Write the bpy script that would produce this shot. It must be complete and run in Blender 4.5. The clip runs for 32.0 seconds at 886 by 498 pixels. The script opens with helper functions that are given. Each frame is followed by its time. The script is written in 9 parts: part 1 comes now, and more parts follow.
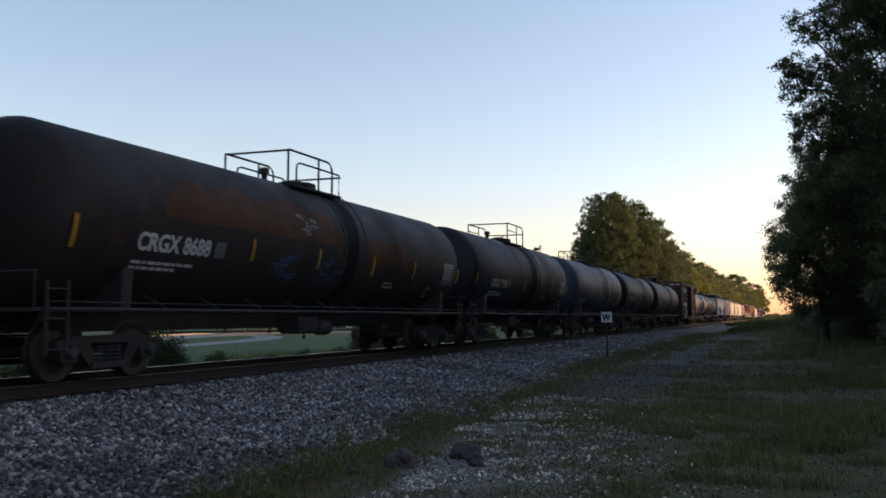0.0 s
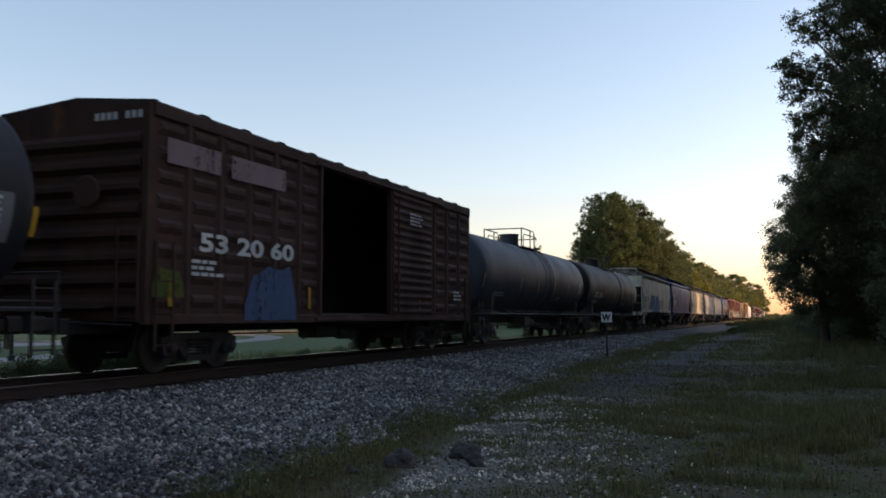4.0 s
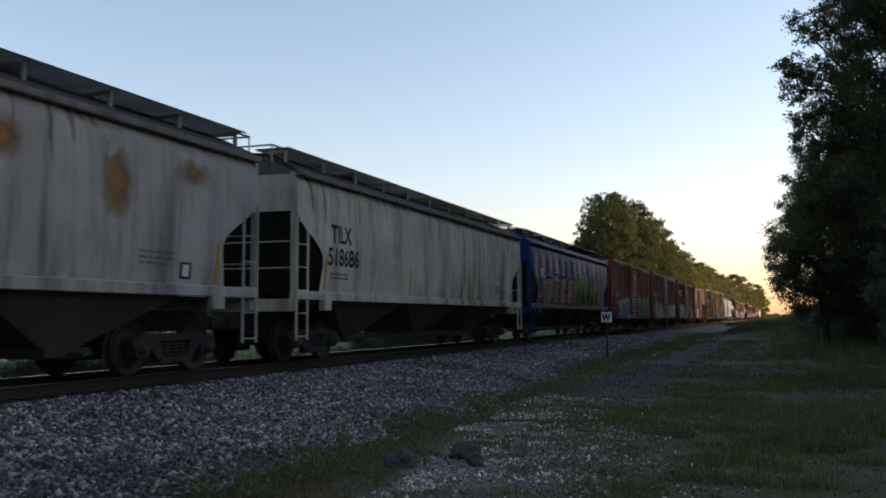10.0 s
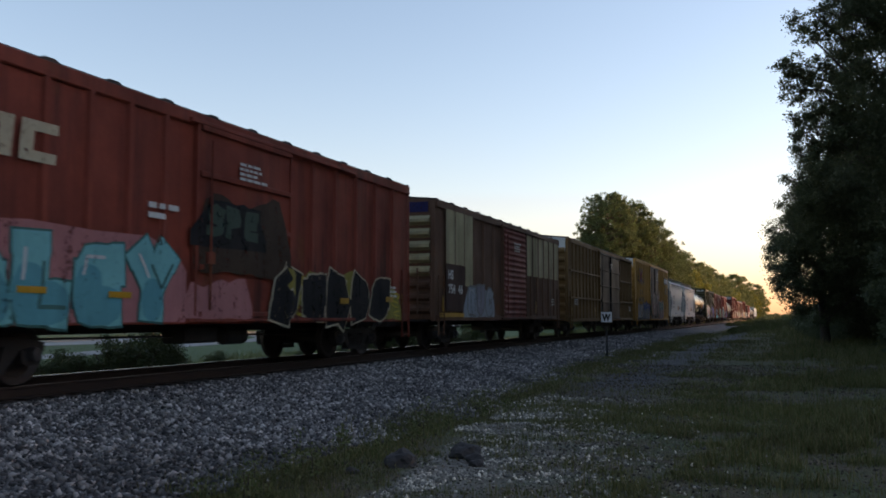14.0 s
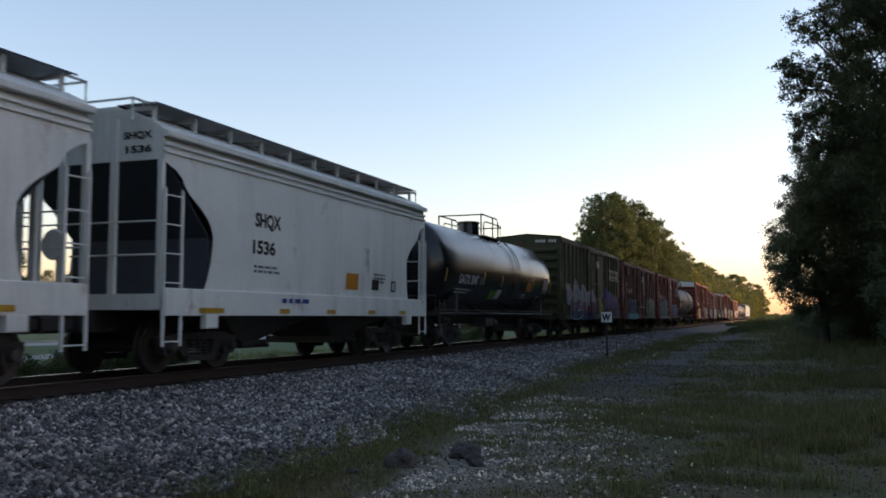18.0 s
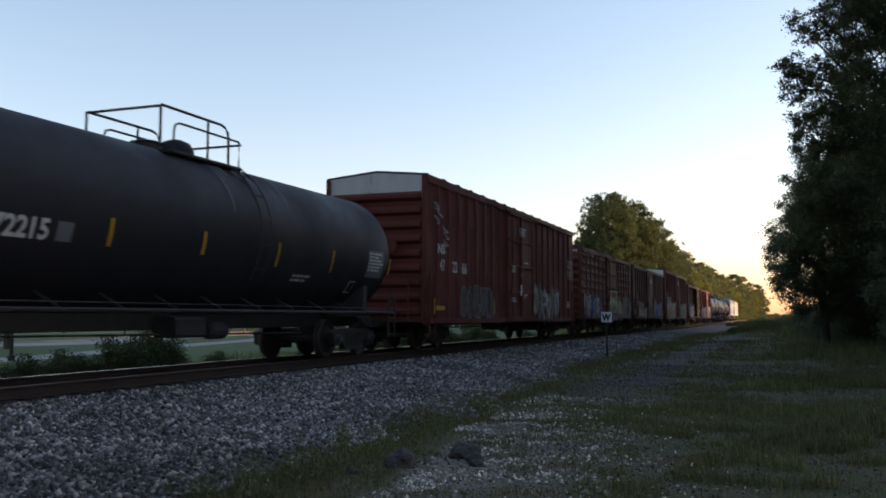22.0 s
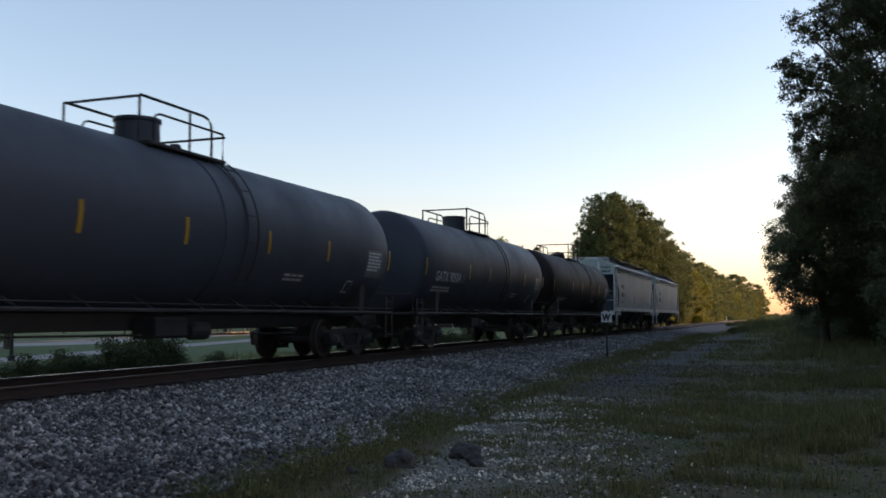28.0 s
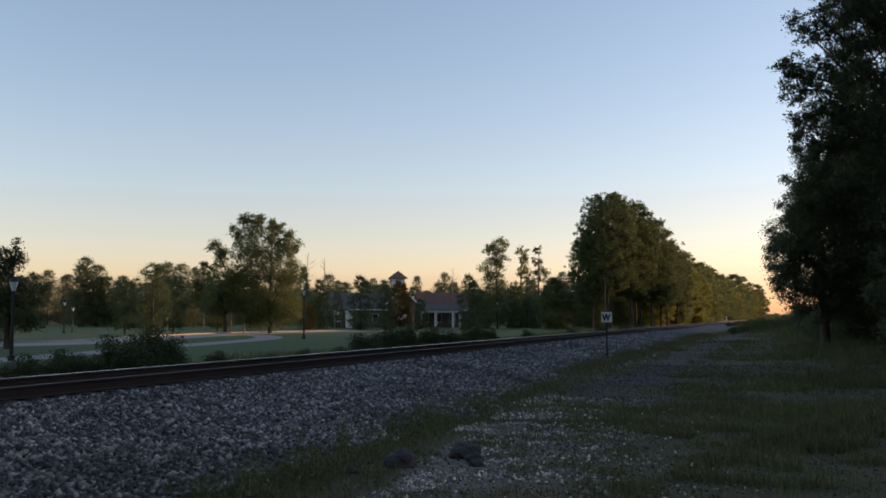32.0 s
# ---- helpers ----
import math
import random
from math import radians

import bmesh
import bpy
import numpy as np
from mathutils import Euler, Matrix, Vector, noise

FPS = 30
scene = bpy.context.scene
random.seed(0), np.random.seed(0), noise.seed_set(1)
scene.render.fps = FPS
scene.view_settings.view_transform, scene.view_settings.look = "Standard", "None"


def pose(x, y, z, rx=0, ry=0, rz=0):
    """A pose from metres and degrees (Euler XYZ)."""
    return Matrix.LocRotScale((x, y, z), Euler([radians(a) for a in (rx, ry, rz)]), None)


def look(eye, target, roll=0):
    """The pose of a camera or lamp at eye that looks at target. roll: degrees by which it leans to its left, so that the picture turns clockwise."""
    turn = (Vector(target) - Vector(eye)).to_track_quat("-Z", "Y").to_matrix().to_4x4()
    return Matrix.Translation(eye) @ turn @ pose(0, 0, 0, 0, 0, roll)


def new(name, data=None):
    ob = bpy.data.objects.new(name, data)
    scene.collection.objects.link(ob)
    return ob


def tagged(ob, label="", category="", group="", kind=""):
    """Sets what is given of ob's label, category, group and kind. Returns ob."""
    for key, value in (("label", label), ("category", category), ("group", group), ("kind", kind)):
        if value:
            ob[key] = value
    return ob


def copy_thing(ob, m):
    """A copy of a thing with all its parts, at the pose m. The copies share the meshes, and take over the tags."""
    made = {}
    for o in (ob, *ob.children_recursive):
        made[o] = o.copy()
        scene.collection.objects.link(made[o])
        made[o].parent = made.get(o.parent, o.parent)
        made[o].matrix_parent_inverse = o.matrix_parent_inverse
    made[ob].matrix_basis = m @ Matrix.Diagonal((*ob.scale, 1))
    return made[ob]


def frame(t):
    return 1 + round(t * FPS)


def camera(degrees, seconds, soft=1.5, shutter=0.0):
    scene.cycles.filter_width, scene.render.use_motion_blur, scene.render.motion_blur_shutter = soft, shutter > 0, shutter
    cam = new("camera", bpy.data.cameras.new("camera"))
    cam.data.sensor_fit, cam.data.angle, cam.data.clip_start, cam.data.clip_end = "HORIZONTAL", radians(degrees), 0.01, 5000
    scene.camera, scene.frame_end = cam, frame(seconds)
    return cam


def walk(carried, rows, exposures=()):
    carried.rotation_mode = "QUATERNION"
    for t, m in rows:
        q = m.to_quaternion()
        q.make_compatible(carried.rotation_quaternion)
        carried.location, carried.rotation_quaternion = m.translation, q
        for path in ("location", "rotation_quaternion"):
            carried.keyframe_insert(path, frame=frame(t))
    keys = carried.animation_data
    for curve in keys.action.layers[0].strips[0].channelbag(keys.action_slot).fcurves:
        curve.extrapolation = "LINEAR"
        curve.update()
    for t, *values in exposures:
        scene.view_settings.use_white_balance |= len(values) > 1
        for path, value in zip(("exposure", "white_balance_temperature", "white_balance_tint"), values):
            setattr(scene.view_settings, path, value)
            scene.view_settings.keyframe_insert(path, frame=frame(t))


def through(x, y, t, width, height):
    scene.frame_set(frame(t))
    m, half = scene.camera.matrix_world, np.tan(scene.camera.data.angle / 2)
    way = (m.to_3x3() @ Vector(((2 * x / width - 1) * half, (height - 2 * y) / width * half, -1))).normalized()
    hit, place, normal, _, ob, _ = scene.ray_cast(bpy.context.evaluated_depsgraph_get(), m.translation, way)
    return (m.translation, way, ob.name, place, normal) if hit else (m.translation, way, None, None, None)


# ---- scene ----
# Metres. x runs along the track away from the camera, y to its left, z up; z = 0 is the top of the rails.
D = 10.95                      # track centre line
cam = camera(52.5, 32.0, 1.75, 0.1)
EYE = pose(0, 0, 0.985, 94.316, 0, -69.442)
walk(cam, [(0, EYE), (32, EYE)], exposures=[
    (0, 1.69, 7190, 40), (6, 1.71, 7190, 40), (14, 1.73, 7190, 40), (15.5, 1.59, 7190, 40), (17, 1.56, 7190, 40), (18, 1.86, 7190, 40), (19, 2.01, 7190, 40),
    (20, 2.11, 7190, 40), (21, 2.06, 7190, 40), (22, 1.86, 7190, 40), (23, 1.57, 7190, 40), (24, 1.73, 7190, 40), (25, 1.91, 7190, 40), (28, 1.78, 7190, 40),
    (31, 1.84, 7190, 40), (32, 1.37, 7040, 40)])

# ---------------------------------------------------------------- sky and sun
SUN_AZ, SUN_EL = 146.0, 7.0    # degrees clockwise from +y, degrees up
world = bpy.data.worlds.new("world")
scene.world = world
world.use_nodes = True
wn = world.node_tree
sky = wn.nodes.new("ShaderNodeTexSky")
sky.sky_type, sky.sun_disc = "NISHITA", False
sky.sun_elevation, sky.sun_rotation = radians(SUN_EL), radians(SUN_AZ)
sky.air_density, sky.dust_density, sky.ozone_density = 1.0, 0.8, 1.9
haze = wn.nodes.new("ShaderNodeHueSaturation")
haze.inputs["Hue"].default_value, haze.inputs["Saturation"].default_value = 0.480, 1.0
wn.links.new(sky.outputs[0], haze.inputs["Color"])
wn.links.new(haze.outputs[0], wn.nodes["Background"].inputs[0])
wn.nodes["Background"].inputs[1].default_value = 0.115
to_sun = Vector((math.sin(radians(SUN_AZ)) * math.cos(radians(SUN_EL)),
                 math.cos(radians(SUN_AZ)) * math.cos(radians(SUN_EL)), math.sin(radians(SUN_EL))))
sun = new("sun", bpy.data.lights.new("sun", "SUN"))
sun.data.energy, sun.data.angle, sun.data.color = 1.35, radians(0.6), (1.0, 0.73, 0.36)
sun.matrix_world = look(to_sun * 200, (0, 0, 0))


# ---------------------------------------------------------------- materials
def ramp(nt, fac, stops):
    n = nt.nodes.new("ShaderNodeValToRGB")
    e = n.color_ramp.elements
    while len(e) < len(stops):
        e.new(0.5)
    for el, (p, c) in zip(e, stops):
        el.position, el.color = p, (*c, 1) if len(c) == 3 else c
    nt.links.new(fac, n.inputs[0])
    return n.outputs[0]


def noise_tex(nt, coord, scale, detail=4.0, rough=0.6, stretch=None):
    if stretch:
        mp = nt.nodes.new("ShaderNodeMapping")
        mp.inputs["Scale"].default_value = stretch
        nt.links.new(coord, mp.inputs[0])
        coord = mp.outputs[0]
    n = nt.nodes.new("ShaderNodeTexNoise")
    n.inputs["Scale"].default_value, n.inputs["Detail"].default_value = scale, detail
    n.inputs["Roughness"].default_value = rough
    nt.links.new(coord, n.inputs["Vector"])
    return n.outputs["Fac"]


def mix(nt, fac, a, b, mode="MIX"):
    n = nt.nodes.new("ShaderNodeMix")
    n.data_type, n.blend_type = "RGBA", mode
    for sock, v in ((0, fac), (6, a), (7, b)):
        if isinstance(v, (int, float)):
            n.inputs[sock].default_value = v
        elif isinstance(v, tuple):
            n.inputs[sock].default_value = (*v, 1)
        else:
            nt.links.new(v, n.inputs[sock])
    return n.outputs[2]


def math_node(nt, op, a, b=None):
    n = nt.nodes.new("ShaderNodeMath")
    n.operation = op
    for i, v in enumerate((a, b)):
        if v is None:
            continue
        if isinstance(v, (int, float)):
            n.inputs[i].default_value = v
        else:
            nt.links.new(v, n.inputs[i])
    return n.outputs[0]


def begin(name, rough, metal=0.0):
    m = bpy.data.materials.new(name)
    m.use_nodes = True
    nt = m.node_tree
    b = nt.nodes["Principled BSDF"]
    b.inputs["Roughness"].default_value, b.inputs["Metallic"].default_value = rough, metal
    tc = nt.nodes.new("ShaderNodeTexCoord").outputs["Object"]
    return m, nt, b, tc


def add_bump(nt, b, fac, strength, dist=0.01):
    n = nt.nodes.new("ShaderNodeBump")
    n.inputs["Strength"].default_value, n.inputs["Distance"].default_value = strength, dist
    nt.links.new(fac, n.inputs["Height"])
    nt.links.new(n.outputs[0], b.inputs["Normal"])


def darker(c, k):
    return tuple(v * k for v in c)


def paint(name, col, rough=0.5, dirt=0.5, rust=0.0, streak=0.5, dirt_col=(0.05, 0.042, 0.035), metal=0.0):
    """Weathered car paint: blotches, long vertical streaks, rust specks."""
    m, nt, b, tc = begin(name, rough, metal)
    blot = ramp(nt, noise_tex(nt, tc, 0.55, 5, 0.6), [(0.35, (0, 0, 0)), (0.72, (1, 1, 1))])
    strk = ramp(nt, noise_tex(nt, tc, 1.0, 5, 0.7, (2.3, 2.3, 0.20)), [(0.46, (0, 0, 0)), (0.64, (1, 1, 1))])
    strk = math_node(nt, "MULTIPLY", strk, ramp(nt, noise_tex(nt, tc, 0.45, 3, 0.5, (1, 1, 0.6)), [(0.36, (0.12, 0.12, 0.12)), (0.62, (1, 1, 1))]))
    b.inputs["Specular IOR Level"].default_value = 0.22 if rough >= 0.5 else 0.5
    fine = noise_tex(nt, tc, 14, 3, 0.6)
    c = mix(nt, math_node(nt, "MULTIPLY", blot, 0.85 * dirt), col, tuple(0.45 * a + 0.55 * d for a, d in zip(col, dirt_col)))
    c = mix(nt, math_node(nt, "MULTIPLY", strk, 0.8 * streak), c, dirt_col)
    if rust:
        r = ramp(nt, noise_tex(nt, tc, 1.0, 6, 0.7, (0.9, 0.9, 0.6)), [(0.62 - 0.1 * rust, (0, 0, 0)), (0.74, (1, 1, 1))])
        c = mix(nt, math_node(nt, "MULTIPLY", r, 0.85), c, (0.17, 0.062, 0.02))
    c = mix(nt, 0.14, c, ramp(nt, fine, [(0.3, (0.35, 0.35, 0.35)), (0.7, (1, 1, 1))]), "MULTIPLY")
    nt.links.new(c, b.inputs["Base Color"])
    rr = nt.nodes.new("ShaderNodeMapRange")
    rr.inputs["To Min"].default_value, rr.inputs["To Max"].default_value = rough * 0.85, min(1, rough * 1.35)
    nt.links.new(blot, rr.inputs[0])
    nt.links.new(rr.outputs[0], b.inputs["Roughness"])
    add_bump(nt, b, noise_tex(nt, tc, 3.0, 4, 0.6), 0.12, 0.012)
    return m


def stuff(name, a, bcol, rough=0.85, scale=2.0, fine=30.0, bump=0.4, dist=0.01, metal=0.0, vary=0.0):
    """A plain rough surface between two colours, with fine relief."""
    m, nt, b, tc = begin(name, rough, metal)
    big = ramp(nt, noise_tex(nt, tc, scale, 5, 0.6), [(0.3, (0, 0, 0)), (0.7, (1, 1, 1))])
    c = mix(nt, big, a, bcol)
    f = noise_tex(nt, tc, fine, 4, 0.65)
    c = mix(nt, 0.5, c, ramp(nt, f, [(0.25, (0.4, 0.4, 0.4)), (0.7, (1.1, 1.1, 1.1))]), "MULTIPLY")
    if vary:
        r = nt.nodes.new("ShaderNodeNewGeometry").outputs["Random Per Island"]
        c = mix(nt, vary, c, ramp(nt, r, [(0.0, (0.08, 0.08, 0.09)), (0.5, (0.5, 0.5, 0.51)), (0.8, (1.15, 1.12, 1.08)), (1.0, (2.5, 2.4, 2.3))]), "MULTIPLY")
    nt.links.new(c, b.inputs["Base Color"])
    add_bump(nt, b, f, bump, dist)
    return m


def leaf_mat(name, a, bcol, through=0.35):
    """Leaves: two greens by leaf and by clump, some light passing through."""
    m, nt, b, tc = begin(name, 0.6)
    r = nt.nodes.new("ShaderNodeNewGeometry").outputs["Random Per Island"]
    c = mix(nt, r, a, bcol)
    c = mix(nt, 0.6, c, ramp(nt, noise_tex(nt, tc, 0.35, 3), [(0.3, (0.5, 0.5, 0.5)), (0.7, (1.25, 1.2, 1.0))]), "MULTIPLY")
    nt.links.new(c, b.inputs["Base Color"])
    b.inputs["Specular IOR Level"].default_value = 0.25
    t = nt.nodes.new("ShaderNodeBsdfTranslucent")
    nt.links.new(c, t.inputs[0])
    s = nt.nodes.new("ShaderNodeMixShader")
    s.inputs[0].default_value = through
    nt.links.new(b.outputs[0], s.inputs[1])
    nt.links.new(t.outputs[0], s.inputs[2])
    nt.links.new(s.outputs[0], nt.nodes["Material Output"].inputs[0])
    return m


def flat_paint(name, col, rough=0.6):
    return paint(name, col, rough, 0.9, 0.0, 0.55, darker(col, 0.22))


def spray_paint(name, col, bare=0.3):
    """Spray paint that has flaked and washed off in specks and streaks, so that what lies under it shows."""
    m = paint(name, col, 0.65, 0.8, 0.0, 0.5, darker(col, 0.3))
    nt = m.node_tree
    tc = nt.nodes.new("ShaderNodeTexCoord").outputs["Object"]
    speck = noise_tex(nt, tc, 9.0, 6, 0.75)
    run = noise_tex(nt, tc, 2.2, 5, 0.7, (2.6, 2.6, 0.35))
    f = math_node(nt, "ADD", math_node(nt, "MULTIPLY", speck, 0.55), math_node(nt, "MULTIPLY", run, 0.45))
    a = ramp(nt, f, [(0.33 + 0.10 * bare, (0, 0, 0)), (0.42 + 0.12 * bare, (1, 1, 1))])
    nt.links.new(a, nt.nodes["Principled BSDF"].inputs["Alpha"])
    return m


def bloom(name, col):
    """A stain that fades out into the paint round it."""
    m = paint(name, col, 0.75, 0.6, 0.0, 0.5, darker(col, 0.4))
    nt = m.node_tree
    tc = nt.nodes.new("ShaderNodeTexCoord")
    sep = nt.nodes.new("ShaderNodeSeparateXYZ")
    nt.links.new(tc.outputs["Generated"], sep.inputs[0])
    fall = None
    for k in (0, 2):
        d = math_node(nt, "SUBTRACT", 1.0, math_node(nt, "MULTIPLY", math_node(nt, "ABSOLUTE", math_node(nt, "SUBTRACT", sep.outputs[k], 0.5)), 2.0))
        fall = d if fall is None else math_node(nt, "MULTIPLY", fall, d)
    blot = noise_tex(nt, tc.outputs["Object"], 2.2, 7, 0.7)
    f = math_node(nt, "MULTIPLY", math_node(nt, "POWER", fall, 0.6), blot)
    a = ramp(nt, f, [(0.10, (0, 0, 0)), (0.48, (0.9, 0.9, 0.9))])
    nt.links.new(a, nt.nodes["Principled BSDF"].inputs["Alpha"])
    return m


M_BLACK = paint("black_tank_paint", (0.017, 0.017, 0.021), 0.55, 0.5, 0.0, 0.25, (0.03, 0.025, 0.022))
M_BLACK_RUST = paint("rusty_black_tank_paint", (0.026, 0.022, 0.021), 0.6, 0.6, 0.6, 0.3, (0.045, 0.028, 0.020))
M_GLOSS = paint("glossy_black_tank_paint", (0.010, 0.010, 0.012), 0.22, 0.25, 0.0, 0.1)
M_BLUEGREY = paint("blue_grey_tank_paint", (0.055, 0.070, 0.095), 0.5, 0.5, 0.0, 0.3)
M_GREY_TANK = paint("dark_grey_tank_paint", (0.046, 0.057, 0.076), 0.5, 0.5, 0.0, 0.25)
M_BROWN_TANK = paint("brown_black_tank_paint", (0.022, 0.014, 0.013), 0.6, 0.6, 0.3, 0.3)
M_BEIGE = paint("weathered_light_grey_paint", (0.62, 0.58, 0.47), 0.6, 0.9, 0.3, 1.15, (0.075, 0.065, 0.055))
M_BEIGE_RUST = paint("rusty_light_grey_paint", (0.58, 0.52, 0.36), 0.6, 0.6, 0.9, 0.7, (0.10, 0.09, 0.075))
M_BEIGE_DARK = paint("sooty_light_grey_paint", (0.40, 0.40, 0.37), 0.6, 0.8, 0.1, 0.9, (0.07, 0.065, 0.06))
M_BLUE = paint("deep_blue_paint", (0.004, 0.025, 0.125), 0.5, 0.4, 0.0, 0.25, (0.01, 0.014, 0.04))
M_PALE = paint("pale_grey_paint", (0.68, 0.69, 0.655), 0.5, 0.4, 0.1, 0.35, (0.24, 0.23, 0.19))
M_PALE_GREEN = paint("pale_grey_green_paint", (0.34, 0.43, 0.44), 0.5, 0.4, 0.1, 0.35, (0.20, 0.20, 0.17))
M_RED = paint("oxide_red_paint", (0.255, 0.040, 0.022), 0.6, 0.75, 0.1, 0.7, (0.05, 0.02, 0.015))
M_FADED = paint("faded_red_brown_paint", (0.26, 0.076, 0.062), 0.65, 0.8, 0.2, 0.75, (0.055, 0.025, 0.02))
M_BROWN = paint("dark_red_brown_paint", (0.168, 0.050, 0.035), 0.65, 0.7, 0.2, 0.6, (0.025, 0.014, 0.012))
M_BROWN_DEEP = paint("deep_red_brown_paint", (0.105, 0.036, 0.028), 0.65, 0.7, 0.2, 0.6, (0.02, 0.013, 0.012))
M_WORN_RED = paint("worn_brick_red_paint", (0.255, 0.051, 0.031), 0.65, 1.0, 0.3, 1.0, (0.03, 0.014, 0.012))
M_DARK = paint("sooty_brown_paint", (0.07, 0.033, 0.026), 0.7, 0.7, 0.2, 0.6, (0.014, 0.011, 0.01))
M_DEEPRED = paint("deep_red_paint", (0.235, 0.036, 0.024), 0.62, 0.7, 0.1, 0.65, (0.04, 0.014, 0.012))
M_OXBLOOD = paint("dark_oxblood_paint", (0.148, 0.032, 0.025), 0.65, 0.7, 0.05, 0.6, (0.03, 0.012, 0.010))
M_YELLOW = paint("railcar_yellow_paint", (0.57, 0.28, 0.062), 0.58, 0.6, 0.2, 0.7, (0.13, 0.07, 0.03))
M_TAN = paint("dirty_yellow_paint", (0.20, 0.108, 0.04), 0.62, 0.8, 0.3, 0.8, (0.07, 0.042, 0.02))
M_PANEL = paint("stained_cream_panel_paint", (0.46, 0.40, 0.235), 0.65, 0.9, 0.4, 0.8, (0.05, 0.035, 0.028))
M_CREAM = paint("stained_cream_and_brown_paint", (0.15, 0.078, 0.052), 0.65, 0.9, 0.8, 1.0, (0.06, 0.03, 0.02))
M_GREEN = paint("olive_green_paint", (0.057, 0.056, 0.026), 0.6, 0.7, 0.1, 0.6, (0.022, 0.02, 0.012))
M_BLACKDOOR = paint("black_door_paint", (0.014, 0.012, 0.012), 0.55, 0.5, 0.0, 0.4)
M_WHITE_END = paint("white_end_paint", (0.55, 0.56, 0.56), 0.55, 0.4, 0.1, 0.4, (0.2, 0.18, 0.16))
# Dark colour that stands in for the shade inside the hoppers' open ends.
M_SHADED_END = stuff("shade_darkened_open_end", (0.045, 0.043, 0.042), (0.02, 0.019, 0.018), 0.8, 1.5, 20, 0.2)
M_IRON = stuff("grimy_truck_iron", (0.018, 0.016, 0.016), (0.034, 0.027, 0.024), 0.8, 3, 40, 0.3)
# Bay colour kept dark to carry the shade below the car body.
M_BAY = stuff("shade_dark_hopper_bay_paint", (0.075, 0.07, 0.062), (0.04, 0.036, 0.033), 0.85, 1.2, 20, 0.2)
M_SOOT = paint("soot_stained_roof_edge", (0.20, 0.18, 0.155), 0.7, 1.0, 0.3, 1.0, (0.03, 0.027, 0.025))
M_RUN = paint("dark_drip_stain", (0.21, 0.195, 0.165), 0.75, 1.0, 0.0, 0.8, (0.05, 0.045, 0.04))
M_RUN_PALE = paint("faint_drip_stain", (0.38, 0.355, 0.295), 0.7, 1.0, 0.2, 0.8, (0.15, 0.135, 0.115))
M_PALE_SPILL = paint("pale_spill_stain", (0.15, 0.155, 0.16), 0.7, 0.9, 0.0, 0.8, (0.04, 0.04, 0.042))
M_ROOF_SOOT = paint("sooty_dark_roof_paint", (0.05, 0.046, 0.043), 0.75, 0.8, 0.2, 0.5, (0.02, 0.018, 0.017))
M_WHEEL = stuff("rusty_wheel_steel", (0.016, 0.012, 0.011), (0.03, 0.021, 0.018), 0.6, 4, 40, 0.2)
M_CAP = stuff("bearing_cap_paint", (0.05, 0.05, 0.055), (0.03, 0.028, 0.028), 0.5, 8, 50, 0.1)
M_FRAME = stuff("black_underframe", (0.020, 0.018, 0.018), (0.036, 0.030, 0.027), 0.7, 3, 30, 0.2)
M_RAILTOP = stuff("polished_rail_head", (0.5, 0.48, 0.46), (0.38, 0.36, 0.34), 0.22, 1, 40, 0.04, metal=1.0)
M_RAILDULL = stuff("dull_rail_head", (0.10, 0.075, 0.06), (0.06, 0.045, 0.038), 0.6, 1, 40, 0.1, metal=0.3)
M_RAIL = stuff("rusty_rail_side", (0.036, 0.018, 0.012), (0.024, 0.013, 0.010), 0.85, 2, 40, 0.3)
M_TIE = stuff("oily_wooden_tie", (0.022, 0.015, 0.012), (0.038, 0.026, 0.02), 0.85, 4, 30, 0.5)
M_STONE = stuff("ballast_stone", (0.345, 0.322, 0.312), (0.135, 0.125, 0.121), 0.85, 0.5, 40, 0.3, vary=0.95)
M_GRAVEL = stuff("pale_gravel", (0.58, 0.54, 0.46), (0.34, 0.31, 0.26), 0.85, 0.7, 40, 0.3, vary=0.85)
M_LITTER = stuff("soil_crumbs_and_litter", (0.12, 0.084, 0.052), (0.06, 0.048, 0.034), 0.9, 1.5, 40, 0.3, vary=0.9)
G_ROSE = spray_paint("dull_rose_spray_paint", (0.25, 0.165, 0.175))
G_MOSS = spray_paint("dull_green_spray_paint", (0.06, 0.12, 0.10))
M_ROCK = stuff("dark_rock", (0.030, 0.026, 0.026), (0.055, 0.05, 0.048), 0.85, 5, 30, 0.6)
M_GRASS = leaf_mat("grass_blades", (0.072, 0.105, 0.030), (0.21, 0.18, 0.085), 0.35)
M_WEED = leaf_mat("dry_weeds", (0.17, 0.17, 0.075), (0.10, 0.14, 0.05), 0.3)
M_LEAF_DARK = leaf_mat("dark_oak_leaves", (0.060, 0.080, 0.045), (0.105, 0.122, 0.062), 0.3)
M_LEAF_YEL = leaf_mat("yellowing_leaves", (0.26, 0.25, 0.045), (0.18, 0.20, 0.05), 0.5)
M_LEAF_OLIVE = leaf_mat("olive_leaves", (0.19, 0.205, 0.08), (0.12, 0.155, 0.06), 0.5)
M_LEAF_ORANGE = leaf_mat("orange_brown_leaves", (0.32, 0.17, 0.04), (0.22, 0.14, 0.04), 0.35)
M_LEAF_GREY = leaf_mat("grey_green_leaves", (0.16, 0.17, 0.10), (0.11, 0.14, 0.075), 0.5)
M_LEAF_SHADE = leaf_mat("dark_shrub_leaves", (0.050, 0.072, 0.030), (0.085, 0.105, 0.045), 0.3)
M_LEAF_SOFT = leaf_mat("soft_green_leaves", (0.11, 0.155, 0.07), (0.15, 0.175, 0.085), 0.45)
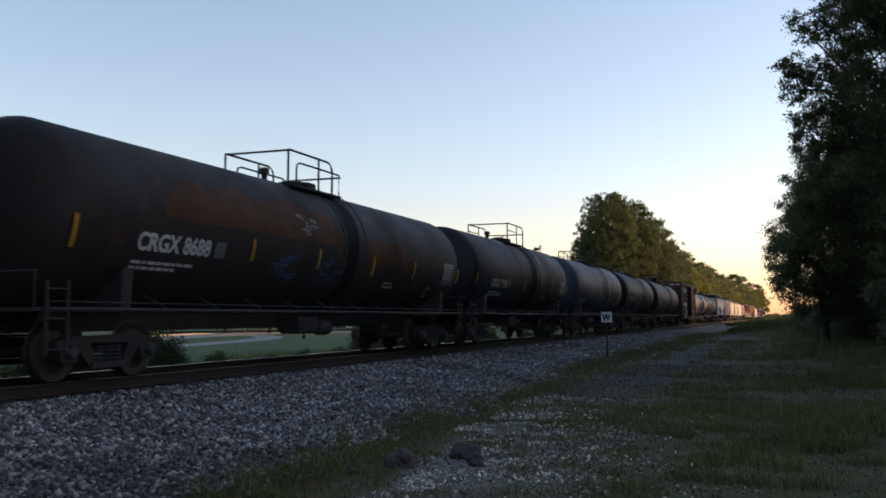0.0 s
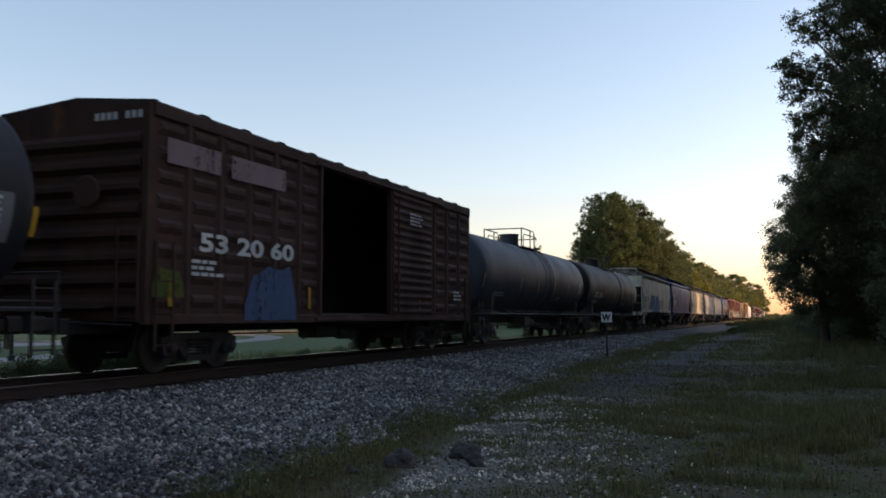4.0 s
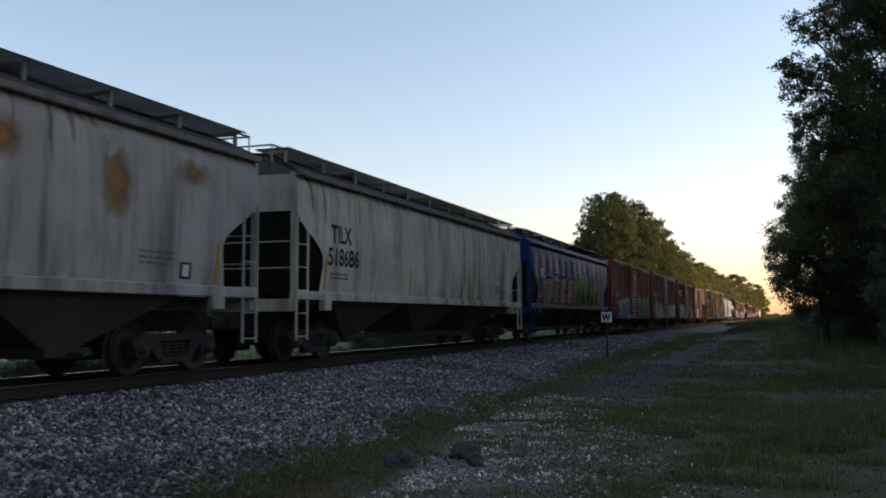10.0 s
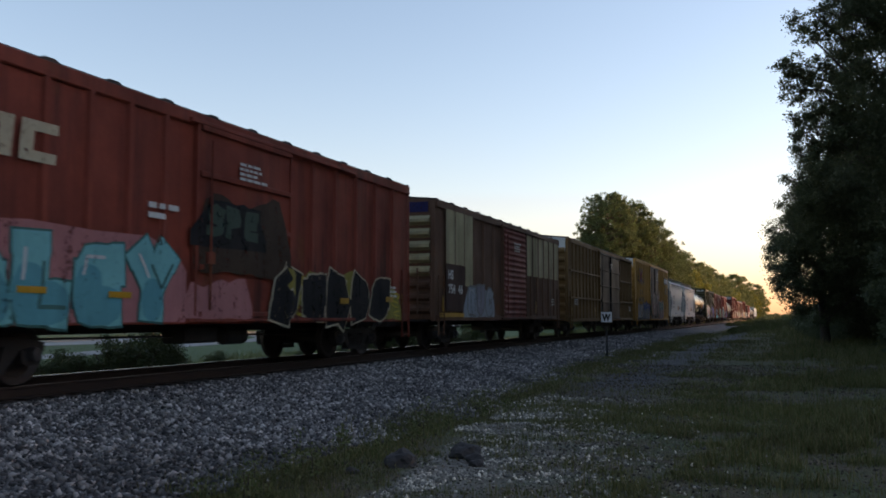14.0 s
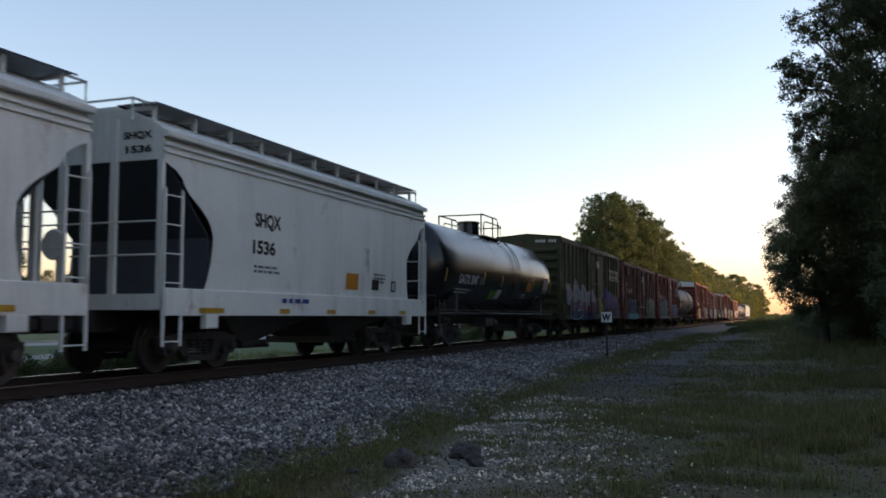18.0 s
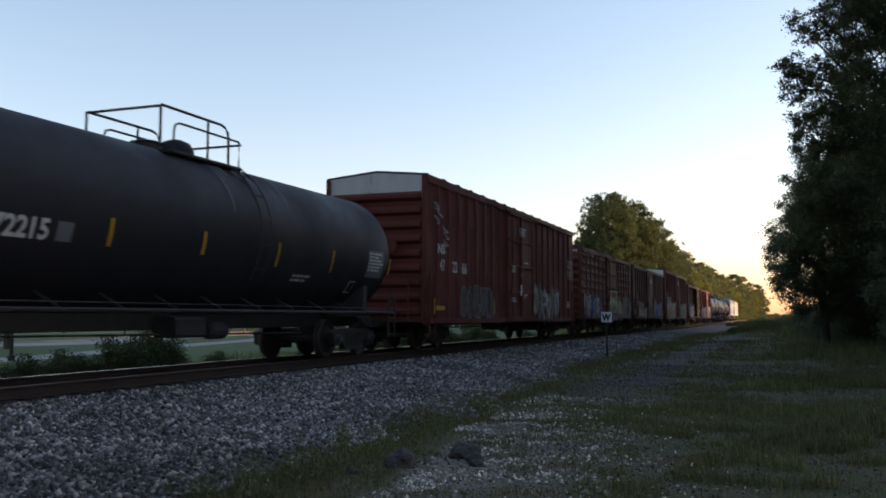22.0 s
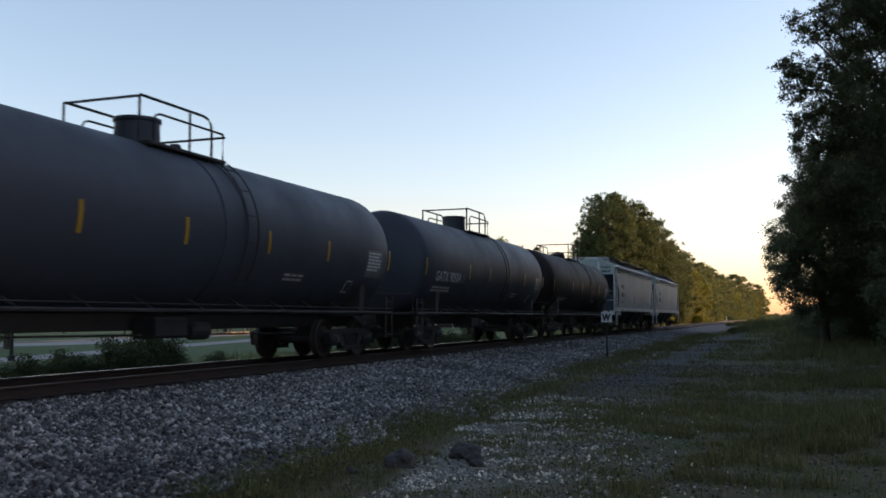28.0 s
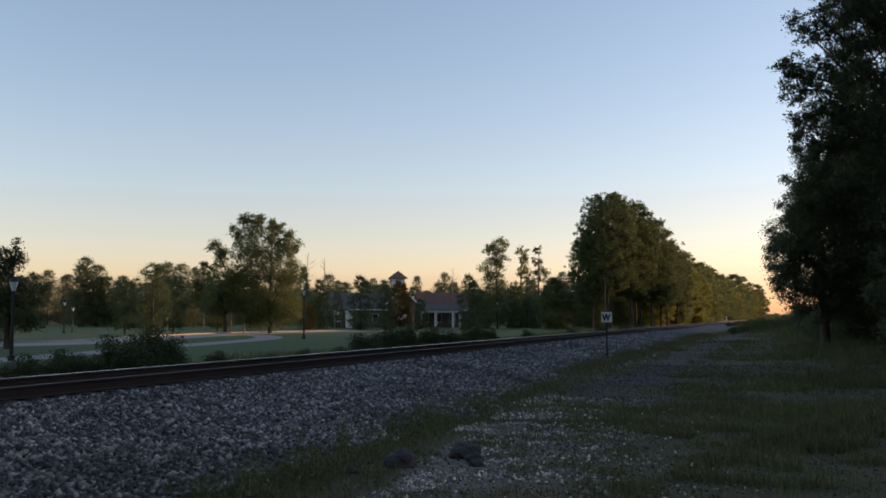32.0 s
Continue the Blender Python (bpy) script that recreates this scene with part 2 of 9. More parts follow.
M_NEEDLE = leaf_mat("pine_needles", (0.085, 0.125, 0.045), (0.145, 0.175, 0.066), 0.38)
M_BARK = stuff("tree_bark", (0.05, 0.037, 0.028), (0.09, 0.068, 0.05), 0.9, 3, 20, 0.8)
M_BARK_PINE = stuff("pine_bark", (0.08, 0.045, 0.03), (0.055, 0.036, 0.027), 0.9, 3, 18, 0.8)
M_BARK_PALE = stuff("pale_bark", (0.22, 0.19, 0.16), (0.3, 0.27, 0.23), 0.9, 3, 20, 0.4)
M_ROAD = stuff("pale_concrete_road", (0.27, 0.26, 0.25), (0.22, 0.21, 0.2), 0.85, 0.2, 8, 0.2)
M_KERB = stuff("kerb_concrete", (0.40, 0.36, 0.30), (0.32, 0.29, 0.25), 0.85, 1, 15, 0.2)
M_LAMP = stuff("black_lamp_post_paint", (0.006, 0.006, 0.006), (0.010, 0.010, 0.010), 0.7, 3, 30, 0.1)
M_WHITE = stuff("white_sign_paint", (0.72, 0.74, 0.76), (0.6, 0.62, 0.64), 0.5, 6, 40, 0.05)
M_WHITEWALL = stuff("white_painted_siding", (0.72, 0.70, 0.66), (0.66, 0.64, 0.6), 0.7, 2, 20, 0.1)
M_BRICK = stuff("grey_brown_brick", (0.16, 0.11, 0.09), (0.11, 0.08, 0.07), 0.85, 2, 25, 0.3)
M_ROOF_RED = stuff("red_brown_shingles", (0.20, 0.10, 0.075), (0.15, 0.08, 0.06), 0.85, 1.5, 12, 0.4)
M_ROOF_GREY = stuff("grey_shingles", (0.07, 0.065, 0.07), (0.10, 0.09, 0.09), 0.85, 1.5, 12, 0.4)
M_LETTER = flat_paint("white_stencil_paint", (0.62, 0.62, 0.60))
M_INK = flat_paint("black_stencil_paint", (0.02, 0.02, 0.022))
M_STRIPE = flat_paint("yellow_reflective_strip", (0.52, 0.27, 0.02), 0.4)
M_ORANGE = flat_paint("orange_placard", (0.6, 0.22, 0.02))
M_LIME = flat_paint("green_placard", (0.10, 0.34, 0.06))
M_GREYPLATE = flat_paint("grey_data_panel", (0.16, 0.17, 0.18))
G_WHITE = spray_paint("white_spray_paint", (0.44, 0.44, 0.45))
G_LILAC = spray_paint("lilac_spray_paint", (0.27, 0.26, 0.31))
G_BLUE = spray_paint("blue_spray_paint", (0.02, 0.08, 0.27))
G_SKY = spray_paint("light_blue_spray_paint", (0.05, 0.2, 0.38))
G_MINT = spray_paint("mint_spray_paint", (0.20, 0.34, 0.25))
G_AQUA = spray_paint("aqua_spray_paint", (0.12, 0.44, 0.46), 0.2)
G_TEAL = spray_paint("turquoise_spray_paint", (0.06, 0.31, 0.36), 0.2)
G_GREEN = spray_paint("green_spray_paint", (0.07, 0.17, 0.05))
G_LIME = spray_paint("lime_spray_paint", (0.19, 0.29, 0.09))
G_PINK = spray_paint("pink_spray_paint", (0.28, 0.10, 0.12))
G_CORAL = spray_paint("coral_pink_spray_paint", (0.42, 0.17, 0.17))
G_SALMON = spray_paint("salmon_spray_paint", (0.36, 0.20, 0.17))
G_MUSTARD = spray_paint("mustard_spray_paint", (0.26, 0.23, 0.05))
G_SLATE = spray_paint("slate_violet_spray_paint", (0.13, 0.15, 0.27))
G_PISTACHIO = spray_paint("pale_yellow_green_spray_paint", (0.40, 0.46, 0.27))
G_PEACH = spray_paint("peach_spray_paint", (0.42, 0.25, 0.17))
G_PURPLE = spray_paint("purple_spray_paint", (0.07, 0.05, 0.26))
G_YELLOW = spray_paint("yellow_spray_paint", (0.5, 0.38, 0.05))
G_BLACK = spray_paint("black_spray_paint", (0.012, 0.012, 0.014))
G_RED = spray_paint("red_spray_paint", (0.45, 0.05, 0.03))
G_CREAM = spray_paint("cream_spray_paint", (0.48, 0.42, 0.30))
G_VIOLET = spray_paint("violet_spray_paint", (0.085, 0.08, 0.28))
G_NAVY = spray_paint("navy_spray_paint", (0.02, 0.02, 0.09))
M_RUSTRUN = paint("rust_run_on_tank_shell", (0.10, 0.040, 0.018), 0.7, 0.9, 0.2, 0.8, (0.014, 0.011, 0.01))
M_SHELLBAND = paint("dark_shell_band", (0.005, 0.005, 0.006), 0.75, 0.6, 0.0, 0.5, (0.009, 0.008, 0.008))
G_OCHRE = spray_paint("ochre_spray_paint", (0.10, 0.085, 0.045))
G_GLEAM = spray_paint("pale_spray_highlight", (0.55, 0.56, 0.56))
G_BROWNISH = spray_paint("brown_spray_paint", (0.05, 0.03, 0.02))
G_GREY = spray_paint("grey_spray_paint", (0.22, 0.22, 0.22))
M_RUSTBLOOM = bloom("rust_bloom_on_pale_paint", (0.36, 0.17, 0.055))
G_TEALDARK = spray_paint("dark_teal_spray_paint", (0.04, 0.15, 0.14))
G_SAGE = spray_paint("sage_green_spray_paint", (0.15, 0.20, 0.13))
G_BOTTLE = spray_paint("bottle_green_spray_paint", (0.045, 0.08, 0.062))
G_STEEL = spray_paint("slate_blue_spray_paint", (0.055, 0.10, 0.19))
G_MAGENTA = spray_paint("dark_magenta_spray_paint", (0.13, 0.035, 0.11))
G_HAZE = spray_paint("pale_blue_spray_paint", (0.32, 0.37, 0.42))
G_FAINT = spray_paint("worn_grey_brown_spray_paint", (0.13, 0.095, 0.085), 1.0)
G_OLIVE = spray_paint("olive_green_spray_paint", (0.075, 0.10, 0.02))


# ---------------------------------------------------------------- mesh helpers
class Shape:
    """Collects vertices and faces for one mesh."""

    def __init__(self):
        self.v, self.f = [], []

    def add(self, vs, fs):
        n = len(self.v)
        self.v += [tuple(p) for p in vs]
        self.f += [tuple(i + n for i in q) for q in fs]
        return self

    def box(self, x0, x1, y0, y1, z0, z1):
        return self.add([(x, y, z) for z in (z0, z1) for y in (y0, y1) for x in (x0, x1)],
                        [(0, 2, 3, 1), (4, 5, 7, 6), (0, 1, 5, 4), (2, 6, 7, 3), (0, 4, 6, 2), (1, 3, 7, 5)])

    def cbox(self, x0, x1, y0, y1, z0, z1, c=0.02):
        """A box with chamfered long edges along x."""
        return self.prism_x([(y0 + c, z0), (y1 - c, z0), (y1, z0 + c), (y1, z1 - c), (y1 - c, z1), (y0 + c, z1), (y0, z1 - c), (y0, z0 + c)], x0, x1)

    def prism_x(self, yz, x0, x1):
        n = len(yz)
        vs = [(x0, y, z) for y, z in yz] + [(x1, y, z) for y, z in yz]
        fs = [(i, (i + 1) % n, (i + 1) % n + n, i + n) for i in range(n)]
        return self.add(vs, fs + [tuple(range(n))[::-1], tuple(range(n, 2 * n))])

    def prism_y(self, xz, y0, y1):
        n = len(xz)
        vs = [(x, y0, z) for x, z in xz] + [(x, y1, z) for x, z in xz]
        fs = [(i, i + n, (i + 1) % n + n, (i + 1) % n) for i in range(n)]
        return self.add(vs, fs + [tuple(range(n)), tuple(range(n, 2 * n))[::-1]])

    def tube(self, pts, r, n=6, r2=None):
        pts = [Vector(p) for p in pts]
        vs, fs = [], []
        for i, p in enumerate(pts):
            d = (pts[min(i + 1, len(pts) - 1)] - pts[max(i - 1, 0)]).normalized()
            u = d.orthogonal().normalized()
            w = d.cross(u)
            rr = r if r2 is None else r + (r2 - r) * i / (len(pts) - 1)
            vs += [p + (u * math.cos(a) + w * math.sin(a)) * rr for a in (2 * math.pi * k / n for k in range(n))]
        for i in range(len(pts) - 1):
            for k in range(n):
                a, b = i * n + k, i * n + (k + 1) % n
                fs.append((a, b, b + n, a + n))
        fs += [tuple(range(n))[::-1], tuple(range(len(vs) - n, len(vs)))]
        return self.add(vs, fs)

    def lathe(self, prof, n=24, axis="x", at=(0, 0, 0)):
        """prof: (along, radius) rows."""
        vs, fs = [], []
        for s, r in prof:
            for k in range(n):
                a = 2 * math.pi * k / n
                c, d = r * math.cos(a), r * math.sin(a)
                p = {"x": (s, c, d), "y": (c, s, d), "z": (c, d, s)}[axis]
                vs.append((p[0] + at[0], p[1] + at[1], p[2] + at[2]))
        for i in range(len(prof) - 1):
            for k in range(n):
                a, b = i * n + k, i * n + (k + 1) % n
                fs.append((a, b, b + n, a + n))
        fs += [tuple(range(n))[::-1], tuple(range(len(vs) - n, len(vs)))]
        return self.add(vs, fs)

    def mesh(self, name, smooth=0):
        me = bpy.data.meshes.new(name)
        me.from_pydata(self.v, [], self.f)
        bm = bmesh.new()
        bm.from_mesh(me)
        bmesh.ops.recalc_face_normals(bm, faces=bm.faces)
        bm.to_mesh(me)
        bm.free()
        if smooth:
            me.polygons.foreach_set("use_smooth", [True] * len(me.polygons))
            me.set_sharp_from_angle(angle=radians(smooth))
        return me


def array_mesh(name, verts, faces):
    """A mesh from arrays (n, 3) and (m, k)."""
    me = bpy.data.meshes.new(name)
    k = faces.shape[1]
    me.vertices.add(len(verts))
    me.vertices.foreach_set("co", np.asarray(verts, np.float32).ravel())
    me.loops.add(faces.size)
    me.loops.foreach_set("vertex_index", np.asarray(faces, np.int32).ravel())
    me.polygons.add(len(faces))
    me.polygons.foreach_set("loop_start", np.arange(0, faces.size, k, dtype=np.int32))
    me.update(calc_edges=True)
    return me


def part(name, data, material, parent, label="", at=None, smooth=0):
    me = data.mesh(name, smooth) if isinstance(data, Shape) else data
    ob = new(name, me)
    if not me.materials:
        me.materials.append(material)
    if me.materials[0] is not material:
        ob.material_slots[0].link = "OBJECT"
        ob.material_slots[0].material = material
    ob.parent = parent
    if at:
        ob.location = at
    if label:
        ob["label"] = label
    return ob


def thing(name, data, material, label, category, group="", kind="", at=None, smooth=0):
    ob = part(name, data, material, None, "", at, smooth)
    return tagged(ob, label, category, group, kind)


def value_noise(x, y, scale, seed):
    g = np.random.RandomState(seed).rand(64, 64)
    u, w = np.asarray(x) * scale, np.asarray(y) * scale
    i, j = np.floor(u).astype(int), np.floor(w).astype(int)
    a, b = u - i, w - j
    a, b = a * a * (3 - 2 * a), b * b * (3 - 2 * b)
    q = lambda p, r: g[p % 64, r % 64]
    return (q(i, j) * (1 - a) + q(i + 1, j) * a) * (1 - b) + (q(i, j + 1) * (1 - a) + q(i + 1, j + 1) * a) * b


# ---------------------------------------------------------------- ground
def ground_z(x, y):
    """Height of the ground: shoulder at the camera, ballast bank, field beyond the track."""
    x, y = np.asarray(x, float), np.asarray(y, float)
    z = np.interp(y, [-60, -8, -3, 2, 4.4, 5.3, 9.25, 9.7, 12.2, 12.7, 15.5, 18, 4000], [-0.1, -0.35, -0.6, -0.62, -0.66, -0.66, -0.27, -0.21, -0.21, -0.27, -0.9, -1.0, -1.0])
    flat = np.clip((5.3 - y) / 1.0, 0, 1) * np.clip((y + 60) / 40, 0, 1)
    z = z + flat * (0.10 * (value_noise(x, y, 0.35, 1) - 0.5) + 0.05 * (value_noise(x, y, 1.3, 2) - 0.5))
    return z


gx = np.unique(np.concatenate([-np.geomspace(40, 4500, 25), np.arange(-40, 4, 2.0), np.arange(4, 30, 0.25), np.arange(30, 80, 1.0), np.arange(80, 300, 6), np.geomspace(300, 4800, 20)]))
gy = np.unique(np.concatenate([-np.geomspace(20, 4500, 25), np.arange(-20, -4, 1.0), np.arange(-4, 6, 0.25), np.arange(6, 20, 0.5), np.arange(20, 120, 5), np.geomspace(120, 4500, 20)]))
GX, GY = np.meshgrid(gx, gy, indexing="ij")
gv = np.stack([GX, GY, ground_z(GX, GY)], -1).reshape(-1, 3)
ii = (np.arange(len(gx) - 1)[:, None] * len(gy) + np.arange(len(gy) - 1)[None, :]).ravel()
gf = np.stack([ii, ii + len(gy), ii + len(gy) + 1, ii + 1], -1)


def ground_mat():
    m, nt, b, tc = begin("soil_grass_and_gravel_ground", 0.95)
    sep = nt.nodes.new("ShaderNodeSeparateXYZ")
    nt.links.new(tc, sep.inputs[0])
    y = sep.outputs[1]
    n1, n2, n3 = noise_tex(nt, tc, 0.5, 5), noise_tex(nt, tc, 3.0, 8, 0.75), noise_tex(nt, tc, 25, 5, 0.8)
    grass = mix(nt, ramp(nt, n2, [(0.3, (0, 0, 0)), (0.7, (1, 1, 1))]), (0.060, 0.048, 0.026), (0.155, 0.112, 0.070))
    grass = mix(nt, ramp(nt, noise_tex(nt, tc, 1.1, 6, 0.7), [(0.42, (0, 0, 0)), (0.60, (0.85, 0.85, 0.85))]), grass, (0.056, 0.082, 0.024))
    grass = mix(nt, 0.75, grass, ramp(nt, n3, [(0.36, (0.25, 0.24, 0.23)), (0.5, (0.9, 0.88, 0.85)), (0.66, (1.7, 1.65, 1.5))]), "MULTIPLY")
    lawn = mix(nt, n2, (0.026, 0.066, 0.012), (0.046, 0.085, 0.018))
    stone = mix(nt, ramp(nt, n3, [(0.35, (0, 0, 0)), (0.65, (1, 1, 1))]), (0.028, 0.027, 0.027), (0.13, 0.127, 0.127))
    grav = mix(nt, ramp(nt, n3, [(0.35, (0, 0, 0)), (0.65, (1, 1, 1))]), (0.085, 0.076, 0.065), (0.33, 0.30, 0.265))

    def band(a, bb, c, d, wob=0.9):
        """1 between bb and c metres across the track, fading to 0 at a and d."""
        yy = math_node(nt, "ADD", y, math_node(nt, "MULTIPLY", math_node(nt, "SUBTRACT", n1, 0.5), wob))
        r = nt.nodes.new("ShaderNodeMapRange")
        r.inputs[1].default_value, r.inputs[2].default_value = a, bb
        s = nt.nodes.new("ShaderNodeMapRange")
        s.inputs[1].default_value, s.inputs[2].default_value = d, c
        for k in (r, s):
            nt.links.new(yy, k.inputs[0])
        return math_node(nt, "MULTIPLY", r.outputs[0], s.outputs[0])

    x = sep.outputs[0]
    edge = math_node(nt, "ADD", math_node(nt, "MULTIPLY", math_node(nt, "MINIMUM", x, 17.0), 0.14), 2.55)
    off = math_node(nt, "SUBTRACT", edge, math_node(nt, "ADD", y, math_node(nt, "MULTIPLY", math_node(nt, "SUBTRACT", n2, 0.5), 0.7)))

    def fade(v, a, bb):
        r = nt.nodes.new("ShaderNodeMapRange")
        r.inputs[1].default_value, r.inputs[2].default_value = a, bb
        nt.links.new(v, r.inputs[0])
        return r.outputs[0]

    near = math_node(nt, "MULTIPLY", fade(off, 0.0, 0.2), fade(off, 2.6, 0.4))
    near = math_node(nt, "MULTIPLY", near, fade(x, 20.0, 11.0))
    patch = math_node(nt, "MULTIPLY", near, ramp(nt, n2, [(0.36, (0.08, 0.08, 0.08)), (0.52, (0.95, 0.95, 0.95))]))
    c = mix(nt, patch, grass, grav)
    bare = math_node(nt, "MULTIPLY", band(2.2, 2.9, 4.7, 5.1, 1.2), math_node(nt, "MULTIPLY", fade(x, 16.5, 18.5), fade(x, 22.5, 20.5)))
    c = mix(nt, math_node(nt, "MULTIPLY", bare, ramp(nt, n2, [(0.36, (0.1, 0.1, 0.1)), (0.58, (0.9, 0.9, 0.9))])), c, mix(nt, n3, (0.085, 0.058, 0.04), (0.17, 0.125, 0.09)))
    wear = nt.nodes.new("ShaderNodeMapRange")
    wear.inputs[1].default_value, wear.inputs[2].default_value = 16.0, 23.0
    nt.links.new(x, wear.inputs[0])
    rut = math_node(nt, "MULTIPLY", band(2.3, 3.2, 4.3, 4.9, 1.0), math_node(nt, "MULTIPLY", wear.outputs[0], ramp(nt, n2, [(0.28, (0.2, 0.2, 0.2)), (0.5, (0.95, 0.95, 0.95))])))
    c = mix(nt, rut, c, mix(nt, n3, (0.030, 0.030, 0.034), (0.085, 0.083, 0.086)))
    c = mix(nt, band(15.0, 17.0, 3000, 4000), c, lawn)
    toe = nt.nodes.new("ShaderNodeMapRange")
    toe.inputs[1].default_value, toe.inputs[2].default_value, toe.inputs[4].default_value = 13.0, 34.0, 0.9
    nt.links.new(x, toe.inputs[0])
    y = math_node(nt, "SUBTRACT", y, toe.outputs[0])
    c = mix(nt, band(5.0, 5.6, 11.9, 13.0), c, stone)
    nt.links.new(c, b.inputs["Base Color"])
    add_bump(nt, b, n3, 0.7, 0.03)
    return m


M_GROUND = ground_mat()
thing("ground", array_mesh("ground", gv, gf), M_GROUND, "dark grassy gravel shoulder, ballast bank and mown field", "ground", kind="structure")

OCTA = np.array([(1, 0, 0), (-1, 0, 0), (0, 1, 0), (0, -1, 0), (0, 0, 1), (0, 0, -1)], float)
OCTF = np.array([(0, 2, 4), (2, 1, 4), (1, 3, 4), (3, 0, 4), (2, 0, 5), (1, 2, 5), (3, 1, 5), (0, 3, 5)])


def scatter_stones(name, x, y, size, seed, sink=0.25):
    """Angular crushed stones lying on the ground at x, y."""
    rs = np.random.RandomState(seed)
    n = len(x)
    v = OCTA[None] * rs.uniform(0.55, 1.15, (n, 6, 1)) + rs.uniform(-0.28, 0.28, (n, 6, 3))
    v *= rs.uniform(0.7, 1.25, (n, 1, 3)) * np.array([1, 1, 0.75])
    a, t = rs.uniform(0, 6.28, n), rs.uniform(-0.6, 0.6, n)
    ca, sa, ct, st = np.cos(a), np.sin(a), np.cos(t), np.sin(t)
    X, Y, Z = v[..., 0], v[..., 1], v[..., 2]
    Y, Z = Y * ct[:, None] - Z * st[:, None], Y * st[:, None] + Z * ct[:, None]
    X, Y = X * ca[:, None] - Y * sa[:, None], X * sa[:, None] + Y * ca[:, None]
    v = np.stack([X, Y, Z], -1) * (0.5 * size)[:, None, None]
    v += np.stack([x, y, ground_z(x, y) + (0.5 - sink) * 0.6 * size], -1)[:, None]
    f = (OCTF[None] + 6 * np.arange(n)[:, None, None]).reshape(-1, 3)
    return array_mesh(name, v.reshape(-1, 3), f)


def ballast():
    rs = np.random.RandomState(5)
    xs, ys, ss = [], [], []
    for x0, x1, dens, s0, s1 in ((4, 13, 500, 0.045, 0.115), (13, 22, 400, 0.05, 0.115), (22, 36, 250, 0.055, 0.12), (36, 80, 90, 0.08, 0.16)):
        n = int((x1 - x0) * 5.0 * dens)
        x, y = rs.uniform(x0, x1, n), rs.uniform(4.75, 9.75, n)
        thin = np.clip((y - 4.6 - 0.35 * np.clip((11 - x) / 3, 0, 1) - 0.9 * np.clip((x - 13) / 21, 0, 1)) / 1.1, 0.0, 1) ** 1.3 + 0.7 * (value_noise(x, y, 0.8, 9) - 0.55)
        keep = (x > 0.88 * y - 0.3) & (rs.rand(n) < thin)
        xs.append(x[keep]), ys.append(y[keep]), ss.append(rs.uniform(s0, s1, keep.sum()))
    return scatter_stones("ballast_stones", np.concatenate(xs), np.concatenate(ys), np.concatenate(ss), 6)


thing("ballast_stones", ballast(), M_STONE, "loose grey crushed stone ballast on the track bank", "ballast", kind="stuff")


def patch_mask(x, y):
    """How much pale gravel shows: a sharp edge towards the track, thinning out into the grass."""
    off = 2.55 + 0.14 * np.minimum(x, 17) - y + 0.5 * (value_noise(x, y, 1.1, 13) - 0.5) + 0.25 * (value_noise(x, y, 3.7, 14) - 0.5)
    near = np.clip(off / 0.15, 0, 1) * np.interp(off, [0, 0.6, 1.3, 2.6, 4.2], [1, 0.85, 0.20, 0.03, 0.0]) * np.interp(x, [9, 14, 19.5], [1, 0.5, 0])
    clump = np.clip((value_noise(x, y, 0.8, 11) * 0.55 + value_noise(x, y, 2.4, 12) * 0.5 - 0.36) * 5, 0.03, 1)
    return near * clump


def gravel():
    rs = np.random.RandomState(15)
    n = 420000
    x, y = 5 + 17 * rs.rand(n) ** 1.25, rs.uniform(-2.0, 5.2, n)
    keep = rs.rand(n) < patch_mask(x, y)
    x, y = x[keep], y[keep]
    return scatter_stones("pale_gravel_patches", x, y, (0.014 + 0.044 * rs.rand(len(x)) ** 2.0) * (1 + x / 40), 16)


thing("pale_gravel_patches", gravel(), M_GRAVEL, "patches of pale limestone gravel among thin grass", "gravel", kind="stuff")


def litter():
    rs = np.random.RandomState(17)
    n = 60000
    x, y = 5.5 + 26 * rs.rand(n) ** 1.5, rs.uniform(-4, 5.4, n)
    keep = (x > 2.0 * np.abs(np.where(y > 0, y - 1, y)) - 2) & (rs.rand(n) < 0.25 + 0.75 * value_noise(x, y, 1.6, 18))
    x, y = x[keep], y[keep]
    return scatter_stones("soil_litter", x, y, (0.010 + 0.028 * rs.rand(len(x)) ** 2) * (1 + x / 25), 19, 0.4)


thing("soil_litter", litter(), M_LITTER, "crumbs of soil, dead leaves and small stones on the shoulder", "litter", kind="stuff")


def blades(name, x, y, h, seed, width=0.006, lean=0.5):
    """Grass blades: narrow bent triangles in two pieces."""
    rs = np.random.RandomState(seed)
    n = len(x)
    a = rs.uniform(0, 6.28, n)
    dx, dy = np.cos(a), np.sin(a)
    b = np.stack([x, y, ground_z(x, y) - 0.01], -1)
    side = np.stack([-dy, dx, 0 * dx], -1) * (width * (1 + x / 22) * rs.uniform(0.5, 1.2, n))[:, None]
    ln = lean * rs.rand(n) ** 1.5 * h
    h = h * (1 - 0.25 * ln / (lean * h + 1e-6))
    mid = b + np.stack([dx * ln * 0.35, dy * ln * 0.35, h * 0.6], -1)
    tip = b + np.stack([dx * ln, dy * ln, h], -1)
    v = np.stack([b - side, b + side, mid + side * 0.7, mid - side * 0.7, tip], 1).reshape(-1, 3)
    o = 5 * np.arange(n)[:, None]
    f = np.concatenate([np.array([[0, 1, 2]]) + o, np.array([[0, 2, 3]]) + o, np.array([[3, 2, 4]]) + o])
    return array_mesh(name, v, f)


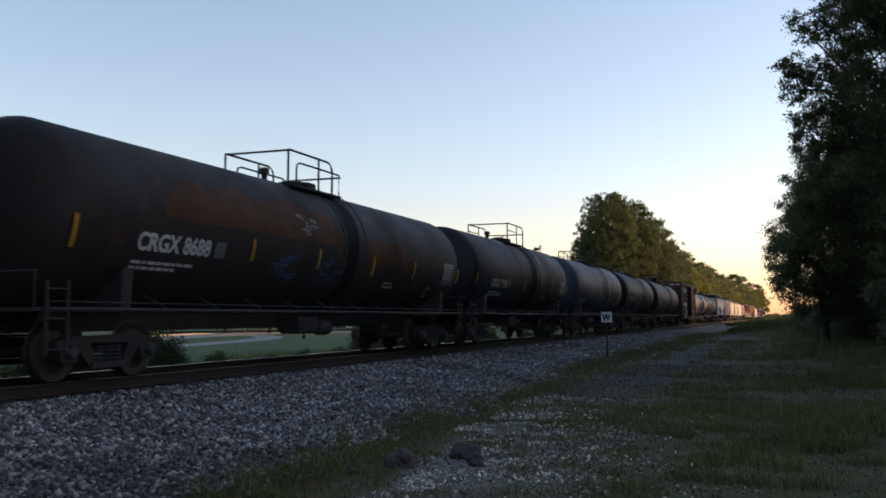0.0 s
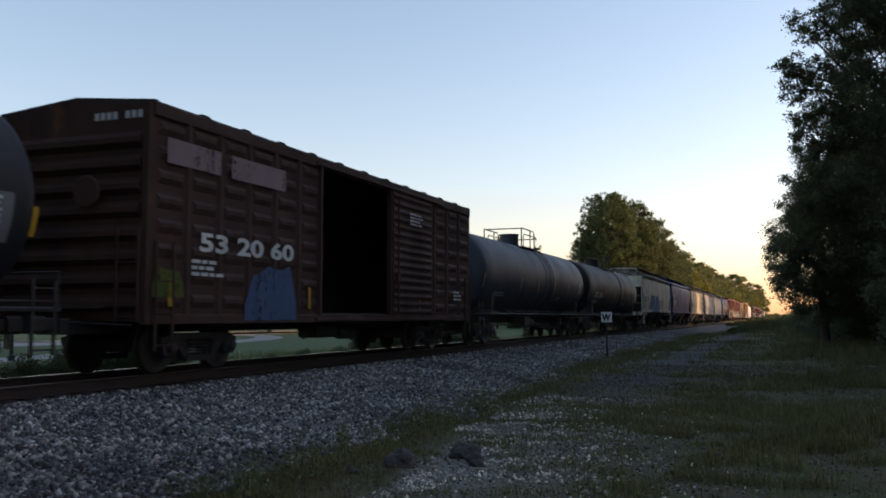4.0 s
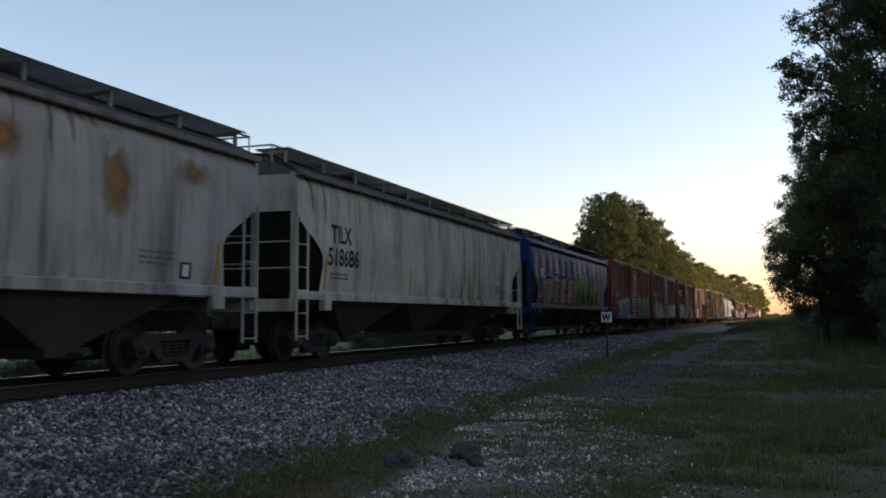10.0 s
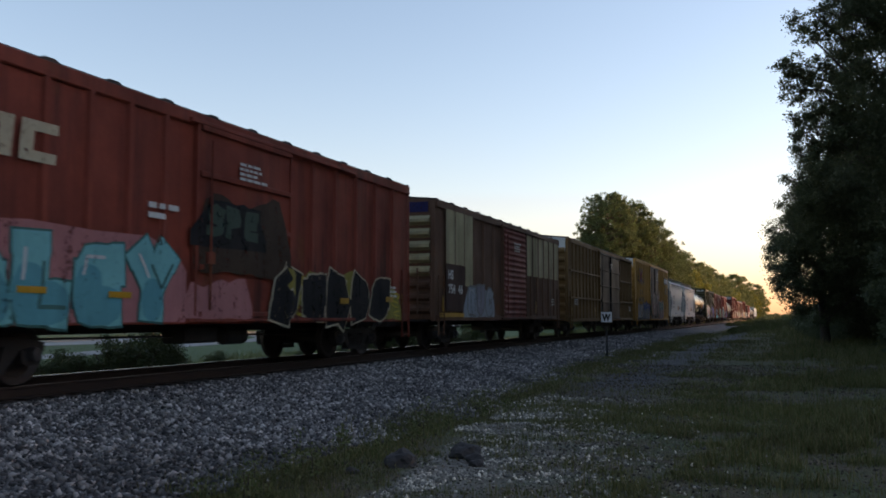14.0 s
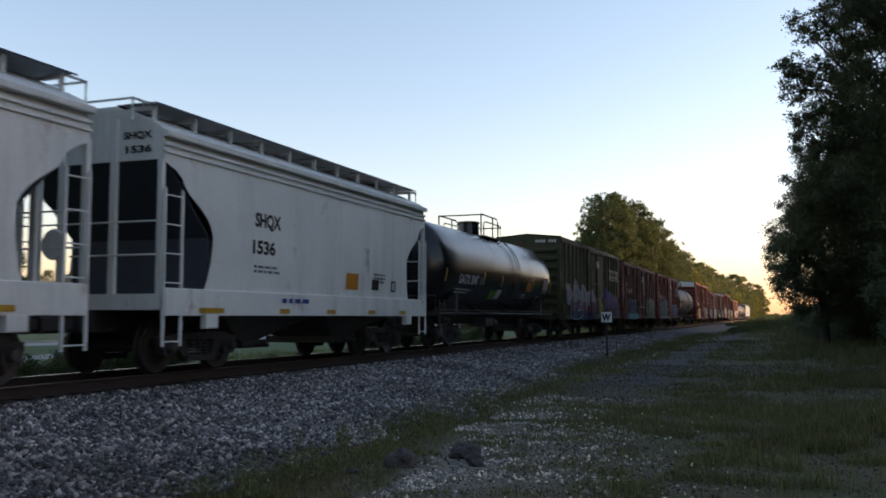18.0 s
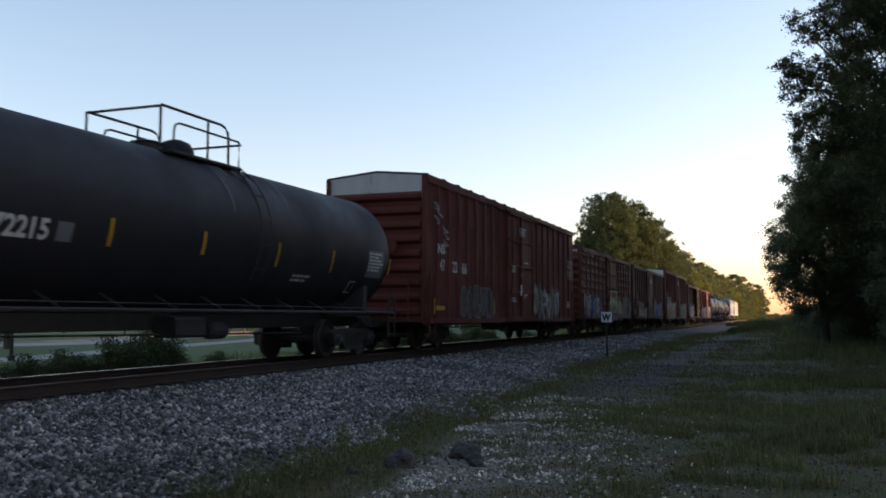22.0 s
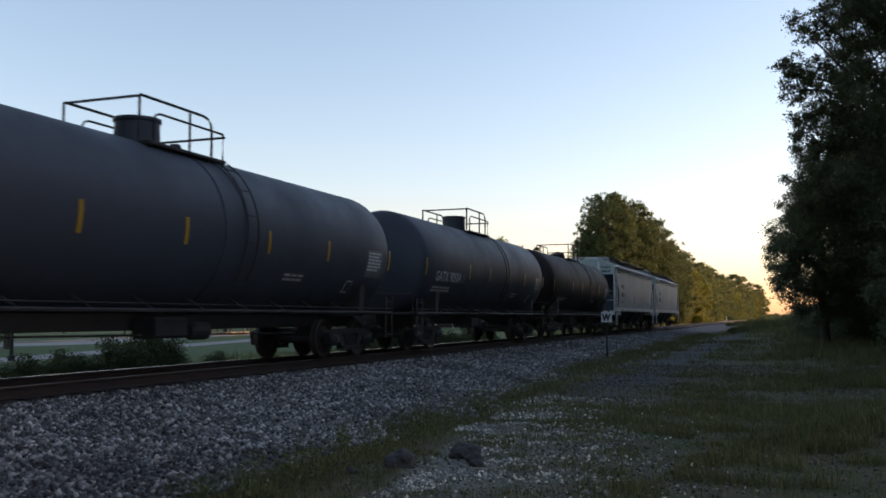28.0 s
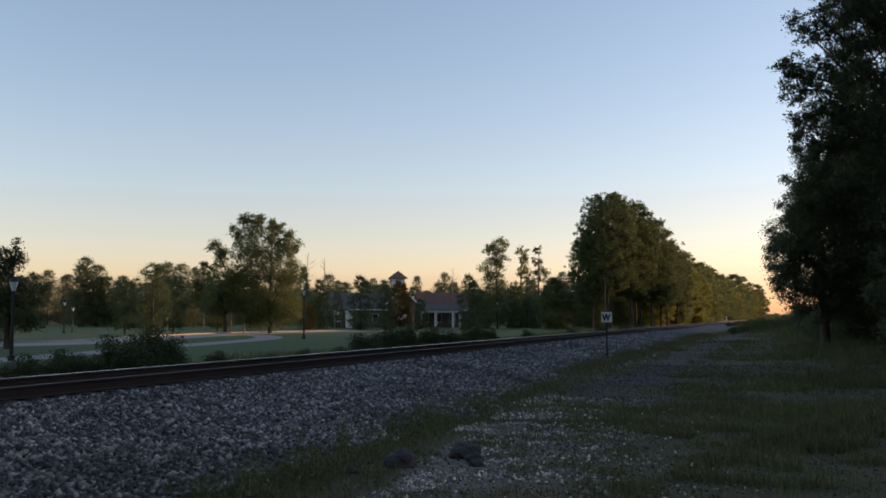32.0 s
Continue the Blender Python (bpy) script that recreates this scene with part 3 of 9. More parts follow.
def grass():
    rs = np.random.RandomState(25)
    xs, ys, hs = [], [], []
    for x0, x1, dens in ((5, 14, 3000), (14, 28, 1150), (28, 60, 420), (60, 130, 110)):
        n = int((x1 - x0) * 12 * dens)
        x, y = rs.uniform(x0, x1, n), rs.uniform(-5.7, 6.3, n)
        m = np.clip(value_noise(x, y, 0.7, 21) * 0.9 + value_noise(x, y, 2.3, 23) * 0.8 + 0.8 * (value_noise(x, y, 0.33, 28) - 0.5) - 0.62, 0.01, 1) * (1 - 0.94 * patch_mask(x, y))
        m *= 1 - 0.85 * np.exp(-((y - 3.7) / 0.8) ** 4) * np.clip((x - 15) / 6, 0, 1)
        m *= np.where((y > 2.2) & (x > 17.5) & (x < 22) & (y < 4.9), 0.35, 1) * (1 + 2.0 * np.clip((1.9 - y) / 2, 0, 1))
        # Blades thinned before the trees, in place of the shade under them.
        m *= np.where((x > 22) & (y < 1.8), 0.4, 1)
        m = np.maximum(m, 0.95 * np.exp(-((y - 3.2 - 0.135 * np.minimum(x, 18) - 0.40) / 0.55) ** 2) * (x < 60) * (0.45 + 0.9 * value_noise(x, y, 0.9, 33)))
        m *= np.clip((6.3 - y) / 1.3, 0, 1) * np.where(y > 5.0, np.clip((x - 6) / 14, 0.12, 0.8), 1)
        keep = (rs.rand(n) < m) & (x > 2.0 * np.abs(np.where(y > 0, y - 1, y)) - 2)
        x, y = x[keep], y[keep]
        xs.append(x), ys.append(y)
        hs.append((0.024 + 0.08 * rs.rand(len(x)) ** 2 + 0.12 * (rs.rand(len(x)) > 0.985)) * (1 + 1.1 * np.clip((1.6 - y) / 2.2, 0, 1)) * (0.35 + 0.9 * value_noise(x, y, 0.5, 22) + 0.8 * value_noise(x, y, 2.8, 24) ** 2) * (1 + np.clip(x - 14, 0, 60) / 40))
    n = 60000
    x = 7 + 75 * rs.rand(n) ** 1.7
    y = 5.05 + 0.95 * np.clip((x - 13) / 21, 0, 1) + 0.34 * rs.normal(size=n)
    keep = rs.rand(n) < np.clip(value_noise(x, y, 0.8, 27) * 1.6 - 0.25, 0, 1) * np.clip((x - 5) / 8, 0.25, 1)
    x, y = x[keep], y[keep]
    xs.append(x), ys.append(y), hs.append((0.03 + 0.10 * rs.rand(len(x)) ** 2) * (1 + np.clip(x - 14, 0, 60) / 45))
    return blades("grass", np.concatenate(xs), np.concatenate(ys), np.concatenate(hs), 26, 0.0042, 1.2)


thing("grass", grass(), M_GRASS, "short dark uneven grass beside the track", "grass", kind="stuff")


# ---------------------------------------------------------------- track
track = tagged(new("railway_track"), "straight single railway track with rusty rails on wooden ties", "railway track", kind="structure")
for side in (-0.755, 0.755):
    y = D + side
    web = Shape().prism_x([(y - 0.07, -0.182), (y + 0.07, -0.182), (y + 0.07, -0.168), (y + 0.012, -0.15), (y + 0.010, -0.045), (y + 0.035, -0.035), (y + 0.035, -0.006), (y - 0.035, -0.006), (y - 0.035, -0.035), (y - 0.010, -0.045), (y - 0.012, -0.15), (y - 0.07, -0.168)], -760, 1400)
    rail = part("rail", web, M_RAIL, track)
    # The near head gets a darker, rougher material than the far one.
    part("rail_head", Shape().prism_x([(y - 0.034, -0.006), (y + 0.034, -0.006), (y + 0.026, 0), (y - 0.026, 0)], -760, 1400), M_RAILTOP if side > 0 else M_RAILDULL, rail, "polished steel running surface" if side > 0 else "dull dark running surface")
tie_me = Shape().cbox(-0.115, 0.115, -1.3, 1.3, -0.36, -0.185, 0.012).mesh("tie")
tie_me.materials.append(M_TIE)
plate_me = Shape().box(-0.09, 0.09, -0.17, 0.17, -0.185, -0.172).mesh("tie_plate")
rt = random.Random(3)
far_ties = Shape()
for i in range(600):
    x = 3 + 0.51 * i + rt.uniform(-0.03, 0.03)
    if i < 170:
        t = part("tie", tie_me, M_TIE, track, at=(x, D + rt.uniform(-0.05, 0.05), rt.uniform(-0.012, 0.0)))
    else:
        far_ties.box(x - 0.115, x + 0.115, D - 1.3, D + 1.3, -0.36, -0.185)
part("far_ties", far_ties, M_TIE, track)["kind"] = "stuff"


# ---------------------------------------------------------------- car parts
CACHE = {}


def cached(key, make, smooth=0):
    if key not in CACHE:
        CACHE[key] = make().mesh(key, smooth)
    return CACHE[key]


def side_frame():
    s = Shape()
    s.prism_y([(-1.12, 0.62), (-0.75, 0.70), (0.75, 0.70), (1.12, 0.62), (1.12, 0.50), (0.7, 0.54), (0.42, 0.58), (-0.42, 0.58), (-0.7, 0.54), (-1.12, 0.50)], -0.08, 0.08)
    s.prism_y([(-0.72, 0.54), (-0.42, 0.58), (-0.30, 0.27), (-0.42, 0.22)], -0.07, 0.07)
    s.prism_y([(0.72, 0.54), (0.42, 0.22), (0.30, 0.27), (0.42, 0.58)], -0.07, 0.07)
    s.prism_y([(-0.44, 0.20), (0.44, 0.20), (0.40, 0.30), (-0.40, 0.30)], -0.10, 0.10)
    for x in (-0.89, 0.89):
        s.prism_y([(x - 0.2, 0.52), (x - 0.17, 0.34), (x - 0.1, 0.30), (x + 0.1, 0.30), (x + 0.17, 0.34), (x + 0.2, 0.52)], -0.09, 0.09)
    for x in (-0.2, 0.0, 0.2):
        for z in (0.31, 0.37, 0.43, 0.49):
            s.lathe([(z, 0.075), (z + 0.02, 0.09), (z + 0.045, 0.075)], 8, "z", (x, 0, 0))
    return s


def wheel():
    return Shape().lathe([(-0.07, 0.10), (-0.055, 0.12), (-0.04, 0.15), (-0.02, 0.33), (-0.055, 0.38), (-0.065, 0.44), (-0.05, 0.455), (0.04, 0.462), (0.05, 0.485), (0.065, 0.485), (0.07, 0.44), (0.05, 0.38), (0.02, 0.33), (0.05, 0.14), (0.07, 0.10)], 28, "y")


def truck(car, x):
    t = part("truck", cached("truck_bolster", lambda: Shape().cbox(-0.2, 0.2, -1.0, 1.0, 0.42, 0.66, 0.03).cbox(-0.12, 0.12, -0.3, 0.3, 0.6, 0.78, 0.02)), M_IRON, car, "grimy cast iron freight truck", at=(x, 0, 0))
    for y in (-1.0, 1.0):
        part("side_frame", cached("side_frame", side_frame, 35), M_IRON, t, at=(0, y, 0))
    for dx in (-0.89, 0.89):
        part("axle", cached("axle", lambda: Shape().lathe([(-1.08, 0.06), (-0.8, 0.08), (0.8, 0.08), (1.08, 0.06)], 10, "y"), 40), M_IRON, t, at=(dx, 0, 0.46))
        for y in (-0.755, 0.755):
            w = part("wheel", cached("wheel", wheel, 40), M_WHEEL, t, at=(dx, y, 0.46))
            if y > 0:
                w.rotation_euler = (0, 0, math.pi)
        part("bearing_cap", cached("bearing_cap", lambda: Shape().lathe([(-0.14, 0.05), (-0.13, 0.085), (-0.05, 0.11), (0.06, 0.12)], 14, "y"), 40), M_CAP, t, at=(dx, -1.06, 0.46))
    return t


def couplers(car, h, z=0.86):
    for s in (-1, 1):
        part("coupler", cached("coupler", lambda: Shape().cbox(-0.35, 0.45, -0.09, 0.09, -0.09, 0.09, 0.02).cbox(0.35, 0.62, -0.16, 0.16, -0.14, 0.14, 0.05)), M_IRON, car, at=(s * (h + 0.15), 0, z)).rotation_euler = (0, 0, 0 if s > 0 else math.pi)


def ladder(car, x, y, z0, z1, w, material, along="x", rungs=None, name="ladder"):
    s = Shape()
    dx, dy = (w, 0) if along == "x" else (0, w)
    for k in (0, 1):
        s.box(x + k * dx - 0.02, x + k * dx + 0.02, y + k * dy - 0.02, y + k * dy + 0.02, z0, z1)
    n = rungs or max(2, round((z1 - z0) / 0.42))
    for i in range(n):
        z = z0 + 0.08 + (z1 - z0 - 0.2) * i / max(1, n - 1)
        s.tube([(x, y, z), (x + dx, y + dy, z)], 0.014, 5)
    return part(name, s, material, car)


# ---------------------------------------------------------------- decals
def font_mesh(text, size, bold):
    key = ("txt", text, size, bold)
    if key not in CACHE:
        cu = bpy.data.curves.new("lettering", "FONT")
        cu.body, cu.size, cu.offset, cu.resolution_u = text, size, bold, 3
        ob = new("lettering", cu)
        me = bpy.data.meshes.new_from_object(ob.evaluated_get(bpy.context.evaluated_depsgraph_get()))
        bpy.data.objects.remove(ob)
        CACHE[key] = ([tuple(v.co) for v in me.vertices], [tuple(p.vertices) for p in me.polygons])
        bpy.data.meshes.remove(me)
    return CACHE[key]


def lettering(car, text, x, z, size, material, surf, bold=0.012, name="lettering", label="", lift=0.006, squash=1.0, width=None):
    vs, fs = font_mesh(text, size, bold)
    if width:
        squash = width / max(p[0] for p in vs)
    s = Shape()
    s.add([(x + p[0] * squash, surf(x + p[0], z + p[1]) - lift, z + p[1]) for p in vs], fs)
    return part(name, s, material, car, label)


def plate(car, x0, x1, z0, z1, material, surf, name="stripe", label="", lift=0.005, slant=0.0, rows=4):
    s = Shape()
    vs, fs = [], []
    for i in range(rows + 1):
        z = z0 + (z1 - z0) * i / rows
        for x in (x0, x1):
            xx = x + slant * (z - z0)
            vs.append((xx, surf(xx, z) - lift, z))
    for i in range(rows):
        fs.append((2 * i, 2 * i + 1, 2 * i + 3, 2 * i + 2))
    s.add(vs, fs)
    return part(name, s, material, car, label)


def bars(car, x, z, rows, w, h, material, surf, seed=0, name="small_print"):
    """Unreadable small print as plain bars."""
    r = random.Random(seed)
    s = Shape()
    for i in range(rows):
        zz, xx = z - i * h * 1.8, x
        while xx < x + w * r.uniform(0.75, 1.0):
            l = r.uniform(0.5, 1.6) * h * 3
            s.add([(a, surf(a, c) - 0.006, c) for a, c in ((xx, zz), (xx + l, zz), (xx + l, zz + h), (xx, zz + h))], [(0, 1, 2, 3)])
            xx += l + h * 0.8
    return part(name, s, material, car)


def ribbon(s, pts, w, surf, lift, blunt=False):
    """A painted stroke along a smooth curve through pts (x, z), with rounded or blunt ends."""
    p = [Vector(q) for q in pts]
    fine = []
    for i in range(len(p) - 1):
        a, b, c, d = p[max(i - 1, 0)], p[i], p[i + 1], p[min(i + 2, len(p) - 1)]
        n = max(1, int((c - b).length / 0.11))
        for k in range(n):
            t = k / n
            fine.append(0.5 * (2 * b + (c - a) * t + (2 * a - 5 * b + 4 * c - d) * t * t + (3 * b - a - 3 * c + d) * t ** 3))
    fine.append(p[-1])
    if len(fine) > 3:
        d0, d1 = (fine[0] - fine[1]).normalized(), (fine[-1] - fine[-2]).normalized()
        fine = [fine[0] + d0 * w * 0.48, fine[0] + d0 * w * 0.36] + fine + [fine[-1] + d1 * w * 0.36, fine[-1] + d1 * w * 0.48]
    vs, n = [], len(fine)
    for i, q in enumerate(fine):
        d = (fine[min(i + 1, n - 1)] - fine[max(i - 1, 0)]).normalized()
        m = Vector((-d.y, d.x)) * (w / 2) * (1.08 if blunt and (i < 3 or i > n - 4) else 1 if blunt else 0.3 if i in (0, n - 1) and n > 6 else 0.72 if i in (1, n - 2) and n > 6 else 1)
        for e in (q - m, q, q + m):
            vs.append((e.x, surf(e.x, e.y) - lift, e.y))
    s.add(vs, [(3 * i + k, 3 * i + k + 1, 3 * i + k + 4, 3 * i + k + 3) for i in range(n - 1) for k in (0, 1)])


def arc(cx, cz, rx, rz, a0, a1, n=9):
    return [(cx + rx * math.cos(radians(a0 + (a1 - a0) * k / (n - 1))), cz + rz * math.sin(radians(a0 + (a1 - a0) * k / (n - 1)))) for k in range(n)]


# swelling sprayed forms in the unit square: rings, hooks, arches, zigzags, forks
STROKES = [
    [arc(0.5, 0.5, 0.4, 0.45, 100, 455, 14)],
    [arc(0.5, 0.72, 0.36, 0.24, 20, 250) + arc(0.5, 0.26, 0.38, 0.24, 80, -150)],
    [[(0.1, 0.02), (0.14, 0.55), (0.2, 0.98)], arc(0.4, 0.7, 0.42, 0.26, 120, -80), [(0.45, 0.45), (0.7, 0.2), (0.92, 0.02)]],
    [[(0.05, 0.0), (0.3, 0.6), (0.5, 1.0), (0.7, 0.55), (0.95, 0.0)], [(0.25, 0.35), (0.78, 0.35)]],
    [arc(0.55, 0.5, 0.45, 0.46, 50, 310, 12)],
    [[(0.1, 0.95), (0.12, 0.5)] + arc(0.5, 0.35, 0.38, 0.33, 180, 360) + [(0.9, 0.95)]],
    [[(0.1, 0.95), (0.85, 0.92), (0.5, 0.5), (0.12, 0.06), (0.95, 0.05)]],
    [[(0.12, 0.0), (0.12, 0.95), (0.5, 0.4), (0.88, 0.98), (0.9, 0.0)]],
    [[(0.15, 0.98), (0.13, 0.05), (0.9, 0.1)], [(0.15, 0.55), (0.7, 0.6)], [(0.15, 0.95), (0.85, 0.95)]],
    [[(0.05, 0.9), (0.95, 0.95)], [(0.5, 0.92), (0.48, 0.4), (0.6, 0.02)]],
]


def graffiti(car, x0, x1, z0, z1, n, fills, outline, surf, seed, back=None, thick=0.30):
    """A painted piece: a cloud of background colour, outlined strokes, fills that change along it."""
    r = random.Random(seed)
    w, h = (x1 - x0) / n, z1 - z0
    if back:
        spray_cloud(car, x0, x1, z0, z1, back, surf, seed, 0.005)
    halo, gleam = Shape(), Shape()
    for i in range(n):
        turn, flip = r.choice((0.6, -0.7, 1.5, 2.2, 3.6, 4.4)), r.choice((-1, 1))
        g = []
        for st in r.choice(STROKES) + r.choice(STROKES)[:1]:
            q = [((a - 0.5) * flip, b - 0.5) for a, b in st]
            g.append([(0.5 + 0.9 * (a * math.cos(turn) - b * math.sin(turn)) + r.uniform(-0.04, 0.04), 0.5 + 0.9 * (a * math.sin(turn) + b * math.cos(turn))) for a, b in q])
            turn += r.uniform(0.4, 1.2)
        ox, oz, sw, sh = x0 + (i - 0.12) * w, z0 + h * r.uniform(0, 0.06), w * r.uniform(1.1, 1.35), h * r.uniform(0.86, 1.05)
        sk = r.uniform(-0.15, 0.25)
        so, sf = Shape(), Shape()
        for j, st in enumerate(g):
            pts = [(ox + (0.08 + 0.84 * a + sk * (b - 0.5) * 0.5) * sw, oz + (0.08 + 0.84 * b) * sh) for a, b in st]
            t = thick * min(w, h)
            if not back:
                ribbon(halo, pts, t + 0.2, surf, 0.007 + 0.0009 * ((3 * i + j) % 3))
            ribbon(so, pts, t + 0.11, surf, 0.012 + 0.0012 * ((3 * i + j) % 7))
            ribbon(sf, pts, t, surf, 0.022 + 0.0012 * ((3 * i + j) % 6))
            if len(pts) > 6:
                ribbon(gleam, [(a - t * 0.16, b + t * 0.16) for a, b in pts[2: 2 + len(pts) // 3]], max(0.025, t * 0.14), surf, 0.034)
        k = part("graffiti_outline", so, outline, car)
        part("graffiti_fill", sf, fills[(i + seed) % len(fills)], k)
    if not back:
        part("graffiti_halo", halo, G_LILAC if outline in (G_BLACK, G_BROWNISH) else G_BLACK, car)
    if gleam.v:
        part("graffiti_gleam", gleam, G_GLEAM if fills[0] is not G_WHITE else G_LILAC, car)["kind"] = "stuff"


# fat letter strokes in the unit square
ALPHABET = {
    "A": [[(0.02, 0), (0.3, 0.6), (0.5, 1), (0.7, 0.6), (0.98, 0)], [(0.25, 0.32), (0.75, 0.32)]],
    "B": [[(0.12, 0.02), (0.12, 0.98)], [(0.12, 0.96), (0.75, 0.92), (0.8, 0.6), (0.2, 0.52)], [(0.2, 0.5), (0.92, 0.42), (0.85, 0.06), (0.12, 0.03)]],
    "C": [arc(0.55, 0.5, 0.45, 0.48, 50, 310, 12)],
    "D": [[(0.12, 0.02), (0.12, 0.98)], [(0.12, 0.97), (0.7, 0.88), (0.95, 0.5), (0.7, 0.1), (0.12, 0.03)]],
    "E": [[(0.92, 0.95), (0.15, 0.95), (0.12, 0.5), (0.15, 0.05), (0.92, 0.05)], [(0.15, 0.5), (0.75, 0.52)]],
    "F": [[(0.92, 0.95), (0.15, 0.94), (0.14, 0.5), (0.14, 0.0)], [(0.15, 0.5), (0.75, 0.5)]],
    "G": [arc(0.55, 0.5, 0.45, 0.48, 55, 330, 12) + [(0.93, 0.42), (0.55, 0.42)]],
    "H": [[(0.12, 0), (0.12, 1)], [(0.88, 0), (0.88, 1)], [(0.12, 0.5), (0.88, 0.5)]],
    "I": [[(0.5, 0), (0.5, 1)]],
    "K": [[(0.12, 0), (0.12, 1)], [(0.9, 1), (0.45, 0.6), (0.18, 0.45)], [(0.3, 0.52), (0.6, 0.35), (0.95, 0)]],
    "L": [[(0.15, 1), (0.13, 0.4), (0.15, 0.05), (0.92, 0.05)]],
    "M": [[(0.08, 0), (0.1, 0.6), (0.14, 1), (0.35, 0.6), (0.5, 0.3), (0.65, 0.6), (0.86, 1), (0.9, 0.6), (0.92, 0)]],
    "N": [[(0.1, 0), (0.1, 0.6), (0.14, 1), (0.5, 0.5), (0.86, 0), (0.9, 0.4), (0.9, 1)]],
    "O": [arc(0.5, 0.5, 0.44, 0.48, 100, 455, 14)],
    "P": [[(0.12, 0), (0.12, 0.98)], [(0.12, 0.96), (0.8, 0.9), (0.85, 0.55), (0.15, 0.45)]],
    "R": [[(0.12, 0), (0.12, 0.98)], [(0.12, 0.96), (0.8, 0.9), (0.82, 0.6), (0.2, 0.48)], [(0.4, 0.48), (0.65, 0.25), (0.95, 0)]],
    "S": [[(0.94, 0.88), (0.5, 0.98), (0.10, 0.84), (0.12, 0.60), (0.5, 0.52), (0.90, 0.42), (0.88, 0.16), (0.5, 0.02), (0.05, 0.12)]],
    "T": [[(0.02, 0.95), (0.98, 0.95)], [(0.5, 0.95), (0.5, 0)]],
    "U": [[(0.1, 1), (0.12, 0.45)] + arc(0.5, 0.38, 0.38, 0.36, 190, 350) + [(0.88, 0.45), (0.9, 1)]],
    "W": [[(0.04, 1), (0.15, 0.4), (0.27, 0), (0.4, 0.35), (0.5, 0.7), (0.6, 0.35), (0.73, 0), (0.85, 0.4), (0.96, 1)]],
    "Y": [[(0.04, 1), (0.3, 0.7), (0.5, 0.45), (0.7, 0.7), (0.96, 1)], [(0.5, 0.48), (0.5, 0)]],
    "Z": [[(0.08, 0.95), (0.6, 0.95), (0.88, 0.93), (0.5, 0.5), (0.12, 0.07), (0.4, 0.05), (0.94, 0.05)]],
}


def clipped(pts, z):
    """The stretches of a stroke that lie below the height z."""
    out, run = [], []
    fine = []
    for (a, b), (c, d) in zip(pts, pts[1:]):
        fine += [(a + (c - a) * k / 4, b + (d - b) * k / 4) for k in range(4)]
    for q in fine + [pts[-1]]:
        if q[1] < z:
            run.append(q)
        elif run:
            out.append(run)
            run = []
    return [r for r in out + [run] if len(r) > 2]


def angular(pts):
    """The same stroke with its corners kept sharp."""
    out = [pts[0]]
    for k, ((a, b), (c, d)) in enumerate(zip(pts, pts[1:])):
        out += [(a + (c - a) * f, b + (d - b) * f) for f in (0.15, 0.85)]
        out.append((c, d))
    return out


def piece(car, word, x0, x1, z0, z1, fills, outline, surf, seed, low=None, halo=None, back=None, thick=0.34, slant=0.06, edge=0.13, z2=None, gleam=True):
    """A painted word: letters as fat outlined strokes, another colour low in the fill, a halo round the whole."""
    r = random.Random(seed)
    n = len(word)
    w = (x1 - x0) / n
    if back:
        spray_cloud(car, x0, x1, z0, z1, back, surf, seed, 0.0045)
    rim, shine, shade = Shape(), Shape(), Shape()
    for i, ch in enumerate(word):
        top = z1 + ((z2 or z1) - z1) * (i + 0.5) / n
        h = top - z0
        t = thick * min(w, h)
        ox, oz, sw, sh = x0 + i * w + r.uniform(-0.03, 0.03) * w, z0 + h * r.uniform(-0.01, 0.05), w * r.uniform(0.96, 1.04), h * r.uniform(0.93, 1.03)
        sk = slant + r.uniform(-0.08, 0.08)
        so, sf, sl = Shape(), Shape(), Shape()
        m = t * 0.5
        bend = r.uniform(-0.10, 0.10)
        for j, st in enumerate(ALPHABET[ch]):
            st = angular(st) if len(st) < 10 else st
            st = [(a + bend * math.sin(3.1 * b), b + 0.5 * bend * math.sin(3.1 * a)) for a, b in st]
            pts = [(ox + m + (a + sk * (b - 0.5)) * (sw - 2 * m), oz + m + b * (sh - 2 * m)) for a, b in st]
            tw = t * r.uniform(0.85, 1.12)
            if halo:
                ribbon(rim, pts, tw + edge + 0.15, surf, 0.006 + 0.0008 * ((3 * i + j) % 4))
            ribbon(so, pts, tw + edge, surf, 0.011 + 0.0012 * ((3 * i + j) % 7), True)
            ribbon(sf, pts, tw, surf, 0.021 + 0.0012 * ((3 * i + j) % 6), True)
            if low:
                for q in clipped(pts, z0 + h * r.uniform(0.36, 0.52)):
                    ribbon(sl, q, tw * 0.98, surf, 0.030 + 0.0008 * ((3 * i + j) % 6))
            if gleam and len(pts) > 4:
                ribbon(shine, [(a - tw * 0.2, b + tw * 0.18) for a, b in pts[1: 2 + len(pts) // 3]], max(0.02, tw * 0.09), surf, 0.038)
            if gleam and j == 0 and i % 2:
                ribbon(shade, [(a + tw * 0.34, b - tw * 0.1) for a, b in pts[1:]], max(0.02, tw * 0.10), surf, 0.036)
        k = part("graffiti_outline", so, outline, car)
        part("graffiti_fill", sf, fills[i % len(fills)], k)
        if sl.v:
            part("graffiti_lower_fill", sl, low, k)
    if halo:
        part("graffiti_halo", rim, halo, car)
    if shade.v:
        part("graffiti_inner_line", shade, outline, car)["kind"] = "stuff"
    if shine.v:
        part("graffiti_gleam", shine, G_GLEAM if fills[0] is not G_WHITE else G_HAZE, car)["kind"] = "stuff"


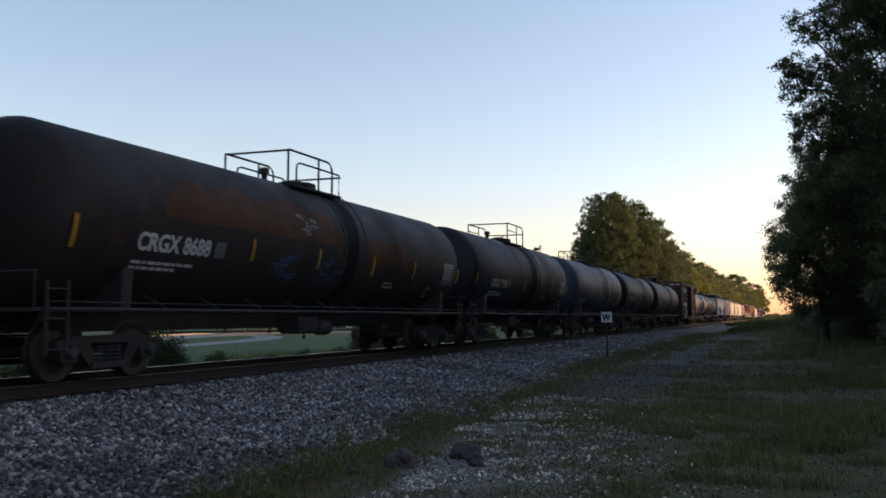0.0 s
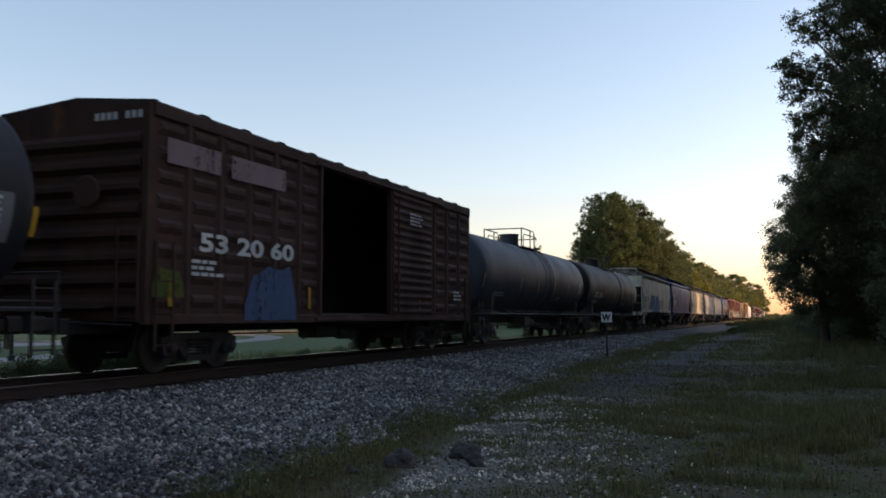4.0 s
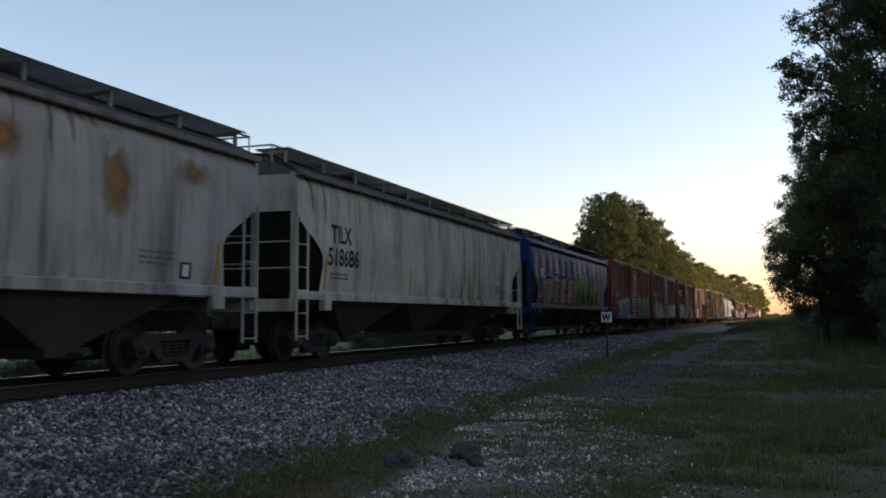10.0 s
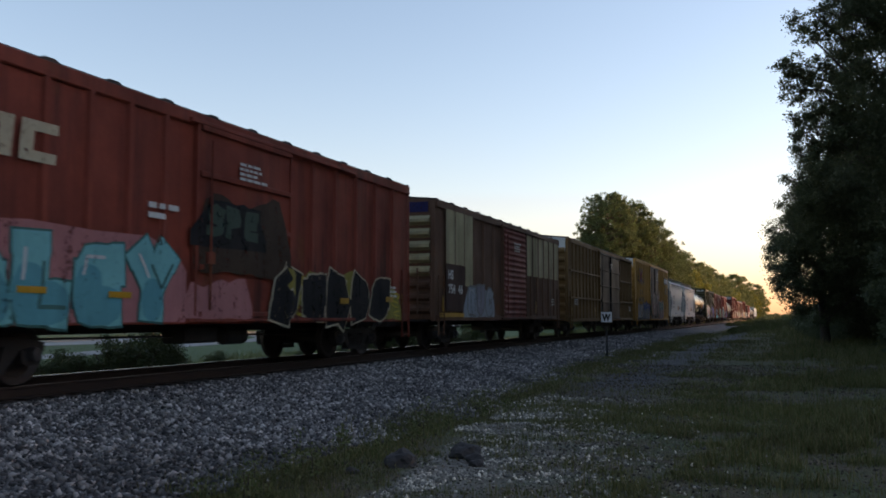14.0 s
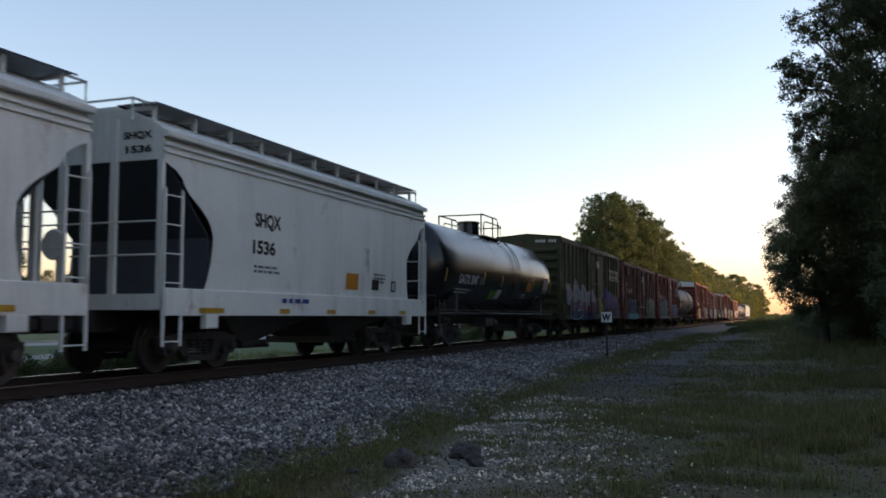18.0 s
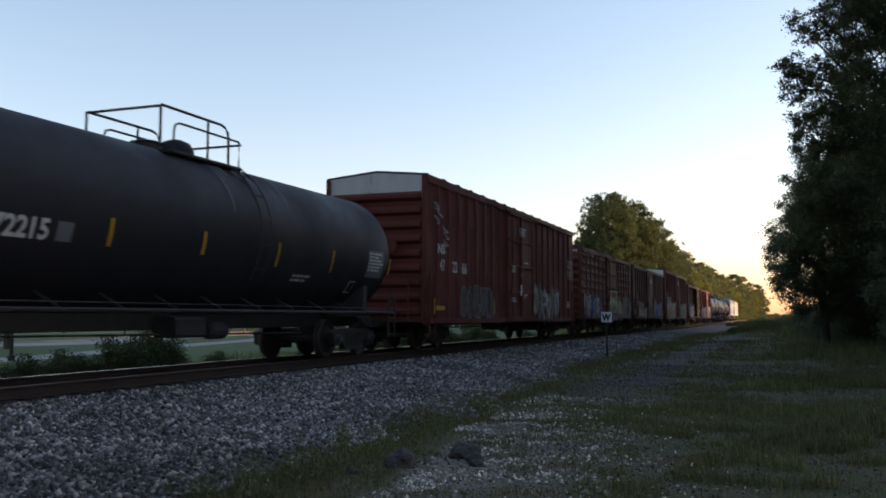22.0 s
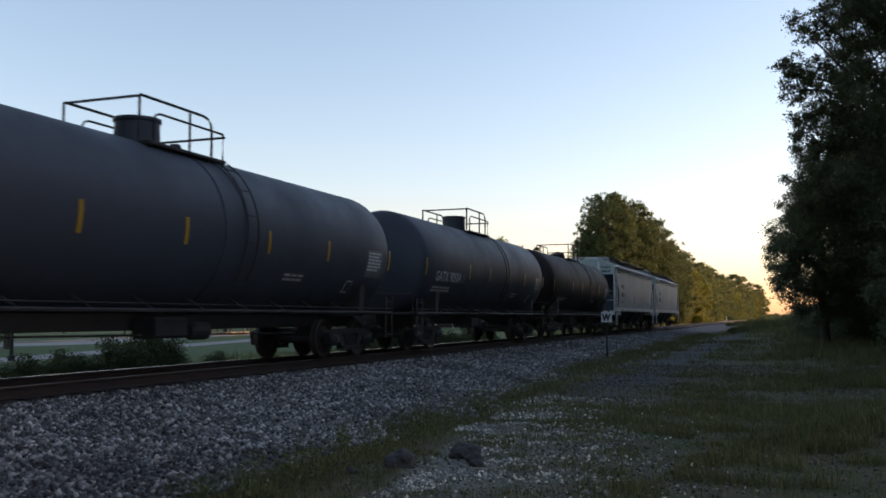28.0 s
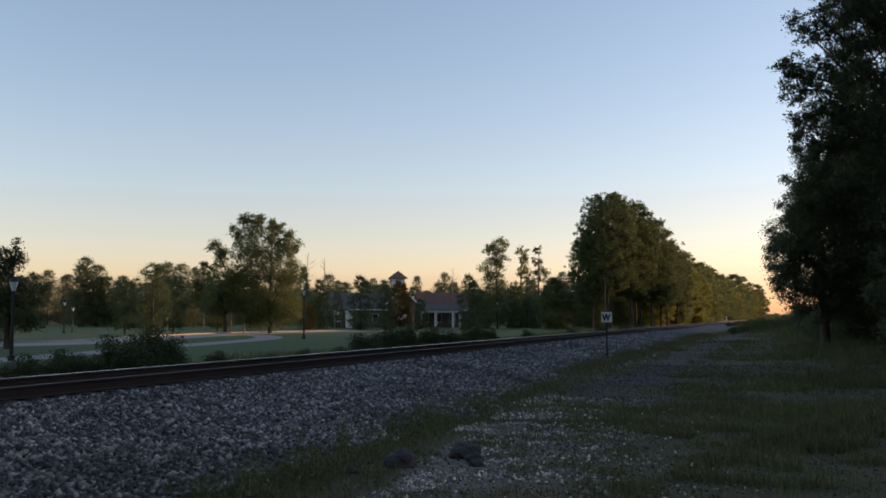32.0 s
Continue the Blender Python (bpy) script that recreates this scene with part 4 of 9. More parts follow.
def jagged_block(car, tops, z0, material, surf, lift, name="graffiti_background", label=""):
    """A painted block with a level foot and a jagged top through tops (x, z)."""
    vs, fs, cols = [], [], []
    for (xa, za), (xb, zb) in zip(tops, tops[1:]):
        m = max(1, int((xb - xa) / 0.2))
        cols += [(xa + (xb - xa) * i / m, za + (zb - za) * i / m) for i in range(m)]
    cols.append(tops[-1])
    for x, top in cols:
        vs += [(x, surf(x, z0 + (top - z0) * j / 5) - lift, z0 + (top - z0) * j / 5) for j in range(6)]
    fs = [(6 * i + j, 6 * i + 6 + j, 6 * i + 7 + j, 6 * i + 1 + j) for i in range(len(cols) - 1) for j in range(5)]
    return part(name, Shape().add(vs, fs), material, car, label)


def spray_cloud(car, x0, x1, z0, z1, material, surf, seed, lift, name="graffiti_background", label=""):
    """A sprayed patch with an uneven soft edge."""
    r = random.Random(seed)
    h, m, rows, vs = z1 - z0, max(6, int((x1 - x0) / 0.22)), 6, []
    for i in range(m + 1):
        k = i / m
        end = min(1.0, 6 * min(k, 1 - k) + 0.35)
        top = z0 + h * end * (0.88 + 0.10 * math.sin(i * 0.75 + seed) + 0.05 * math.sin(i * 1.9 + 2 * seed) + r.uniform(-0.05, 0.05))
        bot = z0 + h * 0.05 * r.uniform(-0.6, 0.6)
        xx = x0 - 0.12 + (x1 - x0 + 0.24) * k
        for j in range(rows + 1):
            zz = bot + (top - bot) * j / rows
            vs.append((xx, surf(xx, zz) - lift, zz))
    q = rows + 1
    return part(name, Shape().add(vs, [(i * q + j, (i + 1) * q + j, (i + 1) * q + j + 1, i * q + j + 1) for i in range(m) for j in range(rows)]), material, car, label)


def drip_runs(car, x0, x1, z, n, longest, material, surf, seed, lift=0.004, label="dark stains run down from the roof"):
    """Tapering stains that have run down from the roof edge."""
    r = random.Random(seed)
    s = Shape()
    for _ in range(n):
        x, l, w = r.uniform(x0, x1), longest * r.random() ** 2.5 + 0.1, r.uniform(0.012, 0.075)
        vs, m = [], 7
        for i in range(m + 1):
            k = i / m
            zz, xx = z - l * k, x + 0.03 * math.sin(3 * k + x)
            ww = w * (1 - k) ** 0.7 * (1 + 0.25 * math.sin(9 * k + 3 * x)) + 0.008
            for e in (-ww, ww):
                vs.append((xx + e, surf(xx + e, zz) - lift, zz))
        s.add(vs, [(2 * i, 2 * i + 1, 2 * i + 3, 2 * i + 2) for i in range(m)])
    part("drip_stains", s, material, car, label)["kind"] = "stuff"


def scrawl(car, x, z, w, h, material, surf, seed):
    """A thin spray-can tag."""
    r = random.Random(seed)
    for k in range(7):
        s = Shape()
        xx, zz, hh = x + w * r.uniform(0, 0.7), z + h * k / 7, h * r.uniform(0.12, 0.22)
        a0, f = r.uniform(0, 6), r.uniform(1.2, 2.6)
        pts = [(xx + w * 0.16 * (1 + math.cos(a * f + a0)), zz + hh * (0.5 + 0.5 * math.sin(a + a0))) for a in np.linspace(0, r.uniform(3, 6), 10)]
        ribbon(s, pts, 0.028, surf, 0.008 + 0.002 * k)
        part("spray_tag", s, material, car)


# ---------------------------------------------------------------- freight cars
TRAIN = []                     # (car, where its middle is at the start)
HALF = 1.58                    # half the width of a car


def start_car(name, a, b, label):
    car = tagged(new(name), label, "freight car", "cars of the freight train")
    car.location = ((a + b) / 2, D, 0)
    TRAIN.append((car, (a + b) / 2))
    return car, (b - a) / 2


def tank_car(a, b, mat, label, marks="", r=1.50, dome="drum", mark_x=-0.80, band=True, rail_style=0, stripes=True, seed=0, side=True, strip_z=0.0):
    b += 0.55
    car, h = start_car("tank_car", a, b, label)
    zc, px = 2.58, 0.22
    rs = random.Random(seed)

    def surf(x, z):
        return -math.sqrt(max(0.01, r * r - (z - zc) ** 2)) - 0.004

    e = 0.62
    prof = [(-h - e * 0.55, 0.02)]
    for k in range(1, 9):
        t = math.pi / 2 * k / 8
        prof.append((-h + e * 0.45 - e * math.cos(t), r * math.sin(t)))
    prof += [(x, r) for x in np.linspace(-h + 1.2, h - 1.2, 8)]
    prof += [(-x, q) for x, q in reversed(prof[:9])]
    part("tank_shell", Shape().lathe(prof, 48, "x", (0, 0, zc)), mat, car, smooth=40)
    if band:
        for x in (0.40, 1.10):
            part("strap", Shape().lathe([(x - 0.05, r + 0.001), (x - 0.045, r + 0.018), (x + 0.045, r + 0.018), (x + 0.05, r + 0.001)], 48, "x", (0, 0, zc)), mat, car, smooth=40)
    # underframe: stub sills, saddles, side walk
    part("centre_sill", Shape().cbox(-h - 0.5, h + 0.5, -0.22, 0.22, 0.74, 1.06, 0.02), M_FRAME, car)
    for s in (-1, 1):
        x = s * (h - 1.35)
        part("saddle", Shape().prism_x([(-1.35, 1.0), (1.35, 1.0), (1.38, 1.75), (1.05, 1.55), (0.5, 1.2), (-0.5, 1.2), (-1.05, 1.55), (-1.38, 1.75)], x - 0.12, x + 0.12), M_FRAME, car)
        part("end_platform", Shape().cbox(min(s * (h - 0.75), s * (h + 0.55)), max(s * (h - 0.75), s * (h + 0.55)), -1.35, 1.35, 1.06, 1.12, 0.01), M_FRAME, car)
        ladder(car, s * (h + 0.15) - 0.2, -1.42, 0.45, 1.5, 0.4, M_FRAME, rungs=3, name="side_ladder")
        part("end_rail", Shape().tube([(s * (h + 0.5), -1.35, 1.1), (s * (h + 0.5), -1.35, 1.62), (s * (h + 0.5), 1.35, 1.62), (s * (h + 0.5), 1.35, 1.1)], 0.02), M_FRAME, car)
        truck(car, s * (h - 1.35))
    couplers(car, h + 0.25)
    for y in (-1.42, 1.42):
        pts = [(-h - 0.3, y, 1.09), (h + 0.3, y, 1.09)]
        part("side_handrail", Shape().tube(pts, 0.035).tube([(-h - 0.3, y, 1.2), (h + 0.3, y, 1.2)], 0.012), M_FRAME, car)
        for k in range(9):
            x = -h * 0.72 + 1.44 * h * k / 8
            part("rail_bracket", cached("rail_bracket_%d" % (y > 0), lambda: Shape().tube([(0, y, 1.09), (0, y * 0.62, 1.36)], 0.022, 5)), M_FRAME, car, at=(x, 0, 0))
    part("brake_gear", Shape().cbox(-0.6, 0.3, -0.8, -0.3, 0.6, 0.98, 0.05).tube([(-h * 0.6, -0.5, 0.7), (h * 0.6, -0.5, 0.62)], 0.02).lathe([(0.4, 0.1), (0.45, 0.17), (0.9, 0.17), (0.95, 0.1)], 12, "x", (0.2, -0.6, 0.72)), M_FRAME, car)
    part("bottom_outlet", Shape().lathe([(0.62, 0.1), (0.7, 0.16), (1.0, 0.2), (1.15, 0.3)], 14, "z", (0.1, 0, 0)), M_FRAME, car, smooth=40)
    # top: walkway, valve housing, handrails
    zt = zc + r
    part("top_platform", Shape().cbox(-1.15, 1.15, -0.84, -0.45, zt - 0.16, zt - 0.10, 0.01).cbox(-1.15, 1.15, 0.45, 0.84, zt - 0.16, zt - 0.10, 0.01), M_FRAME, car, at=(px, 0, 0))
    for x in (-1.1, -0.55, 0, 0.55, 1.1):
        part("platform_bracket", Shape().tube([(x + px, -0.85, zt - 0.12), (x + px, -0.7, zt - 0.35)], 0.02, 5), M_FRAME, car)
    if dome == "drum":
        part("valve_housing", Shape().lathe([(zt - 0.08, 0.42), (zt + 0.38, 0.40), (zt + 0.40, 0.43), (zt + 0.46, 0.43), (zt + 0.48, 0.30)], 24, "z", (-0.45, 0, 0)), mat, car, smooth=40, at=(px, 0, 0))
        part("valve", Shape().lathe([(zt - 0.1, 0.09), (zt + 0.16, 0.09), (zt + 0.17, 0.13), (zt + 0.24, 0.10)], 10, "z", (0.85, 0.15, 0)), M_FRAME, car, at=(px, 0, 0))
    elif dome == "round":
        part("valve_housing", Shape().lathe([(zt - 0.1, 0.36), (zt + 0.12, 0.36), (zt + 0.26, 0.28), (zt + 0.33, 0.12)], 20, "z", (0.1, 0, 0)), mat, car, smooth=50, at=(px, 0, 0))
        part("manway", Shape().lathe([(zt - 0.1, 0.28), (zt + 0.1, 0.28), (zt + 0.12, 0.32), (zt + 0.16, 0.2)], 16, "z", (-0.75, 0, 0)), M_FRAME, car, smooth=40, at=(px, 0, 0))
    else:
        part("manway", Shape().lathe([(zt - 0.1, 0.36), (zt + 0.06, 0.36), (zt + 0.08, 0.42), (zt + 0.13, 0.42), (zt + 0.2, 0.12)], 18, "z", (0.25, 0, 0)), M_FRAME, car, smooth=40, at=(px, 0, 0))
        part("valve", Shape().lathe([(zt - 0.1, 0.07), (zt + 0.2, 0.07), (zt + 0.22, 0.12), (zt + 0.34, 0.11), (zt + 0.36, 0.05)], 10, "z", (-0.9, 0.1, 0)), M_FRAME, car, at=(px, 0, 0))
        part("hatch_bolts", Shape().box(0.05, 0.45, -0.5, -0.36, zt + 0.0, zt + 0.12).box(0.6, 0.8, -0.3, 0.2, zt - 0.05, zt + 0.1), M_FRAME, car, at=(px, 0, 0))
    top, mid = zt + 0.64, zt + 0.26
    for y in (-0.82, 0.82):
        if rail_style == 0:
            pts = [(-1.4, y, zt - 0.12), (-1.4, y, top - 0.02), (-1.38, y, top), (0.42, y, top), (0.55, y, top - 0.03), (0.64, y, top - 0.10), (0.68, y, top - 0.22), (0.68, y, zt - 0.12)]
            s = Shape().tube(pts, 0.026).tube([(0.0, y, zt - 0.12), (0.0, y, top)], 0.024)
            s.tube([(-0.98, y * 0.96, zt - 0.12), (-0.98, y * 0.96, mid + 0.02), (-0.93, y * 0.96, mid + 0.12), (-0.82, y * 0.96, mid + 0.16), (1.1, y * 0.96, mid + 0.16), (1.1, y * 0.96, zt - 0.12)], 0.022)
        else:
            s = Shape().tube([(-1.15, y, zt - 0.12), (-1.15, y, top - 0.02), (-1.1, y, top), (0.9, y, top), (1.04, y, top - 0.04), (1.12, y, top - 0.12), (1.15, y, top - 0.24), (1.15, y, zt - 0.12)], 0.026)
            s.tube([(0.2, y, zt - 0.12), (0.2, y, top)], 0.022).tube([(-1.15, y, mid + 0.1), (0.2, y, mid + 0.1)], 0.018)
        part("handrail", s, M_FRAME, car, "black pipe handrail", at=(px, 0, 0))
    part("end_handrail", Shape().tube([(-1.4 if rail_style == 0 else -1.15, -0.82, top - 0.02), (-1.4 if rail_style == 0 else -1.15, 0.82, top - 0.02)], 0.024), M_FRAME, car, at=(px, 0, 0))
    part("end_handrail", Shape().tube([(1.12, -0.82, mid + 0.1), (1.12, 0.82, mid + 0.1)], 0.024), M_FRAME, car, at=(px, 0, 0))
    for y in (-1, 1):
        sl = Shape()
        arcs = [[(px + x, y * (r + 0.10) * math.sin(radians(a)), zc + (r + 0.10) * math.cos(radians(a))) for a in range(34, 125, 9)] for x in (0.72, 1.08)]
        for q in arcs:
            sl.tube(q, 0.018, 5)
        for k in range(1, len(arcs[0]), 2):
            sl.tube([arcs[0][k], arcs[1][k]], 0.013, 5)
        part("shell_ladder", sl, M_FRAME, car, "black ladder down the side of the shell")
    if side and mat not in (M_GREY_TANK, M_BLUEGREY):
        # A darker, rougher band right around the shell.
        part("shell_band", Shape().lathe([(0.42, r + 0.003), (0.44, r + 0.005), (1.06, r + 0.005), (1.08, r + 0.003)], 48, "x", (0, 0, zc)), M_SHELLBAND, car, "dark band around the shell near the manway", smooth=40)
    if stripes:
        for x in (-h + 0.12, -h * 0.42, -h * 0.1, h * 0.24, h * 0.56, h - 0.12):
            plate(car, x - 0.045, x + 0.045, zc - 0.55 + strip_z + rs.uniform(-0.05, 0.05), zc - 0.10 + 1.3 * strip_z, M_STRIPE, surf, "reflector_strip", "yellow reflective strip", rows=6)
        plate(car, h - 1.4, h - 0.5, zc - 0.62, zc + 0.04, M_GREYPLATE, surf, "data_panel", lift=0.004)
        bars(car, h - 1.35, zc - 0.06, 6, 0.7, 0.045, M_LETTER, surf, seed)
        bars(car, mark_x * h, zc - 0.74, 2, 1.5, 0.05, M_LETTER, surf, seed + 1)
        bars(car, h * 0.35, zc - 0.75, 2, 0.7, 0.05, M_LETTER, surf, seed + 2)
        plate(car, h * 0.72, h * 0.72 + 0.3, zc - 1.02, zc - 0.74, M_LETTER, surf, "placard_holder", lift=0.004)
        plate(car, h * 0.72 + 0.03, h * 0.72 + 0.27, zc - 0.99, zc - 0.77, mat, surf, "placard", lift=0.012)
    if marks:
        w = 0.217 * len(marks)
        lettering(car, marks, mark_x * h, zc - 0.52, 0.40, M_LETTER, surf, 0.012, width=w, label="white stencilled reporting mark")
        plate(car, mark_x * h + w + 0.15, mark_x * h + w + 0.45, zc - 0.53, zc - 0.25, M_GREYPLATE, surf, "class_plate", lift=0.004)
    return car, h, surf


def grating(x0, x1, y0, y1, z):
    """A steel running board: lengthwise bars tied by cross straps, in a folded edge."""
    ys, xs = [y0], [x0]
    m = 12
    for k in range(m):
        a = y0 + (y1 - y0) * k / m
        ys += [a + 0.0645, a + (y1 - y0) / m]
    n = int((x1 - x0) / 0.8)
    for k in range(n):
        a = x0 + (x1 - x0) * k / n
        xs += [a + 0.06, a + (x1 - x0) / n]
    q = len(ys)
    vs = [(x, y, z) for x in xs for y in ys] + [(x, y, z - 0.03) for x in (x0, x1) for y in (y0, y1)]
    fs = [(i * q + j, (i + 1) * q + j, (i + 1) * q + j + 1, i * q + j + 1) for i in range(len(xs) - 1) for j in range(q - 1) if i % 2 == 0 or j % 2 == 0]
    e, t = (len(xs) - 1) * q, len(xs) * q
    fs += [(0, e, t + 2, t), (q - 1, e + q - 1, t + 3, t + 1)]
    return Shape().add(vs, fs)


def hopper_car(a, b, mat, label, marks=(), bays=3, eave=4.0, sill=(1.34, 1.52), cut=1.15, ink=M_LETTER, trim=None, scallop=0.02, rib=False, crest=False, seed=0, mark_x=None, roof=None, stripe_n=4, mark_w=0.26, mark_z=0.0):
    car, h = start_car("covered_hopper_car", a, b, label)
    trim, roof = trim or mat, roof or (M_ROOF_SOOT if ink is M_INK and not rib else mat)
    z0 = sill[1]
    notched = mat in (M_PALE_GREEN, M_PALE)
    lip, foot, bench = (3.58, 1.34, 2.35) if notched else (3.2, 1.95, 1.5)

    def inset(z):
        """How far the end of the side sheet is cut back at height z."""
        if notched:
            if z > 3.08:
                return 0.55 * math.sqrt(max(0.0, 1 - (max(0.0, z - 3.08) / 0.40) ** 2)) if z < 3.48 else 0.0
            k = (3.08 - z) / 0.70
            return 0.62 + (cut - 0.62) * math.sin(min(1.0, k) * math.pi / 2) - 0.16 * max(0.0, (2.38 - z) / 0.86) ** 2
        k = min(1.0, max(0.0, (3.2 - z) / 0.95))
        return cut * (k * k * (3 - 2 * k)) - (0.12 * max(0.0, (2.1 - z) / 0.6) if z < 2.1 else 0)

    def surf(x, z):
        k = (z - 2.7) / 1.3
        bulge = scallop * abs(math.sin(math.pi * (x + h) / 1.23)) * max(0, 1 - abs(k) ** 4)
        return -HALF + 0.05 * k * k + (0.10 * max(0, (z - 3.7) / 0.3) ** 2) - bulge

    zs = [z0 + (eave - z0) * i / 22 for i in range(23)]
    nx = 84 if scallop else 24
    vs = []
    for z in zs:
        i0 = inset(z)
        for k in range(nx + 1):
            x = -h + i0 + (2 * h - 2 * i0) * k / nx
            vs.append((x, surf(x, z), z))
    q = nx + 1
    fs = [(i * q + k, i * q + k + 1, (i + 1) * q + k + 1, (i + 1) * q + k) for i in range(22) for k in range(nx)]
    part("side_sheet", Shape().add(vs, fs), mat, car, smooth=50)
    part("side_sheet", Shape().add([(x, -y, z) for x, y, z in vs], fs), mat, car, smooth=50)
    # roof, running boards, hatches
    part("roof", Shape().prism_x([(-1.53, eave - 0.02), (-1.56, eave + 0.03), (-1.45, eave + 0.15), (-0.8, eave + 0.45), (0, eave + 0.51), (0.8, eave + 0.45), (1.45, eave + 0.15), (1.56, eave + 0.03), (1.53, eave - 0.02)], -h, h), roof, car, smooth=30)
    for s in (-1, 1):
        part("roof_rail", Shape().cbox(-h - 0.02, h + 0.02, s * 1.58 - 0.05, s * 1.58 + 0.05, eave - 0.05, eave + 0.06, 0.015), M_SOOT if ink is M_INK and not rib else trim, car)
        if rib:
            for k in range(2):
                part("roof_corrugation", Shape().cbox(-h, h, s * 1.565 - 0.025, s * 1.565 + 0.025, eave - 0.2 - 0.12 * k, eave - 0.15 - 0.12 * k, 0.01), mat, car)
        y = s * 0.92
        board = grating(-h + 0.05, h - 0.05, y - 0.40, y + 0.40, eave + 0.56)
        part("running_board", board, M_GREY_TANK, car, "steel grating running board")
        n = 11
        for k in range(n):
            x = -h + 0.2 + (2 * h - 0.4) * k / (n - 1)
            part("running_board_post", cached("board_post", lambda: Shape().box(-0.03, 0.03, -0.28, -0.22, 0.20, 0.53).box(-0.03, 0.03, 0.22, 0.28, 0.25, 0.53).box(-0.03, 0.03, -0.28, 0.28, 0.47, 0.53)), trim, car, at=(x, y, eave))
        part("board_end_rail", Shape().tube([(s * (h - 0.1), -1.15, eave + 0.55), (s * (h + 0.32), -1.15, eave + 0.55), (s * (h + 0.32), -1.15, eave + 0.2)], 0.025).tube([(s * (h + 0.32), -1.15, eave + 0.55), (s * (h + 0.32), 1.15, eave + 0.55)], 0.02), trim, car)
    for k in range(5):
        x = -h * 0.8 + 1.6 * h * k / 4
        part("roof_hatch", Shape().cbox(x - 0.9, x + 0.9, -0.5, 0.5, eave + 0.44, eave + 0.60, 0.06), trim, car)
    # side sill and ends
    for s in (-1, 1):
        part("side_sill", Shape().cbox(-h + 0.02, h - 0.02, s * 1.57 - 0.05, s * 1.57 + 0.05, sill[0], sill[1] + 0.01, 0.015), trim, car)
        for e in (-1, 1):
            part("jacking_pad", Shape().cbox(e * (h - 1.3) - 0.18, e * (h - 1.3) + 0.18, s * 1.57 - 0.06, s * 1.57 + 0.06, sill[0] - 0.22, sill[0] + 0.02, 0.015), trim, car)
    for e in (-1, 1):
        x = e * h
        part("end_sheet", Shape().prism_x([(-1.53, lip), (1.53, lip), (1.53, eave), (0.8, eave + 0.38), (0, eave + 0.46), (-0.8, eave + 0.38), (-1.53, eave)], min(x, x - e * 0.03), max(x, x - e * 0.03)), mat, car)
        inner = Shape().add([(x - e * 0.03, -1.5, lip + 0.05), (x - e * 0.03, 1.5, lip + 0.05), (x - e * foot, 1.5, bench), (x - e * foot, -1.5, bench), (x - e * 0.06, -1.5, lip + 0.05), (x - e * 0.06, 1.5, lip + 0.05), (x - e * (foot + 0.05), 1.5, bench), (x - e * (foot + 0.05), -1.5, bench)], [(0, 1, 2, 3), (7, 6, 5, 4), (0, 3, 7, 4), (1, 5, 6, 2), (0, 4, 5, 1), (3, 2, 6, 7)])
        # The recess shade is put into the sheet's dark colour.
        part("slope_sheet", inner, M_GREY_TANK if notched else M_SHADED_END, car, "sloping end sheet coloured dark for the shade inside")
        if notched:
            # Car paint in fact; the slate colour stands in for its shade.
            part("bolster_web", Shape().cbox(min(x - e * 1.36, x - e * 1.30), max(x - e * 1.36, x - e * 1.30), -1.5, 1.5, 1.33, 2.38, 0.01), M_BLUEGREY, car, "bolster web coloured slate grey for the shade on it")
            for k, (txt, size) in enumerate(marks):
                fv, ff = font_mesh(txt, 0.16, 0.008)
                q = 0.58 / max(p[0] for p in fv)
                part("lettering", Shape().add([(x + e * 0.006, e * (0.72 + p[0] * q), 3.95 - 0.24 * k + p[1]) for p in fv], ff), ink, car, "stencilled reporting mark")
        part("end_sill", Shape().cbox(x - 0.12 if e > 0 else x - 0.06, x + 0.06 if e > 0 else x + 0.12, -1.5, 1.5, 1.1, 1.36, 0.02), trim, car)
        part("end_deck", Shape().box(min(x, x - e * 1.9), max(x, x - e * 1.9), -1.45, 1.45, 1.28, 1.33), M_FRAME, car)
        for y in (-1.5, 1.5):
            part("corner_post", Shape().box(x - 0.05, x + 0.05, y - 0.04, y + 0.04, 1.3, lip if notched else eave), trim, car)
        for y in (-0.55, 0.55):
            # On the plain cars these posts take the same shade-dark colour.
            part("end_post", Shape().box(x - 0.05, x + 0.03, y - 0.06, y + 0.06, 1.3, eave + 0.3 if notched else 3.25), trim if notched else M_SHADED_END, car)
        part("end_grab_rail", Shape().tube([(x + e * 0.06, -1.45, 2.55), (x + e * 0.06, 1.45, 2.55)], 0.016).tube([(x + e * 0.06, -1.45, 2.0), (x + e * 0.06, 0.3, 2.0)], 0.016), trim, car)
        ladder(car, x - (0.02 if e > 0 else 0.0) - 0.02, -1.6, 0.5, 3.1, -e * 0.46, trim, name="side_ladder")
        ladder(car, x + e * 0.07, 0.95, 1.35, eave + 0.1, 0.42, trim, "y", name="end_ladder")
        truck(car, e * (h - 1.75))
    part("brake_wheel", Shape().lathe([(-h - 0.25, 0.24), (-h - 0.22, 0.27), (-h - 0.19, 0.24)], 16, "x", (0, 0.5, 2.2)).box(-h - 0.2, -h - 0.05, 0.44, 0.56, 2.1, 2.3), trim, car)
    part("centre_sill", Shape().cbox(-h - 0.35, h + 0.35, -0.22, 0.22, 0.72, 1.1, 0.02), M_FRAME, car)
    couplers(car, h + 0.1)
    # discharge bays
    w = (2 * h - 3.6) / bays
